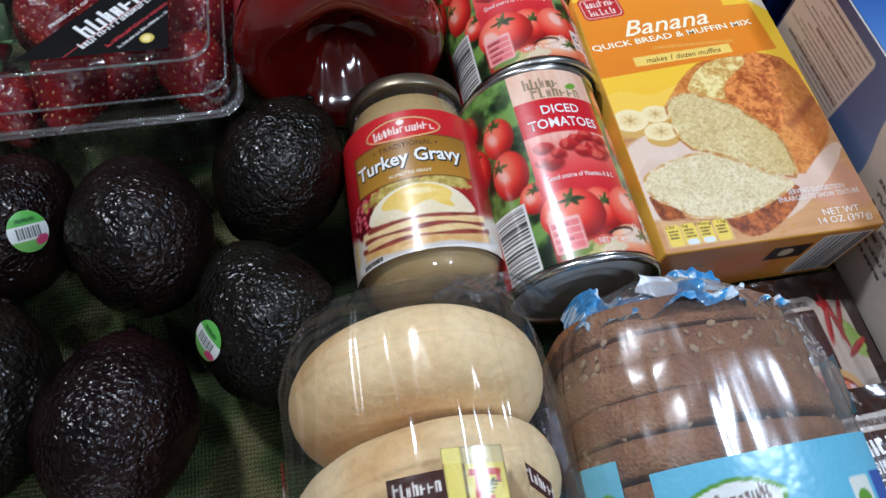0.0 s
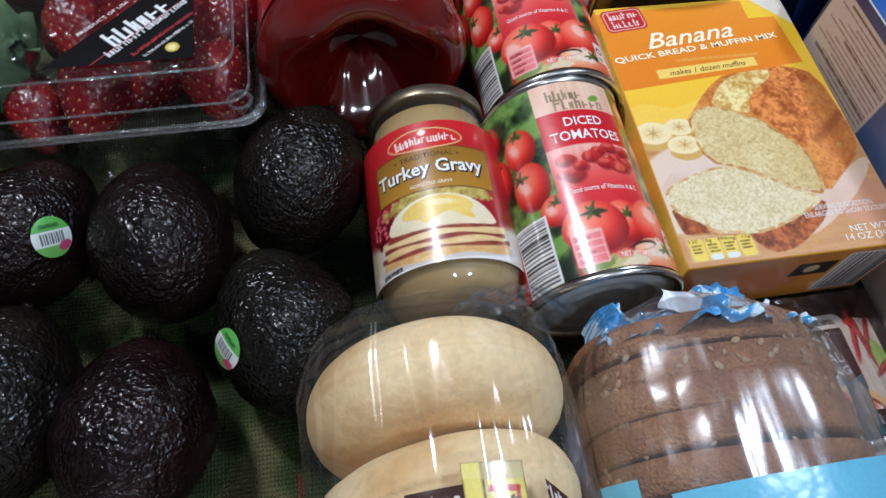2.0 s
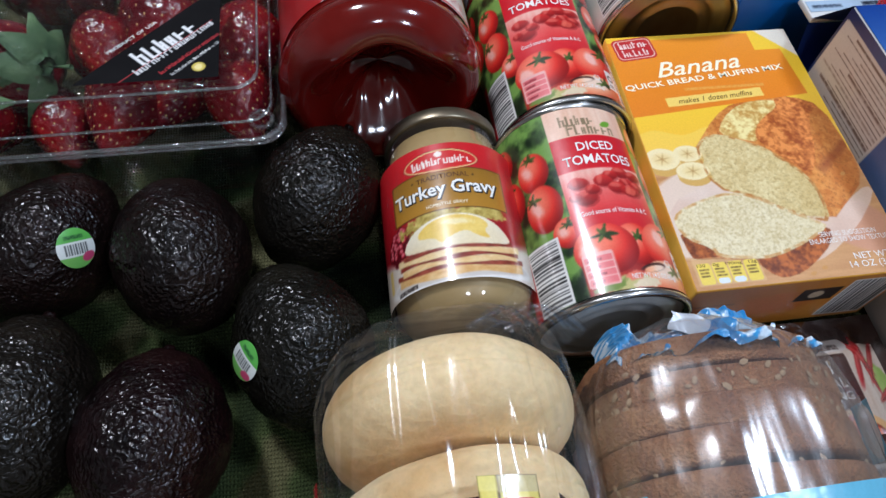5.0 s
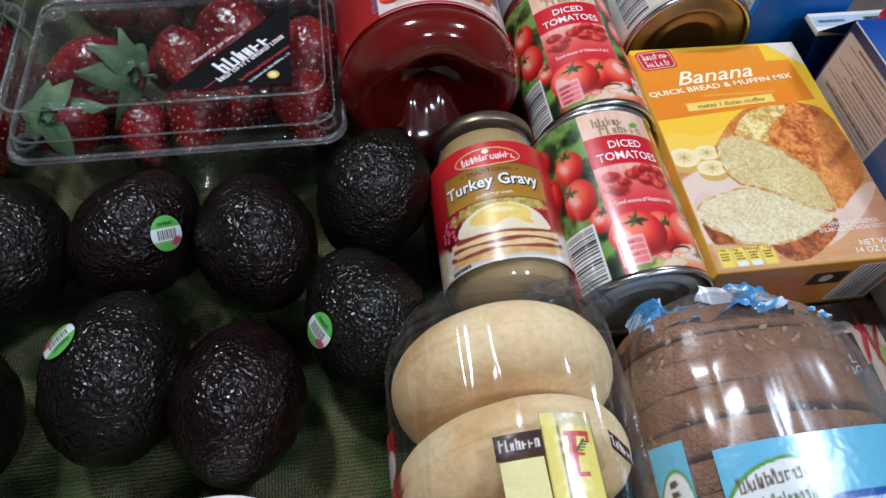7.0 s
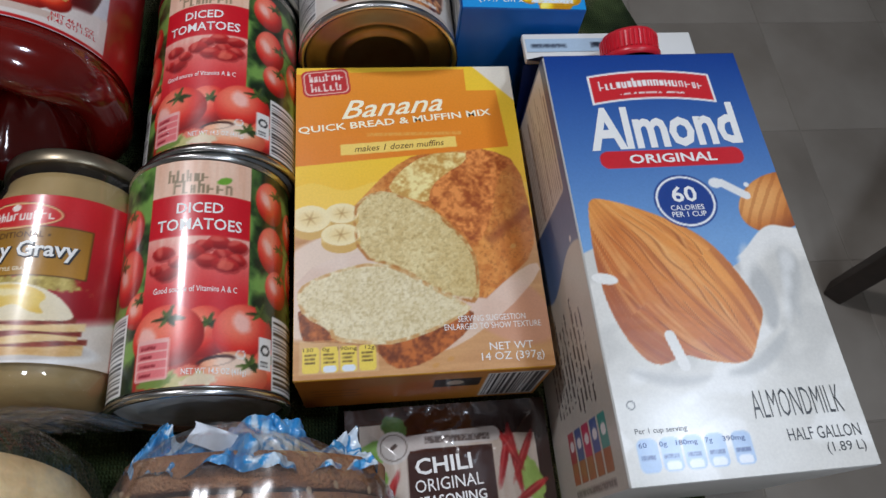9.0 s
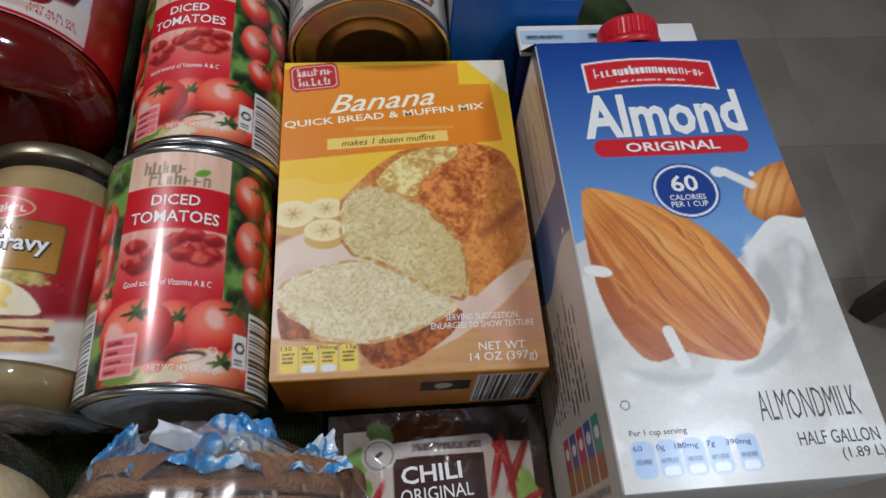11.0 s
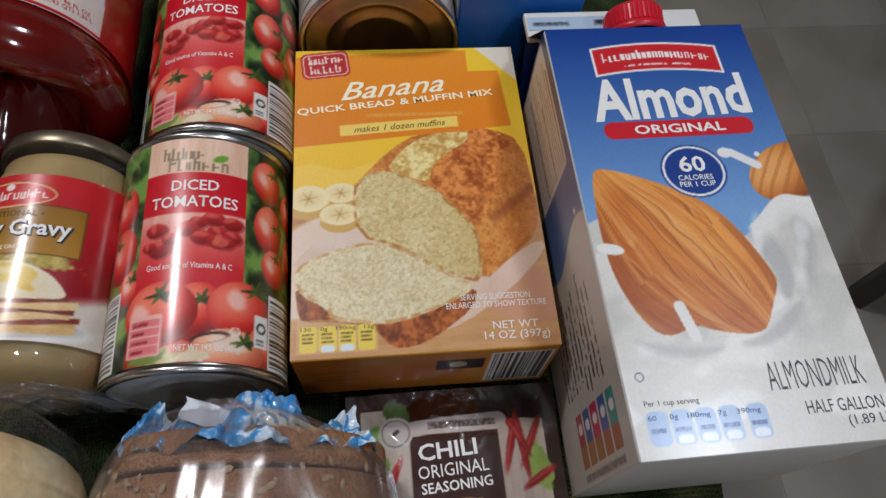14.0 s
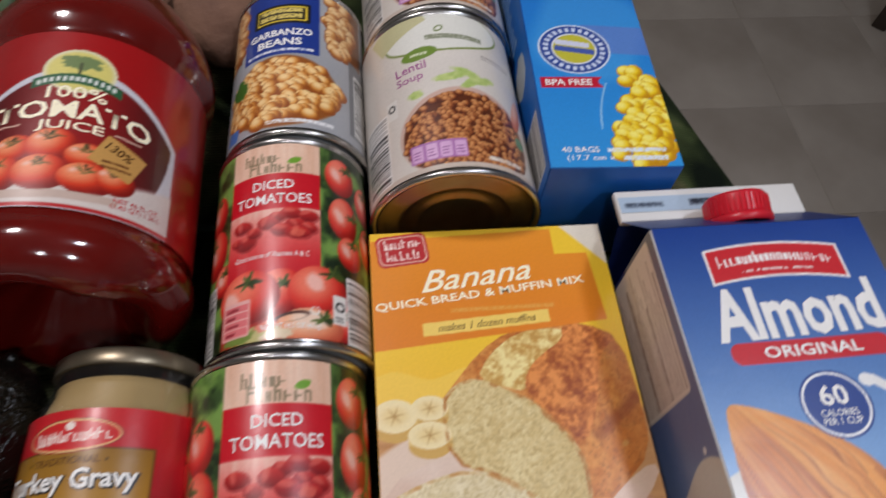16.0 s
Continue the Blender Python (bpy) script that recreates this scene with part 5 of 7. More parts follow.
# ---- tomato juice bottle ----
def juice_art(art):
    x, y = art.x, art.y
    art.lay(np.ones_like(x), art.blend(fbm(x, y, 30, 2, 3), (150, 10, 14), (172, 14, 18)))
    arch = 72 - 0.013 * x ** 2
    panel = np.clip((arch + 4 - y) / 0.5, 0, 1) * np.clip((46 - np.abs(x)) / 0.5, 0, 1)
    art.lay(panel, (214, 214, 220))
    inner = np.clip((arch - y) / 0.5, 0, 1) * np.clip((43 - np.abs(x) - 0.016 * np.maximum(0, 46 - y) ** 1.8 * (x > 0)) / 0.5, 0, 1) * (y > 9)
    art.lay(inner, art.blend((np.abs(x) - 8) / 36, (150, 20, 22), (58, 10, 14)))
    art.lay(np.clip((14 - y + 0.004 * x ** 2 + 4 * fbm(x, y, 14, 2, 4)) / 3, 0, 1) * (np.abs(x) < 46) * (y > 1.0), (224, 212, 204))
    for cx, cy, rx, ry in ((-32, 24, 9, 8), (-20, 28, 9, 8), (-6, 31, 10, 9), (8, 27, 9, 7), (-36, 15, 9, 8), (-24, 16, 10, 9), (-8, 17, 11, 9), (9, 16, 11, 8), (20, 18, 8, 7)):
        art.ball(cx, cy, rx, ry, (130, 14, 8), (222, 58, 26), (252, 150, 104))
        calyx(art, cx - 1, cy + ry * 0.55, 6, cx + 90)
    art.lay(art.rect(-36, 4.5, 22, 8.5, 2, 1.5), (206, 182, 168))
    art.lay(art.rect(10, 22, 29, 38, -24, 0.6), (206, 156, 84))
    art.bars(13, 24, 26, 29, 2, (120, 70, 30), 0.5, 3)
    art.lay(np.clip((np.abs(y - 1.2) < 0.8) * (np.abs(x) < 46), 0, 1), (190, 22, 28))
    # brand badge: pale dome with a tree over a green ribbon
    art.lay(art.ell(-2, 74, 15, 13), (232, 226, 190))
    art.lay(art.ell(-2, 74, 13.5, 11.5, 0, 2), (226, 214, 120))
    art.lay(art.ell(-2, 79, 9, 4, 0, 1.0, 1.0), (120, 140, 90))
    art.lay(art.rect(-2.7, 70, -1.3, 79), (80, 84, 60))
    art.lay(np.clip((3.2 - np.abs(y - 69 + 0.012 * (x + 2) ** 2)) / 0.5, 0, 1) * (np.abs(x + 2) < 18), (40, 96, 62))
    for k in range(13):
        cx = -18 + 2.5 * k
        art.lay(art.rect(cx, 67.6 - 0.012 * (cx + 2) ** 2, cx + 1.5, 70.4 - 0.012 * (cx + 2) ** 2, 0, 0.4), (230, 234, 226))
    art.lay(art.rect(-34, 40.5, -20, 41.3, 6), (226, 190, 170))
    art.lay(art.rect(16, 41, 28, 41.8, -4), (226, 190, 170))
    art.lay(art.rect(-46, 20, -43.5, 50), (200, 220, 236))
    art.bars(-50, 6, -46, 30, 9, (70, 120, 180), 0.5, 2, 0.1)


def juice_bottle(m):
    n, cz = 80, 0.0565
    bottle = thing("juice_bottle", "large plastic bottle of tomato juice with red label", "bottle", m)
    prof = [(0.0001, 0.034), (0.006, 0.0335), (0.012, 0.032), (0.018, 0.028), (0.024, 0.021), (0.029, 0.013), (0.034, 0.006), (0.0395, 0.0008), (0.043, 0.0), (0.050, 0.005), (0.0545, 0.012), (0.0552, 0.018), (0.0545, 0.022), (0.0530, 0.0245), (0.0525, 0.027),
            (0.0525, 0.128), (0.0535, 0.131), (0.0560, 0.136), (0.0565, 0.144), (0.0555, 0.152), (0.050, 0.168), (0.041, 0.184), (0.031, 0.198), (0.023, 0.207), (0.0195, 0.211), (0.0195, 0.222)]
    bm = lathe(prof, n, "y", 0, cz)
    for v in bm.verts:                                   # moulded feet of the base
        d = math.hypot(v.co.x, v.co.z - cz)
        if v.co.y < 0.035 and 0.004 < d < 0.048:
            v.co.y += 0.0028 * math.cos(5 * math.atan2(v.co.x, v.co.z - cz)) * math.sin(min(1.0, d / 0.05) * math.pi)
    part("body", bm, M["juice"], bottle, "clear plastic body full of red juice")
    where = round_side(0.0532, cz, 0.0285, 0.016)
    lab = sheet("label", -120, 0, 120, 98, 0.65, juice_art, where, M["paper"], bottle, "red wrap label with tomatoes")
    lettering("100%", -1, 61.0, 24, 7.0, M["cream"], where, lab, 0.01, 0, 0, 0.15, 1.0)
    lettering("TOMATO", 0, 51.0, 63, 10.0, M["cream"], where, lab, 0.02, 0, 0, 0.15, 4.0)
    lettering("JUICE", -1, 41.5, 26, 6.4, M["cream"], where, lab, 0.012, 0, 0, 0.15, 0.6)
    lettering("130%", 19.5, 33.5, 12, 4.6, M["brownink"], where, lab, 0.015, 0.1, -24)
    lettering("NET 46 FL OZ\n(1.43 QT) 1.36 L", 30, 8.0, 22, 6.0, M["redink"], where, lab, 0.008, 0, 4)
    part("cap", lathe([(0.0205, 0.214), (0.0215, 0.215), (0.0215, 0.231), (0.020, 0.2325), (0.0001, 0.2325)], 48, "y", 0, cz), M["white"], bottle, "white screw cap")
    return bottle


juice_bottle(pose(-0.0880, 0.0530, 0.0, 0, 0, 0.6))


# ---- avocados ----
def avocado_radius(d, seed):
    """Distance of the skin from the middle, for unit directions d (n x 3); the stalk end points along +y."""
    x, y, z = d[:, 0], d[:, 1], d[:, 2]
    taper = 1 - 0.13 * smooth01((y + 0.1) / 1.1)
    r = 1 / np.sqrt((x / (0.0335 * taper)) ** 2 + (y / 0.0415) ** 2 + (z / (0.0335 * taper)) ** 2)
    return r * (1 + 0.03 * np.sin(3 * x + seed) * np.cos(2 * y + seed))


def avocado_mesh(seed):
    nu, nv = 200, 140
    th, ph = np.meshgrid(np.linspace(0, 2 * np.pi, nu, endpoint=False), np.linspace(0.004, np.pi - 0.004, nv))
    d = np.stack([np.sin(ph) * np.cos(th), np.cos(ph), np.sin(ph) * np.sin(th)], -1).reshape(-1, 3)
    r = avocado_radius(d, seed)
    pebbles = np.array([noise.noise(Vector(p) * 20 + Vector((seed, 0, 0))) + 0.8 * noise.noise(Vector(p) * 36) for p in d])
    r = r + 0.00045 * np.abs(pebbles) + 0.0008 * np.array([noise.noise(Vector(p) * 4 + Vector((0, seed, 0))) for p in d])
    verts = d * r[:, None]
    faces = [(j * nu + i, j * nu + (i + 1) % nu, (j + 1) * nu + (i + 1) % nu, (j + 1) * nu + i) for j in range(nv - 1) for i in range(nu)]
    faces += [tuple(range(nu)), tuple(range((nv - 1) * nu, nv * nu))[::-1]]
    return mesh_of("skin", verts, faces, M["avocado"])


def sticker_art(art):
    art.lay(np.ones_like(art.x), (226, 230, 226))
    art.lay((art.y > 3.2).astype(float), (96, 176, 74))
    art.bars(-5, 4.6, 5, 7.4, 1, (36, 90, 40), 0.7, 3)
    for k in range(9):
        art.lay(art.rect(-5.6 + 1.25 * k, -3.4, -5.0 + 1.25 * k, 2.4, 0, 0, 0.2), (40, 44, 48))
    art.lay((art.y < -4.4).astype(float), (120, 186, 90))
    art.lay(art.ell(5.0, -5.2, 3.4, 2.4, 20), (196, 70, 110))


AVO_MESH = [avocado_mesh(1.0), avocado_mesh(4.7), avocado_mesh(9.3)]


def avocado(x, y, size, tilt, turn, kind, sticker=None):
    z = 0.0335 * size
    m = pose(x, y, z, tilt, 0, turn) @ Matrix.Diagonal((size, size, size, 1))
    ob = thing("avocado", "ripe dark purple-black avocado with pebbled skin" + (" and fruit sticker" if sticker else ""), "avocado", m, "avocados")
    attach("skin", AVO_MESH[kind], ob)
    stalk = part("stalk", lathe([(0.0001, 0.0432), (0.0022, 0.0429), (0.0028, 0.0418), (0.0030, 0.0390)], 12, "y"), M["avocado"], ob, "dark stalk stub")
    if sticker:
        seed = (1.0, 4.7, 9.3)[kind]
        n = (m.inverted() @ Vector(sticker[:3])).normalized()
        up = (m.inverted().to_3x3() @ Vector((math.sin(radians(-sticker[3])), math.cos(radians(sticker[3])), 0.0))).normalized()
        side = up.cross(n).normalized()
        up = n.cross(side).normalized()

        def wrap(u, v, h):
            rr = np.sqrt((u / 9.5) ** 2 + (v / 10.5) ** 2)
            k = np.where(rr > 1, 1 / np.maximum(rr, 1e-6), 1.0)
            q = np.array(n)[None] * 0.036 + np.outer(u * k / 1000, np.array(side)) + np.outer(v * k / 1000, np.array(up))
            q = q / np.linalg.norm(q, axis=1)[:, None]
            p = q * (avocado_radius(q, seed) + 0.0011)[:, None]
            return p[:, 0], p[:, 1], p[:, 2]
        sheet("sticker", -9.5, -10.5, 9.5, 10.5, 0.5, sticker_art, wrap, M["paper"], ob, "oval green and white fruit sticker")
    return ob


avocado(-0.1960, -0.0130, 1.00, 4, 8, 0)
avocado(-0.1275, 0.0140, 0.98, 20, -30, 1)
avocado(-0.1400, -0.0685, 0.97, 10, 18, 2, (-0.1665, -0.0830, 0.055, -60))
avocado(-0.2040, -0.1035, 0.97, 0, -6, 1)
avocado(-0.2610, -0.0850, 1.03, 8, -14, 0, (-0.2765, -0.0785, 0.061, -135))
avocado(-0.2600, -0.0010, 0.96, 5, -35, 2, (-0.2335, -0.0195, 0.056, 32))
avocado(-0.3280, -0.0030, 1.00, 3, 12, 1)
avocado(-0.3400, -0.0930, 1.00, 5, 20, 0)


# ---- strawberry clamshells ----
def rounded_ring(hx, hy, r, n=8):
    pts = []
    for sx, sy, a0 in ((1, 1, 0), (-1, 1, 90), (-1, -1, 180), (1, -1, 270)):
        for k in range(n + 1):
            a = radians(a0 + 90 * k / n)
            pts.append((sx * (hx - r) + r * math.cos(a), sy * (hy - r) + r * math.sin(a)))
    return pts


def loft(rings, cap_start=False, cap_end=False):
    bm = bmesh.new()
    rows = [[bm.verts.new(p) for p in ring] for ring in rings]
    n = len(rows[0])
    for a, b in zip(rows, rows[1:]):
        for i in range(n):
            bm.faces.new((a[i], a[(i + 1) % n], b[(i + 1) % n], b[i]))
    if cap_start:
        bm.faces.new(rows[0])
    if cap_end:
        bm.faces.new(rows[-1])
    return bm


def berry_point(t, a, seed):
    """Skin of a berry: t from crown to tip, a round it."""
    prof = (math.sin(math.pi * min(1.0, 0.03 + 0.97 * t)) ** 0.55) * (1.0 - 0.56 * t ** 1.3) * 0.0215 if t < 1 else 0.0
    k = 1 + 0.13 * noise.noise((math.cos(a) * 1.2 + seed, math.sin(a) * 1.2, t * 1.6))
    return Vector((prof * k * math.cos(a), prof * k * math.sin(a) * 0.92, 0.017 - 0.046 * t))


def berry_mesh(seed):
    nu, nv = 60, 44
    rows, per = 12, 13
    verts = []
    for j in range(nv):
        t = j / (nv - 1)
        for i in range(nu):
            a = 2 * math.pi * i / nu
            p = berry_point(t, a, seed)
            r = t * rows - 0.5
            row = round(r)
            c = a / (2 * math.pi) * per - (0.5 if row % 2 else 0.0)
            d2 = ((r - row) * 0.0038) ** 2 + ((c - round(c)) * 2 * math.pi * math.hypot(p.x, p.y) / per) ** 2
            dent = 0.0011 * math.exp(-d2 / 0.0011 ** 2) if 0.06 < t < 0.95 else 0.0
            h = Vector((p.x, p.y, 0.0))
            verts.append(tuple(p - (h.normalized() * dent if h.length > 1e-6 else h)))
    faces = [(j * nu + i, j * nu + (i + 1) % nu, (j + 1) * nu + (i + 1) % nu, (j + 1) * nu + i) for j in range(nv - 1) for i in range(nu)]
    faces += [tuple(range(nu))[::-1], tuple(range((nv - 1) * nu, nv * nu))]
    return mesh_of("flesh", verts, faces, M["strawberry"])


def seed_mesh(seed):
    verts, faces = [], []
    for row in range(1, 11):
        for c in range(13):
            t, a = (row + 0.5) / 12, 2 * math.pi * (c + (0.5 if row % 2 else 0.0)) / 13
            p = berry_point(t, a, seed)
            n = Vector((p.x, p.y, 0.004)).normalized()
            p = p - n * 0.0007
            u, w = Vector((0, 0, 1)) * 0.0009, n.cross(Vector((0, 0, 1))) * 0.0005
            b = len(verts)
            verts += [tuple(p + n * 0.0006), tuple(p + u), tuple(p + w), tuple(p - u), tuple(p - w)]
            faces += [(b, b + 1, b + 2), (b, b + 2, b + 3), (b, b + 3, b + 4), (b, b + 4, b + 1)]
    return mesh_of("seeds", verts, faces, M["seed"])


def calyx_mesh(seed):
    """One green star of broad pointed leaves joined round a short stalk."""
    rng = random.Random(seed)
    verts, faces = [(0.0, 0.0, 0.0180)], []
    for k in range(8):
        a, length, lift = 2 * math.pi * k / 8 + rng.uniform(-0.2, 0.2), rng.uniform(0.015, 0.023), rng.uniform(-0.003, 0.010)
        b, bend = len(verts), rng.uniform(-0.25, 0.25)
        for q in range(6):
            t = (q + 1) / 6
            w = 0.0068 * math.sin(math.pi * (0.12 + 0.86 * t)) * (1 - 0.25 * t)
            z = 0.0180 + lift * t - 0.013 * t * t
            for side in (-1, 0, 1):
                d, o = length * t, side * w
                aa = a + bend * t
                verts.append((d * math.cos(aa) - o * math.sin(aa), d * math.sin(aa) + o * math.cos(aa), z - 0.0018 * abs(side)))
        faces += [(0, b, b + 1), (0, b + 1, b + 2)]
        for q in range(5):
            for p in (b + q * 3, b + q * 3 + 1):
                faces.append((p, p + 1, p + 4, p + 3))
    b = len(verts)
    for k in range(6):
        a = k * math.pi / 3
        verts.append((0.0011 * math.cos(a) + 0.003, 0.0011 * math.sin(a), 0.026))
    for k in range(6):
        faces.append((0, b + k, b + (k + 1) % 6))
    return mesh_of("calyx", verts, faces, M["leaf"])


SEEDS = [seed_mesh(s) for s in (1, 5, 8)]
BERRIES, CALYX = [berry_mesh(s) for s in (1, 5, 8)], [calyx_mesh(s) for s in (2, 6)]


def strawberry(x, y, z, crown, spin, size, kind, leafy):
    """A berry whose leafy end points along crown."""
    m = Matrix.Translation((x, y, z)) @ Vector((0, 0, 1)).rotation_difference(Vector(crown)).to_matrix().to_4x4() @ Matrix.Rotation(radians(spin), 4, "Z") @ Matrix.Scale(size, 4)
    ob = thing("strawberry", "ripe red strawberry " + ("with green leaves inside a clear box" if leafy else "without leaves inside a clear plastic box"), "strawberry", m, "strawberries in the boxes")
    attach("flesh", BERRIES[kind % 3], ob)
    tagged(attach("seeds", SEEDS[kind % 3], ob, "tiny yellow seeds"), kind="stuff")
    if leafy:
        attach("calyx", CALYX[kind % 2], ob)
    return ob


def berry_label_art(art):
    """Black corner label: rows of pale print that run along its long edge."""
    art.lay(np.ones_like(art.x), (13, 12, 14))
    t = 43.5
    art.strokes(-9, 28, 0.6, 10.0, (232, 232, 232), 4, t)
    art.lay(art.rect(-20, -5.4, 38, -4.9, t), (170, 60, 64))
    art.strokes(-11, 37, -3.4, 4.2, (224, 224, 224), 6, t)
    art.strokes(2, 38, -8.2, 2.4, (186, 56, 62), 8, t)
    art.strokes(8, 38, -11.6, 2.0, (190, 190, 190), 9, t)
    art.lay(art.ell(24.5, -17.5, 3.2, 3.0), (206, 186, 92))
    art.lay(art.ell(24.5, -17.5, 2.0, 1.8, 0, 0.5, 0.6), (232, 218, 150))


def clamshell(x, y, turn, label_on):
    hx, hy = 0.0915, 0.0630
    box = thing("strawberry_box", "clear plastic clamshell box full of strawberries", "fruit box", pose(x, y, 0.0, 0, 0, turn), "strawberry boxes")
    tray = [[(px, py, z) for px, py in rounded_ring(hx - i, hy - i, 0.014)] for i, z in ((0.016, 0.0015), (0.012, 0.0005), (0.010, 0.003), (0.007, 0.030), (0.0045, 0.050), (0.002, 0.0525), (0.0, 0.0530), (0.0, 0.0545), (0.003, 0.0545))]
    part("tray", loft(tray, True), M["shell"], box, "clear ribbed plastic tray")
    lid = [[(px, py, z) for px, py in rounded_ring(hx - i, hy - i, 0.014)] for i, z in ((0.0005, 0.0552), (0.0, 0.0568), (0.0005, 0.0582), (0.003, 0.0585), (0.0040, 0.062), (0.0060, 0.080), (0.0070, 0.0845), (0.0085, 0.0865), (0.0125, 0.0868), (0.0145, 0.0855), (0.0175, 0.0852))]
    lid_ob = part("lid", loft(lid, False, True), M["shell"], box, "clear hinged plastic lid")
    for k in range(9):
        px = -hx + 0.022 + k * (2 * hx - 0.044) / 8
        for sy in (-1, 1):
            rib = loft([[(px - w, sy * (hy - i), z), (px + w, sy * (hy - i), z), (px + w, sy * (hy - i - 0.0025), z), (px - w, sy * (hy - i - 0.0025), z)] for w, i, z in ((0.0045, 0.0085, 0.008), (0.004, 0.0055, 0.046))], True, True)
            part("rib", rib, M["shell"], box)
    for name, z, out in (("rim", 0.0548, 0.0006), ("rim", 0.0572, 0.0)):
        bead = []
        for k in range(9):
            a = 2 * math.pi * k / 8
            bead.append([(px, py, z + 0.0010 * math.sin(a)) for px, py in rounded_ring(hx + out + 0.0012 * math.cos(a), hy + out + 0.0012 * math.cos(a), 0.014)])
        part(name, loft(bead), M["rim_plastic"], box, "thick clear rolled rim")
    for inset, z in ((0.0078, 0.0862), (0.0046, 0.0660)):
        bead = []
        for k in range(9):
            a = 2 * math.pi * k / 8
            bead.append([(px, py, z + 0.0007 * math.sin(a) + 0.0004 * noise.noise((px * 60, py * 60, z))) for px, py in rounded_ring(hx - inset + 0.0007 * math.cos(a), hy - inset + 0.0007 * math.cos(a), 0.012)])
        part("lid_ridge", loft(bead), M["rim_plastic"], lid_ob, "moulded ridge of the lid")
    for sx in (-1, 1):
        for sy in (-1, 1):
            snap = part("snap_button", lathe([(0.0062, 0.0), (0.0068, 0.0016), (0.0060, 0.0028), (0.0046, 0.0024), (0.0040, 0.0006)], 24, "z"), M["rim_plastic"], lid_ob, "round moulded snap at the corner")
            snap.location = (sx * (hx - 0.0105), sy * (hy - 0.0105), 0.0586)
    if label_on:

        def stick(u, v, h):
            # the label is a right-angled triangle: squeeze the sheet under its long edge
            s = np.clip((u + 33) / 67, 0, 1)
            return (0.0315 + u / 1000, -0.0220 + (-25 + (v + 25) * s) / 1000, 0.0860 + h / 1000)

        def paint(art):
            s = np.clip((art.x + 33) / 67, 0.02, 1)
            real = Art(art.x, -25 + (art.y + 25) * s)
            berry_label_art(real)
            art.c = real.c
        tab = sheet("label", -33, -25, 34, 41, 0.5, paint, stick, M["matte_label"], lid_ob, "black triangular paper label")
        flat = flat_top(0.0860, 0.0315, -0.0220)
        lettering("PRODUCT OF USA", -8, 5.0, 30, 2.0, M["white"], flat, tab, 0.0, 0, 43.5)
        lettering("16 oz (1 lb) 454 g", 22, -12.5, 21, 1.8, M["white"], flat, tab, 0.0, 0, 43.5)
    return box


def scatter(x, y, turn, seed):
    """Two layers of berries lying any way round in a box."""
    rng = random.Random(seed)
    turnm = pose(x, y, 0, 0, 0, turn)
    for layer, z0 in ((0, 0.022), (1, 0.050)):
        for i in range(5 - layer):
            for j in range(3 - layer):
                if layer == 0 and i in (1, 3) and j == 1:
                    continue
                p = turnm @ Vector((-0.068 + (0.034, 0.0450)[layer] * i + rng.uniform(-0.003, 0.003), (-0.037, -0.029)[layer] + (0.037, 0.056)[layer] * j + rng.uniform(-0.003, 0.003), z0 + rng.uniform(-0.002, 0.003)))
                crown = (rng.uniform(-1, 1), rng.uniform(-1, 1), rng.uniform(-0.3, 0.5) if layer else rng.uniform(-0.5, 0.5))
                strawberry(p.x, p.y, p.z, crown, rng.uniform(0, 360), rng.uniform(1.15, 1.3) if layer else rng.uniform(0.90, 1.02), rng.randrange(6), rng.random() < 0.5)


clamshell(-0.2335, 0.0985, 0.0, True)
for spot in ((-0.2840, 0.1000, 0.0545, (0.90, -0.35, 0.28), 20, 1.42, 0, True), (-0.2370, 0.1120, 0.0560, (-0.2, 0.9, 0.1), 80, 1.02, 1, False),
             (-0.2060, 0.1280, 0.0560, (0.15, 0.95, 0.15), 140, 1.36, 2, False), (-0.1610, 0.1120, 0.0545, (0.05, 0.95, 0.1), 10, 1.22, 0, False),
             (-0.1660, 0.0700, 0.0540, (-0.25, 0.9, 0.2), 60, 1.10, 1, False), (-0.2230, 0.0740, 0.0500, (0.3, 0.9, 0.1), 200, 1.18, 2, False),
             (-0.1950, 0.0860, 0.0480, (0.4, 0.8, 0.1), 30, 1.05, 0, False), (-0.2620, 0.0740, 0.0340, (-0.3, 0.9, 0.1), 90, 1.00, 1, False),
             (-0.3000, 0.0680, 0.0500, (-0.10, -0.50, 0.85), 15, 1.15, 2, True), (-0.3060, 0.1300, 0.0280, (0.3, 0.8, 0.1), 44, 1.05, 0, False),
             (-0.2520, 0.1350, 0.0260, (-0.5, -0.6, 0.3), 70, 1.00, 1, False), (-0.1720, 0.1390, 0.0250, (0.6, 0.3, 0.2), 100, 1.00, 2, True),
             (-0.2380, 0.1000, 0.0240, (0.1, -0.9, 0.1), 150, 0.95, 0, True), (-0.2760, 0.1000, 0.0200, (0.9, 0.1, 0.1), 20, 0.85, 1, False),
             (-0.1640, 0.1000, 0.0230, (0.2, 0.9, 0.1), 80, 0.95, 2, False), (-0.2040, 0.1120, 0.0230, (-0.9, 0.2, 0.1), 10, 0.95, 0, False), (-0.3040, 0.0950, 0.0210, (0.1, 0.9, 0.1), 70, 0.85, 1, False)):
    strawberry(*spot)
clamshell(-0.4280, 0.1040, 1.0, False)
scatter(-0.4280, 0.1040, 1.0, 8)
clamshell(-0.2330, 0.2330, 0.5, False)
scatter(-0.2330, 0.2330, 0.5, 11)


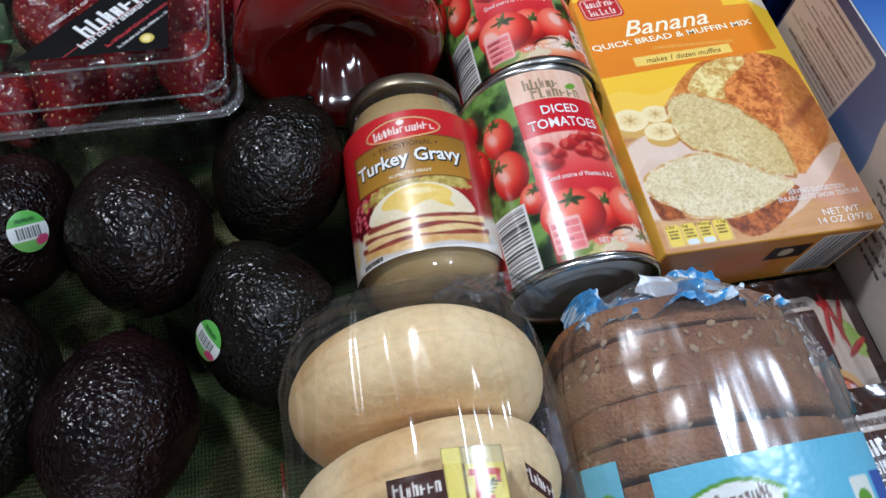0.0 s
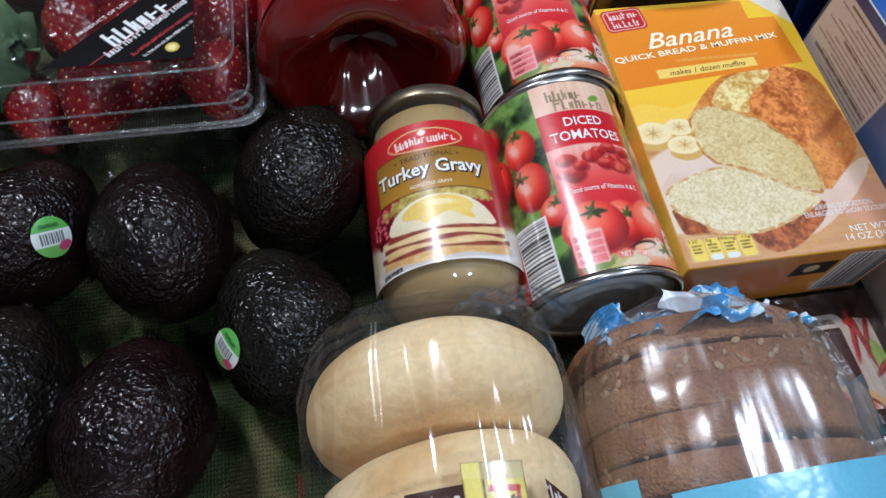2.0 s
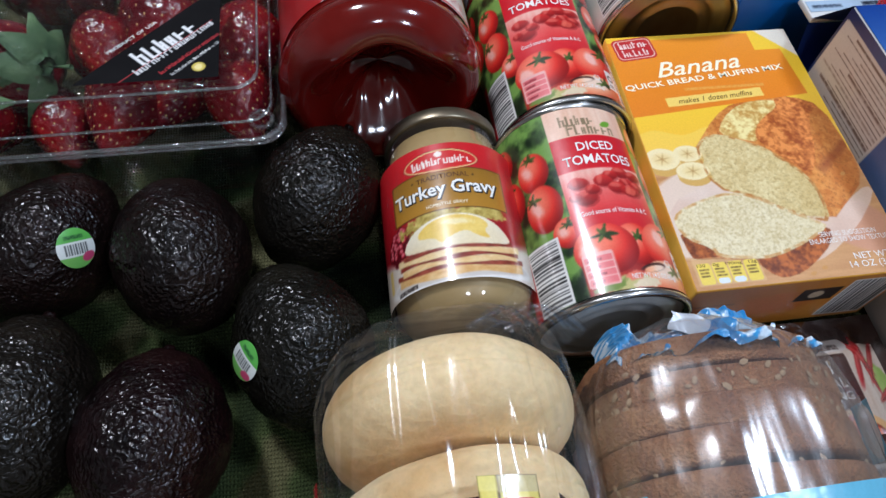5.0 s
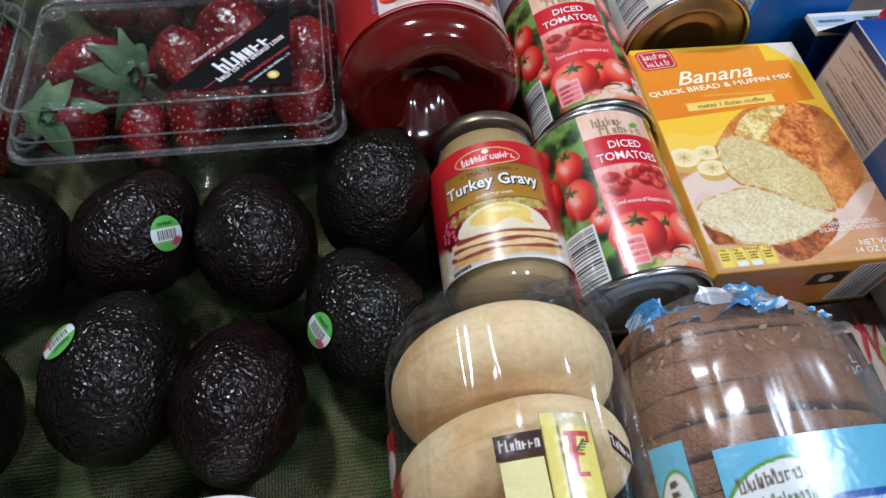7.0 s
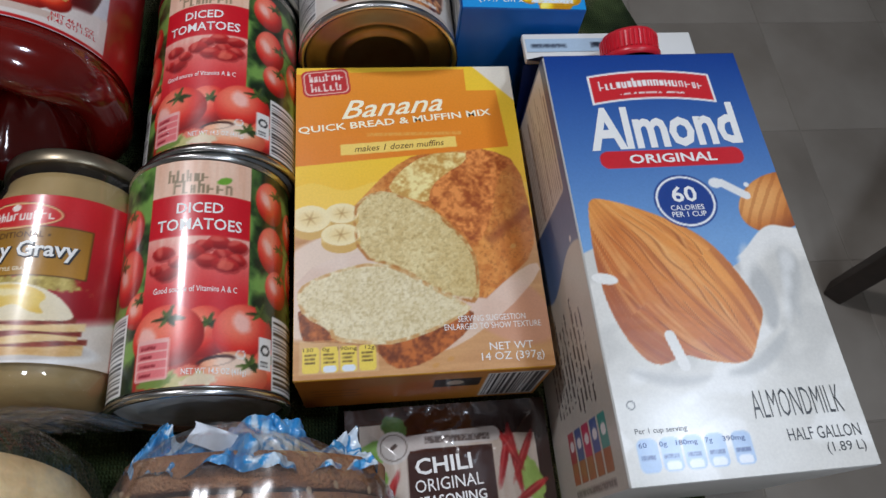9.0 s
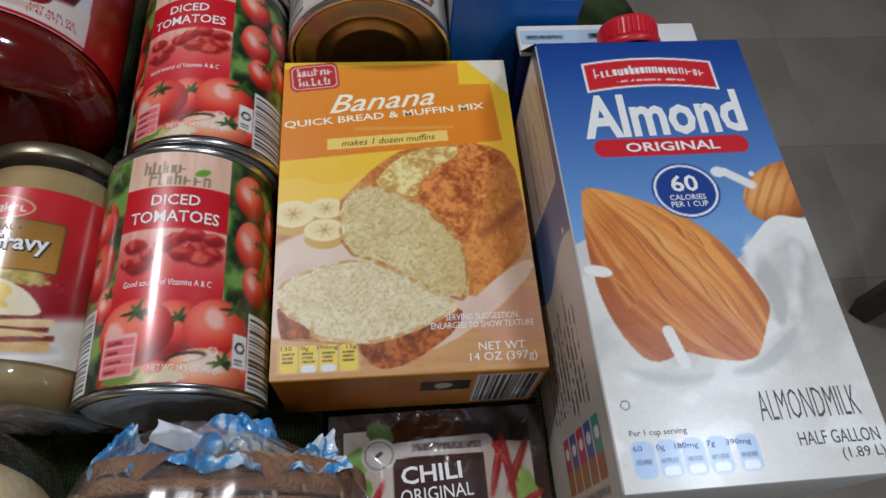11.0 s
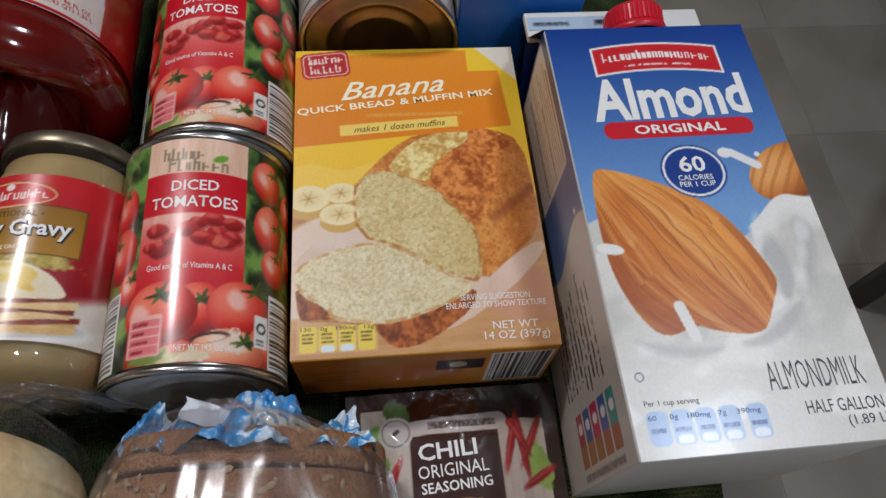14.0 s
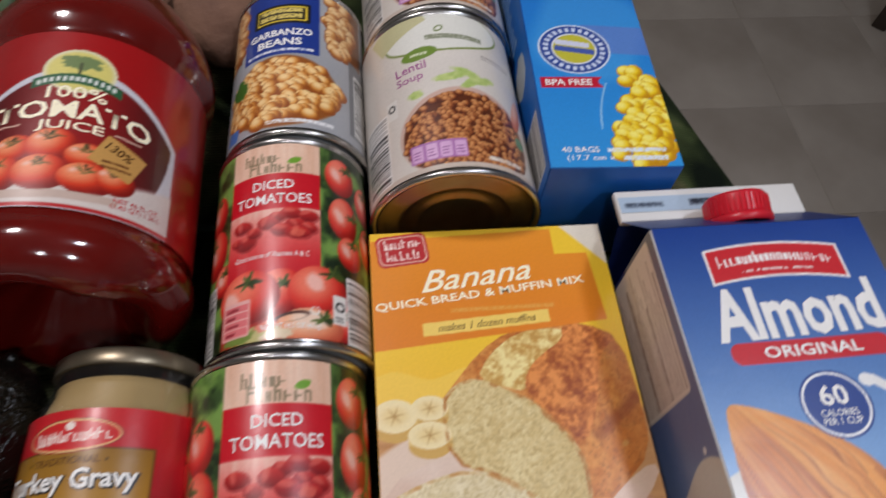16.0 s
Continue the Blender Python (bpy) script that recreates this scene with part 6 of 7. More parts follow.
# ---- English muffins in a bag ----
def muffin_mesh(seed):
    """Plump round muffin standing on edge: soft shoulders, a faint split line round its waist."""
    n = 96
    prof = [(0.0001, 0.0188), (0.012, 0.0194), (0.024, 0.0196), (0.033, 0.0192), (0.0395, 0.0178), (0.0445, 0.0152), (0.0480, 0.0116), (0.0502, 0.0072), (0.0512, 0.0030), (0.0513, 0.0010), (0.0500, 0.0),
            (0.0513, -0.0010), (0.0512, -0.0030), (0.0502, -0.0072), (0.0480, -0.0116), (0.0445, -0.0152), (0.0395, -0.0178), (0.033, -0.0192), (0.024, -0.0196), (0.012, -0.0194), (0.0001, -0.0188)]
    bm = lathe(prof, n, "y")
    for v in bm.verts:
        v.co *= 1 + 0.030 * noise.noise((v.co.x * 12 + seed, v.co.y * 12, v.co.z * 12)) + 0.008 * noise.noise((v.co.x * 45 + seed, v.co.y * 45, v.co.z * 45))
    me = bpy.data.meshes.new("muffin")
    for f in bm.faces:
        f.smooth = True
    bm.to_mesh(me)
    bm.free()
    me.materials.append(M["muffin"])
    return me


def bag_loft(sections, n=120, folds=0.002, seed=0.0, power=2.4, ridge=1.5):
    """Loose plastic round its contents: rows of (y, centre x, centre z, half width, half height)."""
    rings = []
    steps = 7
    rows = []
    for a, b in zip(sections, sections[1:]):
        rows += [tuple(p + (q - p) * k / steps for p, q in zip(a, b)) for k in range(steps)]
    rows.append(sections[-1])
    for y, cx, cz, hw, hh in rows:
        ring = []
        for i in range(n):
            t = 2 * math.pi * i / n
            c, s = math.cos(t), math.sin(t)
            k = (abs(c) ** power + abs(s) ** power) ** (-1 / power)
            w = 1 + folds / max(hw, 0.012) * (1.2 * noise.noise((t * 3.0 + seed, y * 14, seed)) + 0.8 * noise.noise((c * 5 + seed, s * 5, y * 30)) + 0.5 * noise.noise((c * 14, s * 14 + seed, y * 24)) + ridge * (1 - abs(noise.noise((c * 4.6 + seed, s * 4.6, y * 5)))) ** 7)
            ring.append((cx + hw * k * c * w, y + folds * 0.8 * noise.noise((c * 4, s * 4, seed + y * 9)), max(0.0004, cz + hh * k * s * w)))
        rings.append(ring)
    return loft(rings, False, False)


def muffin_bag():
    bag = thing("muffin_bag", "clear plastic bag of English muffins", "bread bag", pose(-0.080, -0.094, 0.0))
    ys = (-0.0265, -0.0675, -0.1080, -0.1485)
    for k, y in enumerate(ys):
        ob = attach("muffin", muffin_mesh(k * 2.7 + 1), bag, "pale floured English muffin" if k == 0 else "")
        ob.matrix_local = pose((0.001, -0.002, 0.001, 0.0)[k], y, 0.0550, (-12, -9, -8, -7)[k], 37 * k, 0)
    rows = [(0.0085, 0.026, 0.074, 0.004, 0.006), (0.0075, 0.018, 0.074, 0.016, 0.018), (0.0058, 0.004, 0.0725, 0.0290, 0.0290), (0.0020, 0.0, 0.0690, 0.0400, 0.0385), (-0.005, 0.0, 0.0630, 0.0480, 0.0475), (-0.018, 0.0, 0.0590, 0.0520, 0.0535),
            (-0.045, 0.0, 0.0575, 0.0532, 0.0565), (-0.080, 0.0, 0.0565, 0.0538, 0.0555), (-0.130, 0.0, 0.0560, 0.0535, 0.0550), (-0.190, 0.0, 0.0545, 0.0525, 0.0535), (-0.208, 0.0, 0.0500, 0.036, 0.036)]
    part("wrapper", bag_loft(rows, 260, 0.0014, 3.0, 2.12, 0.9), M["bag"], bag, "creased clear plastic wrapper")
    # gathered end of the bag
    tail = [(0.006, 0.022, 0.076, 0.009, 0.009), (0.009, 0.033, 0.078, 0.013, 0.008), (0.009, 0.043, 0.068, 0.011, 0.006), (0.007, 0.051, 0.054, 0.013, 0.006)]
    part("gathered_end", bag_loft(tail, 90, 0.0045, 9.0, 2.0), M["bag"], bag, "crumpled clear bag end")

    def top(u, v, h):
        a = u / 56.0
        return (0.0555 * np.sin(a), v / 1000, 0.0560 + (0.0578 + h / 1000) * np.cos(a))

    def brand(art):
        art.lay(np.ones_like(art.x), (232, 216, 112))
        inner = art.rect(-13.4, -60, 13.4, 61.2)
        art.lay(1 - inner, (66, 42, 28))
        art.lay(art.rect(-5.6, -66, -4.8, 62), (66, 42, 28))
        art.lay(art.rect(-14, 50, -5.6, 62, 0, 0), (236, 222, 130))
        art.lay(art.rect(-5, 48.5, 14, 62) * 0.85, (212, 196, 150))
        art.lay(art.rect(-1.6, 4, 3.0, 44, -3), (192, 52, 34))
        art.lay(art.rect(-3.4, 39, 11, 44, -3), (192, 52, 34))
        art.lay(art.rect(9, 33, 11, 43, -3), (192, 52, 34))
        art.lay(art.rect(-4.0, 2, 7.5, 6.0, -3), (192, 52, 34))
        art.lay(art.rect(1.5, 21, 6.5, 24, -3) * 0.9, (192, 52, 34))
        for k in range(4):
            art.lay(art.ell(3.2 + 1.2 * k, 27 + 2.6 * k, 2.2, 0.8, 60), (90, 84, 40))
            art.lay(art.ell(4.6 + 1.2 * k, 26 + 2.6 * k, 2.2, 0.8, 0), (90, 84, 40))

    def plate(art):
        art.lay(np.ones_like(art.x), (62, 32, 26))
        art.lay(art.rect(-10, -3.2, 10, 3.2, 0, 1), (62, 32, 26))
        art.strokes(-9, 8.5, 0, 4.6, (232, 226, 218), 5)

    def side_red(art):
        art.lay(np.ones_like(art.x), (176, 30, 44))
        art.lay(art.ell(0, 5, 9, 7, 20, 1.0, 0.6), (222, 214, 210))
        art.bars(-9, -14, 9, -6, 3, (230, 220, 216), 0.4, 3)

    sheet("brand_panel", -14, -66, 14, 62, 0.7, brand, lambda u, v, h: top(u * 0.72 + 9 + v * 0.012, v / 2.6 - 83 - u * 0.05, h), M["blue_film"], bag, "yellow printed brand panel with red stroke")
    sheet("pale_panel", -8, -14, 8, 14, 0.8, lambda a: a.lay(np.ones_like(a.x), (236, 226, 160)), lambda u, v, h: top(u - 9.5, v - 88, h), M["blue_film"], bag, "pale yellow printed panel")
    sheet("brand_plate", -11, -5, 11, 5, 0.5, plate, lambda u, v, h: top(u * 0.82 - 9.5, v * 0.9 - 69, h), M["blue_film"], bag, "dark brown printed plate")
    sheet("brand_plate", -8, -4, 8, 4, 0.5, plate, lambda u, v, h: top(u * 0.6 + 32, v * 0.9 - 73 - u * 0.45, h), M["blue_film"], bag, "dark brown printed plate")
    sheet("side_print", -10, -20, 10, 20, 0.8, side_red, lambda u, v, h: top(u - 80, v - 66, h), M["blue_film"], bag, "red and white printed patch")
    return bag


muffin_bag()


# ---- sliced wholegrain bread in a bag ----
def loaf_outline(hw, top, n=44):
    """Domed slice outline: flat foot, upright sides, rounded crown."""
    pts = []
    for i in range(n):
        t = 2 * math.pi * i / n
        c, s = math.cos(t), math.sin(t)
        p = 2.5 if s > 0 else 6.0
        k = (abs(c) ** p + abs(s) ** p) ** (-1 / p)
        pts.append((hw * k * c, top * 0.47 + k * s * (top * 0.53 if s > 0 else top * 0.47)))
    return pts


def slice_mesh(seed):
    ring = loaf_outline(0.0540, 0.0900)
    rings = []
    for y, inset in ((-0.0064, 0.004), (-0.0063, 0.0008), (-0.0055, 0.0), (0.0055, 0.0), (0.0063, 0.0008), (0.0064, 0.004)):
        row = []
        for x, z in ring:
            k = 1 - inset / 0.05 + 0.012 * noise.noise((x * 50 + seed, z * 50, y * 60))
            row.append((x * k, y + 0.0008 * noise.noise((x * 30, z * 30, seed)), 0.042 + (z - 0.042) * k))
        rings.append(row)
    bm = loft(rings, True, True)
    me = bpy.data.meshes.new("slice")
    bmesh.ops.recalc_face_normals(bm, faces=bm.faces)
    for f in bm.faces:
        f.smooth = len(f.verts) == 4
    bm.to_mesh(me)
    bm.free()
    me.materials.append(M["crust"])
    return me


def grain_mesh(seed, count, near):
    """Loose oat flakes and seeds stuck along the crown of the loaf."""
    rng = random.Random(seed)
    verts, faces = [], []
    for _ in range(count):
        t, y = rng.uniform(0.35, math.pi - 0.35), rng.uniform(*near)
        c, s = math.cos(t), math.sin(t)
        k = (abs(c) ** 2.5 + abs(s) ** 2.5) ** (-1 / 2.5)
        p = Vector((0.054 * k * c, y, 0.0423 + 0.0477 * k * s))
        nrm = Vector((c, 0, s)).normalized()
        a = rng.uniform(0, 3.14)
        u = Vector((0, math.cos(a), 0)) + nrm.cross(Vector((0, 1, 0))) * math.sin(a)
        w = nrm.cross(u)
        r = rng.uniform(0.0010, 0.0022)
        b = len(verts)
        verts += [tuple(p + nrm * 0.0009), *(tuple(p + u * r * math.cos(q * 1.047) + w * r * 0.6 * math.sin(q * 1.047)) for q in range(6))]
        faces += [(b, b + 1 + q, b + 1 + (q + 1) % 6) for q in range(6)]
    return mesh_of("grains", verts, faces, M["grain"])


M["grain"] = surface("oat_flake", (0.34, 0.22, 0.12), (0.46, 0.32, 0.19), 300, 0.7)


def bread_bag():
    bag = thing("bread_bag", "sliced brown bread in a clear bag with blue label", "bread bag", pose(0.0340, -0.105, 0.0, 0, 0, -3.0))
    meshes = [slice_mesh(s) for s in (1.0, 3.3, 6.1)]
    for k in range(14):
        ob = attach("slice", meshes[k % 3], bag, "brown wholegrain bread slice" if k == 0 else "")
        sc = (0.94, 0.975, 0.99)[k] if k < 3 else 1.0
        ob.matrix_local = pose(0.0012 * math.sin(k * 2.1), -0.011 - 0.0131 * k, 0.002, -3 + 1.2 * math.sin(k * 1.7), 0, 1.5 * math.sin(k * 2.9)) @ Matrix.Diagonal((sc, 1, sc, 1))
    tagged(attach("grains", grain_mesh(4, 520, (-0.19, -0.012)), bag, "oat flakes on the crust"), kind="stuff")
    rows = [(0.012, -0.008, 0.066, 0.012, 0.010), (0.006, -0.006, 0.060, 0.030, 0.024), (-0.002, -0.002, 0.050, 0.046, 0.040), (-0.012, 0.0, 0.0475, 0.0535, 0.0465), (-0.030, 0.0, 0.0480, 0.0575, 0.0490), (-0.080, 0.0, 0.0485, 0.0590, 0.0500),
            (-0.130, 0.0, 0.0485, 0.0590, 0.0500), (-0.185, 0.0, 0.0480, 0.0580, 0.0490), (-0.205, 0.0, 0.0450, 0.040, 0.036)]
    part("wrapper", bag_loft(rows, 280, 0.0011, 14.0, 2.3, 0.3), M["loose_bag"], bag, "creased clear plastic wrapper")

    def over(u, v, h):
        t = math.pi / 2 - u / 58.0
        c, s = np.cos(t), np.sin(t)
        k = (np.abs(c) ** 2.5 + np.abs(s) ** 2.5) ** (-1 / 2.5)
        return ((0.0605 + h / 1000) * k * c, v / 1000, 0.0485 + (0.0512 + h / 1000) * k * s)

    def brand(art):
        art.lay(np.ones_like(art.x), art.blend(fbm(art.x, art.y, 30, 2, 2), (104, 178, 208), (120, 192, 220)))
        lx, ly = 9, -18
        art.lay(art.rect(lx - 14, ly - 12, lx + 60, ly - 5), (46, 84, 160))
        art.bars(lx + 18, ly - 10.6, lx + 46, ly - 7, 1, (190, 210, 236), 0.8, 2, 0.05)
        for gx, gy, c in ((0.0, 0.0, (96, 150, 54)), (0.0, 0.2, (226, 230, 228))):
            s = 1.0 if c[0] == 96 else 0.93
            leaf = np.minimum(art.ell(lx + 3, ly - 8, 24 * s, 19 * s, 8), art.ell(lx - 4, ly + 6, 26 * s, 19 * s, 8))
            art.lay(leaf, c)
        art.strokes(lx - 14, lx + 14, ly + 3.5, 5.4, (98, 74, 62), 3, 6)
        art.strokes(lx - 17, lx + 14, ly - 5.0, 5.4, (92, 112, 70), 8, 6)
        art.lay(art.rect(lx + 44, ly - 12, lx + 52, ly + 4, 0, 0.5), (216, 222, 214))
        art.lay(art.ell(lx + 48, ly - 4, 3, 4), (96, 150, 54))
        art.lay(art.rect(lx + 54, ly - 12, lx + 66, ly + 5, 0, 0.5), (52, 86, 166))

    def small(art):
        art.lay(np.ones_like(art.x), (112, 186, 214))
        leaf = np.minimum(art.ell(-1, -4, 9, 20, -12), art.ell(1, 4, 9, 20, -12))
        art.lay(leaf, (96, 150, 54))
        art.lay(np.minimum(art.ell(-1, -4, 8.2, 18.6, -12), art.ell(1, 4, 8.2, 18.6, -12)), (224, 228, 226))
        for k in range(6):
            art.lay(art.rect(-1.5, -11 + 4 * k, 2.5, -8.6 + 4 * k, 10, 0.5), (96, 84, 66))

    def badge(art):
        art.lay(np.ones_like(art.x), (112, 186, 214))
        art.lay(art.ell(0, 0, 8, 11), (226, 226, 222))

    sheet("brand_label", -10, -72, 70, 0, 0.7, brand, lambda u, v, h: over(u - 29, v - 66 + 0.06 * u, h), M["blue_film"], bag, "light blue printed label with leaf mark")
    sheet("side_label", -9, -26, 9, 26, 0.7, small, lambda u, v, h: over(u - 58, v - 86, h), M["blue_film"], bag, "small blue label with leaf mark")
    sheet("side_badge", -9, -12, 9, 12, 0.8, badge, lambda u, v, h: over(u + 74, v - 40, h), M["blue_film"], bag, "blue and white printed badge")

    def ruffle(art):
        n = fbm(art.x, art.y, 9, 2, 5)
        art.lay(np.ones_like(art.x), art.blend(n, (196, 216, 232), (222, 233, 242)))
        swirl = np.sin(34 * fbm(art.x, art.y, 13, 2, 8) + art.x / 9)
        art.lay(np.clip((swirl - 0.25) * 4, 0, 1), (62, 146, 204))
        art.lay(np.clip((fbm(art.x, art.y, 16, 2, 21) - 0.56) * 14, 0, 1) * 0.8, (50, 128, 192))

    def cuff(u, v, h):
        # crumpled printed end of the bag, folded over the shoulder of the loaf
        a, t = u / 50.0, v / 24.0
        w = 0.0014 * np.sin(6.3 * a + 2 * t) + 0.0011 * np.sin(15 * a + 1.3 + 3 * t) + 0.0085 * (fbm(u + 60, v, 7, 3, 3) - 0.5)
        edge = 0.004 * np.sin(5 * a + 0.6) + 0.006 * (fbm(u + 9, 0 * v, 8, 2, 12) - 0.5)
        return (-0.003 * (1 - t) + (0.043 + 0.009 * t) * np.sin(a) + 0.6 * w, 0.010 - 0.017 * t + edge * (1 - t) + 0.8 * w, (0.037 + 0.0085 * t) + (0.036 + 0.010 * t) * np.cos(a) + 1.3 * w)
    sheet("printed_end", -58, 0, 58, 24, 0.6, ruffle, cuff, M["blue_film"], bag, "crumpled blue and white printed bag end")

    def tag(u, v, h):
        return (-0.010 + u / 1000 + 0.0015 * np.sin(v / 2.0), 0.004 + v / 1000 * 0.8 - u / 1000 * 0.35, 0.0815 + 0.0008 * np.sin(u / 2.1 + v / 3) + v / 1000 * 0.3 - np.abs(u + 2) / 1000 * 0.15)
    sheet("closure", -10, -4, 10, 5, 0.8, lambda a: a.lay(np.ones_like(a.x), (222, 228, 236)), tag, M["blue_film"], bag, "white flat bag closure")
    return bag


bread_bag()


# ---- chilli seasoning packets ----
def chili_art(art):
    """Origin at the middle of the packet's upper edge, y downwards negative."""
    x, y = art.x, art.y
    art.lay(np.ones_like(x), (44, 20, 16))
    wood = fbm(x * 1.0, y * 0.12, 3, 3, 4)
    art.lay(art.rect(-43, -140, 43, -8), art.blend(wood, (186, 168, 152), (214, 202, 190)))
    art.lay(art.rect(-24, -140, 43, -2, 0) * (y > -17), (44, 20, 16))
    for cx, cy, rx, ry, t, c in ((-36, -22, 7, 6, 20, (110, 150, 66)), (-26, -10, 7, 5, -30, (52, 84, 36)), (-36, -34, 6, 5, 0, (96, 136, 50)), (38, -38, 6, 12, 20, (128, 156, 66))):
        art.lay(art.ell(cx, cy, rx, ry, t, 0.8, 0.4), art.blend(fbm(x, y, 4, 2, 3), c, tuple(v + 40 for v in c)))
    for x0, y0, ln, t in ((-30, -42, 22, 66), (-37, -54, 24, 104), (26, -27, 30, 74), (31, -29, 32, 96), (36, -27, 26, 62), (29, -24, 22, 120), (38, -44, 20, 30)):
        art.lay(art.ell(x0, y0, ln / 2, 1.9, t, 0.8, 0.25), art.blend(fbm(x, y, 5, 2, 7), (124, 16, 22), (190, 46, 46)))
        art.lay(art.ell(x0 - 0.5, y0 + 0.3, ln / 3, 0.5, t, 0.8) * 0.5, (226, 120, 112))
    art.lay(art.rect(-21, -140, 20, -22), (58, 26, 20))
    art.lay(art.ell(2, -66, 26, 15), (206, 164, 110))
    art.lay(art.ell(2, -67, 23, 12.5), (120, 36, 20))
    beans(art, 2, -68, 22, 12, 3.2, (110, 30, 18), (178, 66, 40), (220, 130, 90), 4, 60)
    art.lay(art.rect(-26, -21.5, 25, -14, 3, 3.5), (196, 188, 182))
    art.bars(-12, -19.6, 20, -15.8, 1, (96, 84, 80), 0.9, 3, 0.03)
    art.lay(art.ell(-27, -20, 8, 8), (196, 190, 184))
    art.lay(art.ell(-27, -20, 6.6, 6.6) - art.ell(-27, -20, 6.0, 6.0), (120, 110, 104))
    art.lay(art.rect(-29, -21, -25, -19, 40, 1), (80, 72, 70))


def chili_packet(m, length):
    pk = thing("seasoning_packet", "glossy dark brown chili seasoning sachet lying flat", "packet", m, "seasoning sachets")
    w = 50.0

    def bulge(u, v):
        e = np.minimum(np.minimum(w - np.abs(u), -v), v + length)
        puff = smooth01(np.clip((e - 5) / 22, 0, 1))
        rip = 0.5 * np.sin(u / 3.1 + 1.5 * np.sin(v / 9)) * np.exp(-np.maximum(0, e) / 14) + 0.7 * np.sin((u * 0.6 + v) / 7.0) * puff * 0.5
        # a raised crinkled fold across the sealed end
        q = u + 0.8 * v
        fold = np.exp(-((v + 10) / 12) ** 2) * np.where(q < -14, np.exp(-((q + 14) / 12) ** 2), np.exp(-((q + 14) / 20) ** 2))
        crease = fold * (3.0 + 7.5 * (fbm(u + 80, v + 200, 11, 2, 17) - 0.5) + 2.2 * (fbm(u + 80, v + 200, 3.4, 2, 23) - 0.5))
        return (1.0 + 7.5 * puff + rip + np.maximum(crease, 0)) / 1000

    def upper(u, v, h):
        return u / 1000, v / 1000, 0.003 + bulge(u, v) + h / 1000
    face = sheet("front", -w, -length, w, 0, 0.6, chili_art, upper, M["foil"], pk)
    sheet("back", -w, -length, w, 0, 4.0, lambda a: a.lay(np.ones_like(a.x), (44, 20, 16)), lambda u, v, h: (u / 1000, v / 1000, 0.0032 + 0 * u), M["foil"], pk)
    lettering("CHILI", -4, -29.5, 27, 7.5, M["white"], upper, face, 0.02, 0, 3)
    lettering("ORIGINAL", -2, -38.0, 32, 5.6, M["white"], upper, face, 0.0, 0, 3)
    lettering("SEASONING", -1, -45.0, 32, 4.6, M["white"], upper, face, 0.015, 0, 3)
    return pk


chili_packet(pose(0.1165, -0.0765, -0.001, 0, 0, 0.0), 128)
chili_packet(pose(0.1260, -0.1420, 0.0085, -1.5, 0, 0.0), 128)


# ---- box of food storage bags ----
def storage_art(art):
    x, y = art.x, art.y
    art.lay(np.ones_like(x), art.blend(y / 160, (44, 150, 222), (20, 112, 200)))
    art.lay(np.clip((art.rect(6, 60, 64, 130, -20, 20, 8)), 0, 1) * 0.25, (120, 200, 244))
    art.lay(art.rect(30, 78, 70, 100, -4, 2, 1.0) * 0.6, (110, 120, 190))
    beans(art, 55, 34, 12, 34, 4.6, (196, 140, 10), (244, 206, 30), (254, 240, 120), 3, 90)
    beans(art, 46, 14, 14, 13, 4.6, (196, 140, 10), (244, 206, 30), (254, 240, 120), 5, 40)
    art.lay(np.clip((np.abs(x - 30 - 0.006 * (y - 20) ** 2) < 0.5), 0, 1) * (y > 24) * (y < 56) * 0.6, (200, 226, 246))
    art.lay(art.rect(3, 53, 36, 60.5), (196, 26, 50))
    art.lay(art.poly([(37, 52.5), (33, 57), (37, 61)]), (40, 146, 222))
    art.lay(art.ell(25, 82, 20, 19), (216, 226, 240))
    art.lay(art.ell(25, 82, 19, 18), (42, 72, 150))
    art.lay(art.ell(25, 82, 12.6, 12), (222, 226, 232))
    art.lay(art.ell(25, 82, 11.6, 11), (196, 190, 60))
    art.lay(art.rect(14, 79, 36, 83, -10, 1), (70, 92, 168))
    art.lay(art.rect(15, 84, 34, 88, -10, 1), (210, 214, 232))
    for k in range(26):
        a = 2 * math.pi * k / 26
        art.lay(art.rect(25 + 15.8 * math.cos(a) - 1.1, 82 + 15 * math.sin(a) - 1.5, 25 + 15.8 * math.cos(a) + 1.1, 82 + 15 * math.sin(a) + 1.5, math.degrees(a) - 90, 0.3), (206, 216, 236))
    art.bars(30, 9.6, 60, 12.4, 1, (226, 236, 246), 0.95, 4, 0.02)
    art.bars(37, 4.4, 60, 7.2, 1, (226, 236, 246), 0.95, 6, 0.02)


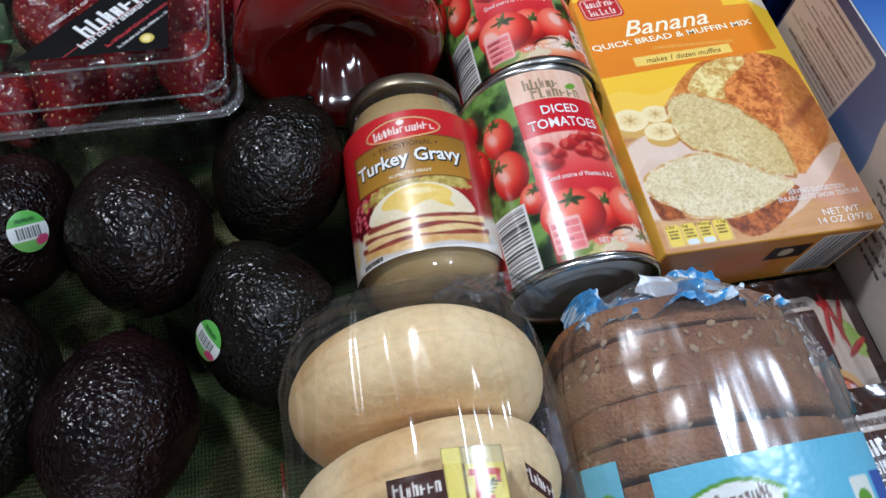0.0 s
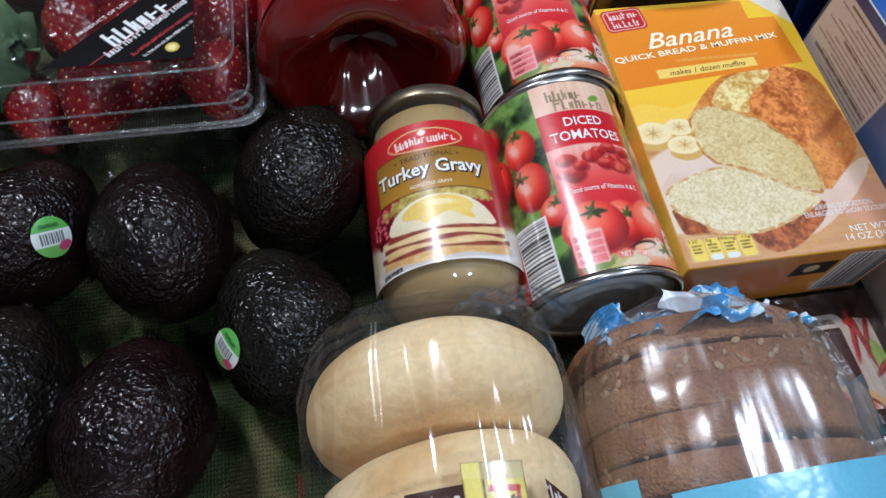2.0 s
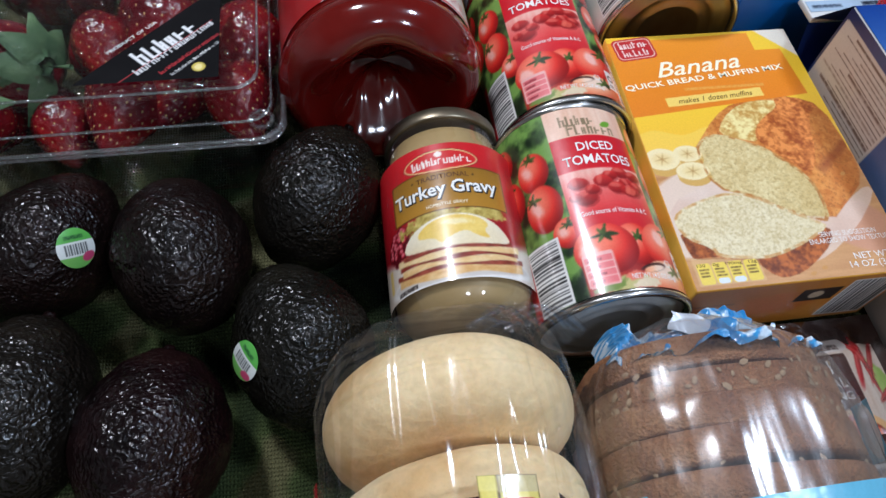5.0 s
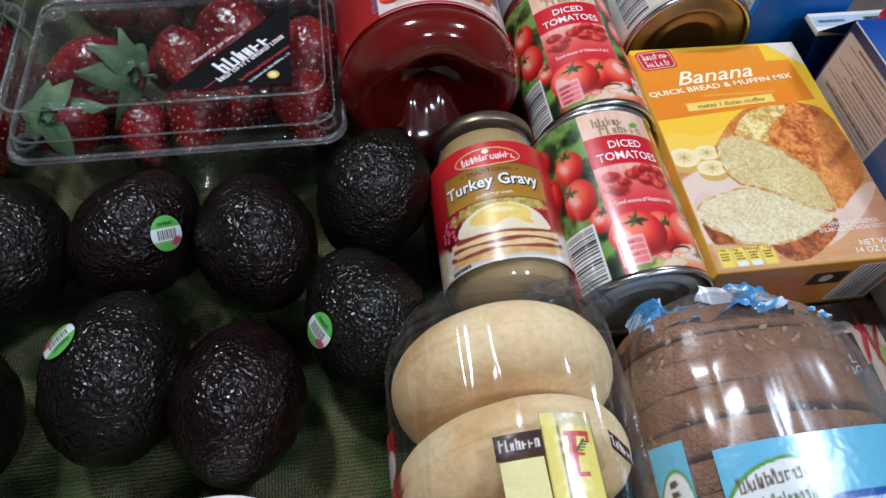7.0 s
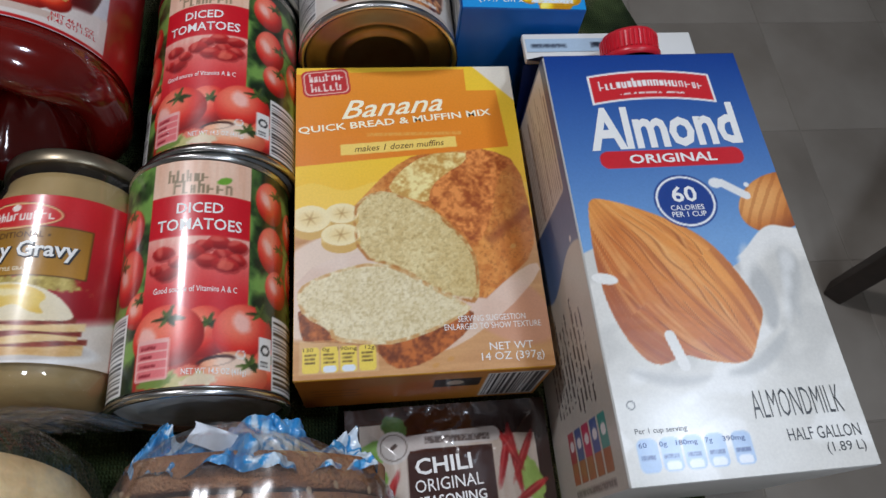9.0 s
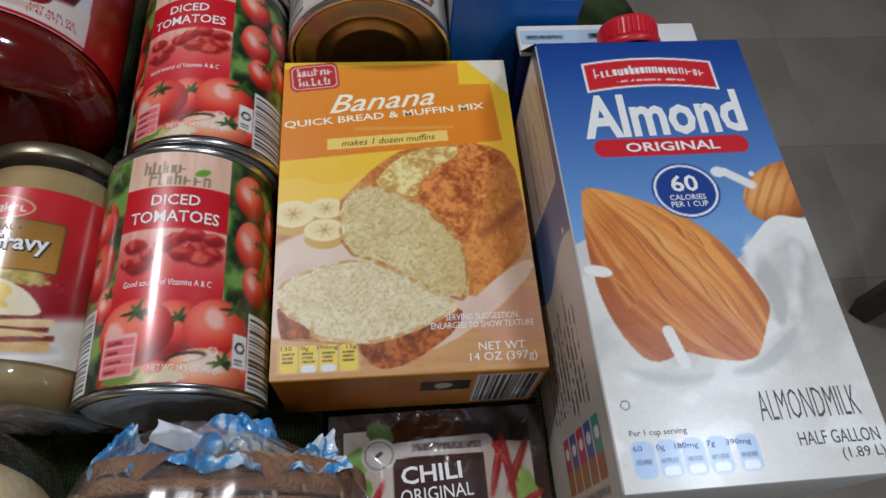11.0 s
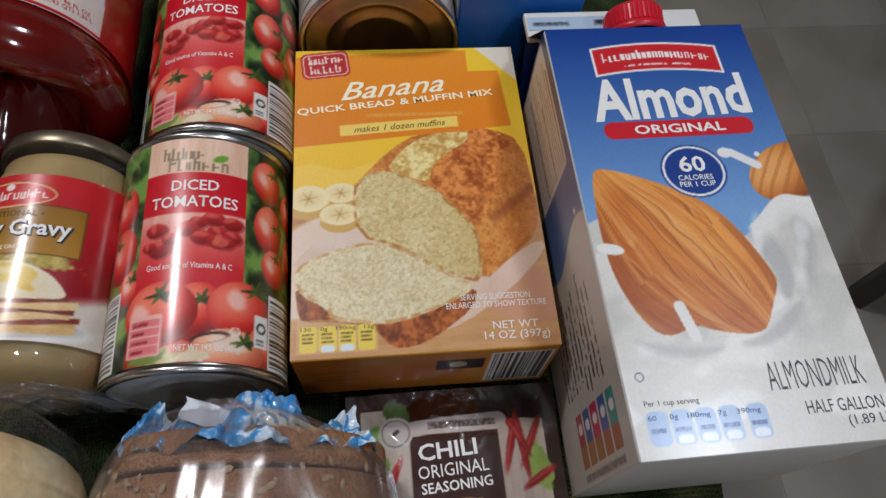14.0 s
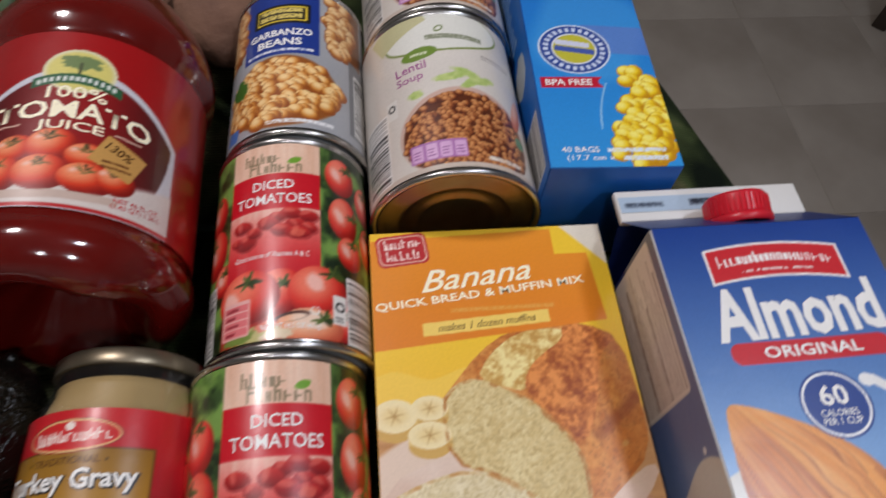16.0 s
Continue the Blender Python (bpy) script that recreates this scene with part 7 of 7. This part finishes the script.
def storage_bag_box(m):
    w, ln, hgt = 0.0665, 0.200, 0.080
    box = thing("storage_bag_box", "bright blue box of food storage bags lying flat", "box", m)
    blue = surface("blue_board", lin(20, 92, 176), lin(26, 104, 190), 40, 0.38)
    part("body", box_bm(0, 0, 0, w, ln, hgt, 0.0008), blue, box)
    face = sheet("front_panel", 0.3, 0.3, w * 1000 - 0.3, ln * 1000 - 0.3, 0.55, storage_art, flat_top(hgt + 0.0003), M["board"], box)

    def flank(art):
        art.lay(np.ones_like(art.x), (26, 110, 196))
        art.barcode(20, 6, 74, 44, "x", 4)
        art.lay(art.ell(56, 84, 14, 12, 30, 1, 0.5), (198, 204, 206))
        art.bars(10, 110, 70, 180, 12, (180, 210, 236), 0.4, 5)
    sheet("side_panel", 0.4, 0.4, hgt * 1000 - 0.4, ln * 1000 - 0.4, 0.9, flank, lambda u, v, h: (-0.0003 - h / 1000, v / 1000, u / 1000), M["board"], box)
    where = flat_top(hgt + 0.0003)
    lettering("BPA FREE", 18, 56.8, 25, 4.4, M["white"], where, face, 0.02)
    lettering("40 BAGS", 16.5, 11.2, 19, 3.6, M["white"], where, face, 0.006)
    lettering("(17.7 cm x", 21, 5.6, 24, 4.2, M["white"], where, face, 0.006)
    return box


storage_bag_box(pose(0.1365, 0.1115, 0.0, 0, 0, -2.2))


# ---- odds and ends round the groceries ----
def potato(x, y, z, size, turn):
    bm = bmesh.new()
    bmesh.ops.create_icosphere(bm, subdivisions=4, radius=1.0)
    for v in bm.verts:
        k = 1 + 0.10 * noise.noise(v.co * 1.4) + 0.03 * noise.noise(v.co * 4)
        v.co = Vector((v.co.x * 0.034 * k, v.co.y * 0.045 * k, v.co.z * 0.030 * k)) * size
    bmesh.ops.recalc_face_normals(bm, faces=bm.faces)
    me = bpy.data.meshes.new("potato")
    for f in bm.faces:
        f.smooth = True
    bm.to_mesh(me)
    bm.free()
    me.materials.append(M["potato"])
    ob = new("potato", me)
    ob.matrix_basis = pose(x, y, z, 0, 0, turn)
    return tagged(ob, "round brown potato lying behind the juice bottle", "potato")


potato(-0.0400, 0.2900, 0.0290, 1.0, 20)


def white_tub(x, y):
    tub = thing("plastic_tub", "white plastic tub standing beside the avocados", "tub", pose(x, y, 0.0))
    part("cup", lathe([(0.0001, 0.001), (0.040, 0.0), (0.043, 0.004), (0.0475, 0.036), (0.0485, 0.037)], 56, "z"), M["white"], tub)
    part("lid", lathe([(0.0490, 0.033), (0.0500, 0.034), (0.0500, 0.040), (0.0485, 0.0412), (0.044, 0.0405), (0.0001, 0.0402)], 56, "z"), M["white"], tub)


white_tub(-0.2120, -0.1995)


# ---- floor tiles, one by one near the table and joined beyond ----
TILE = 0.30
tile_bm = box_bm(-TILE / 2 + 0.0015, -TILE / 2 + 0.0015, -0.006, TILE / 2 - 0.0015, TILE / 2 - 0.0015, 0.0, 0.0008, 1)
tile_me = bpy.data.meshes.new("tile")
tile_bm.to_mesh(tile_me)
tile_bm.free()
tile_me.materials.append(M["floor"])
for i in range(18):
    for j in range(18):
        if -2.55 + i * TILE < 2.7 and -2.25 + j * TILE < 3.1:
            t = attach("tile", tile_me, floor_ob)
            t.location = (-2.45 + i * TILE, -2.25 + j * TILE, FLOOR)


def dining_chair(m):
    chair = thing("dining_chair", "dark wooden chair standing on the tiles", "chair", m)
    part("seat", box_bm(-0.20, -0.20, 0.43, 0.20, 0.20, 0.455, 0.008), M["dark_wood"], chair)
    for sx in (-1, 1):
        for sy in (-1, 1):
            part("leg", box_bm(sx * 0.17 - 0.018, sy * 0.17 - 0.018, 0.0, sx * 0.17 + 0.018, sy * 0.17 + 0.018, 0.43, 0.004), M["dark_wood"], chair)
    for sy in (-1, 1):
        part("back_post", box_bm(0.155, sy * 0.17 - 0.018, 0.455, 0.19, sy * 0.17 + 0.018, 0.95, 0.004), M["dark_wood"], chair)
    for z in (0.62, 0.80, 0.90):
        part("back_rail", box_bm(0.162, -0.152, z, 0.184, 0.152, z + 0.05, 0.004), M["dark_wood"], chair)


dining_chair(pose(1.185, 0.235, FLOOR, 0, 0, 45))
dining_chair(pose(1.60, 1.16, FLOOR, 0, 0, 45))
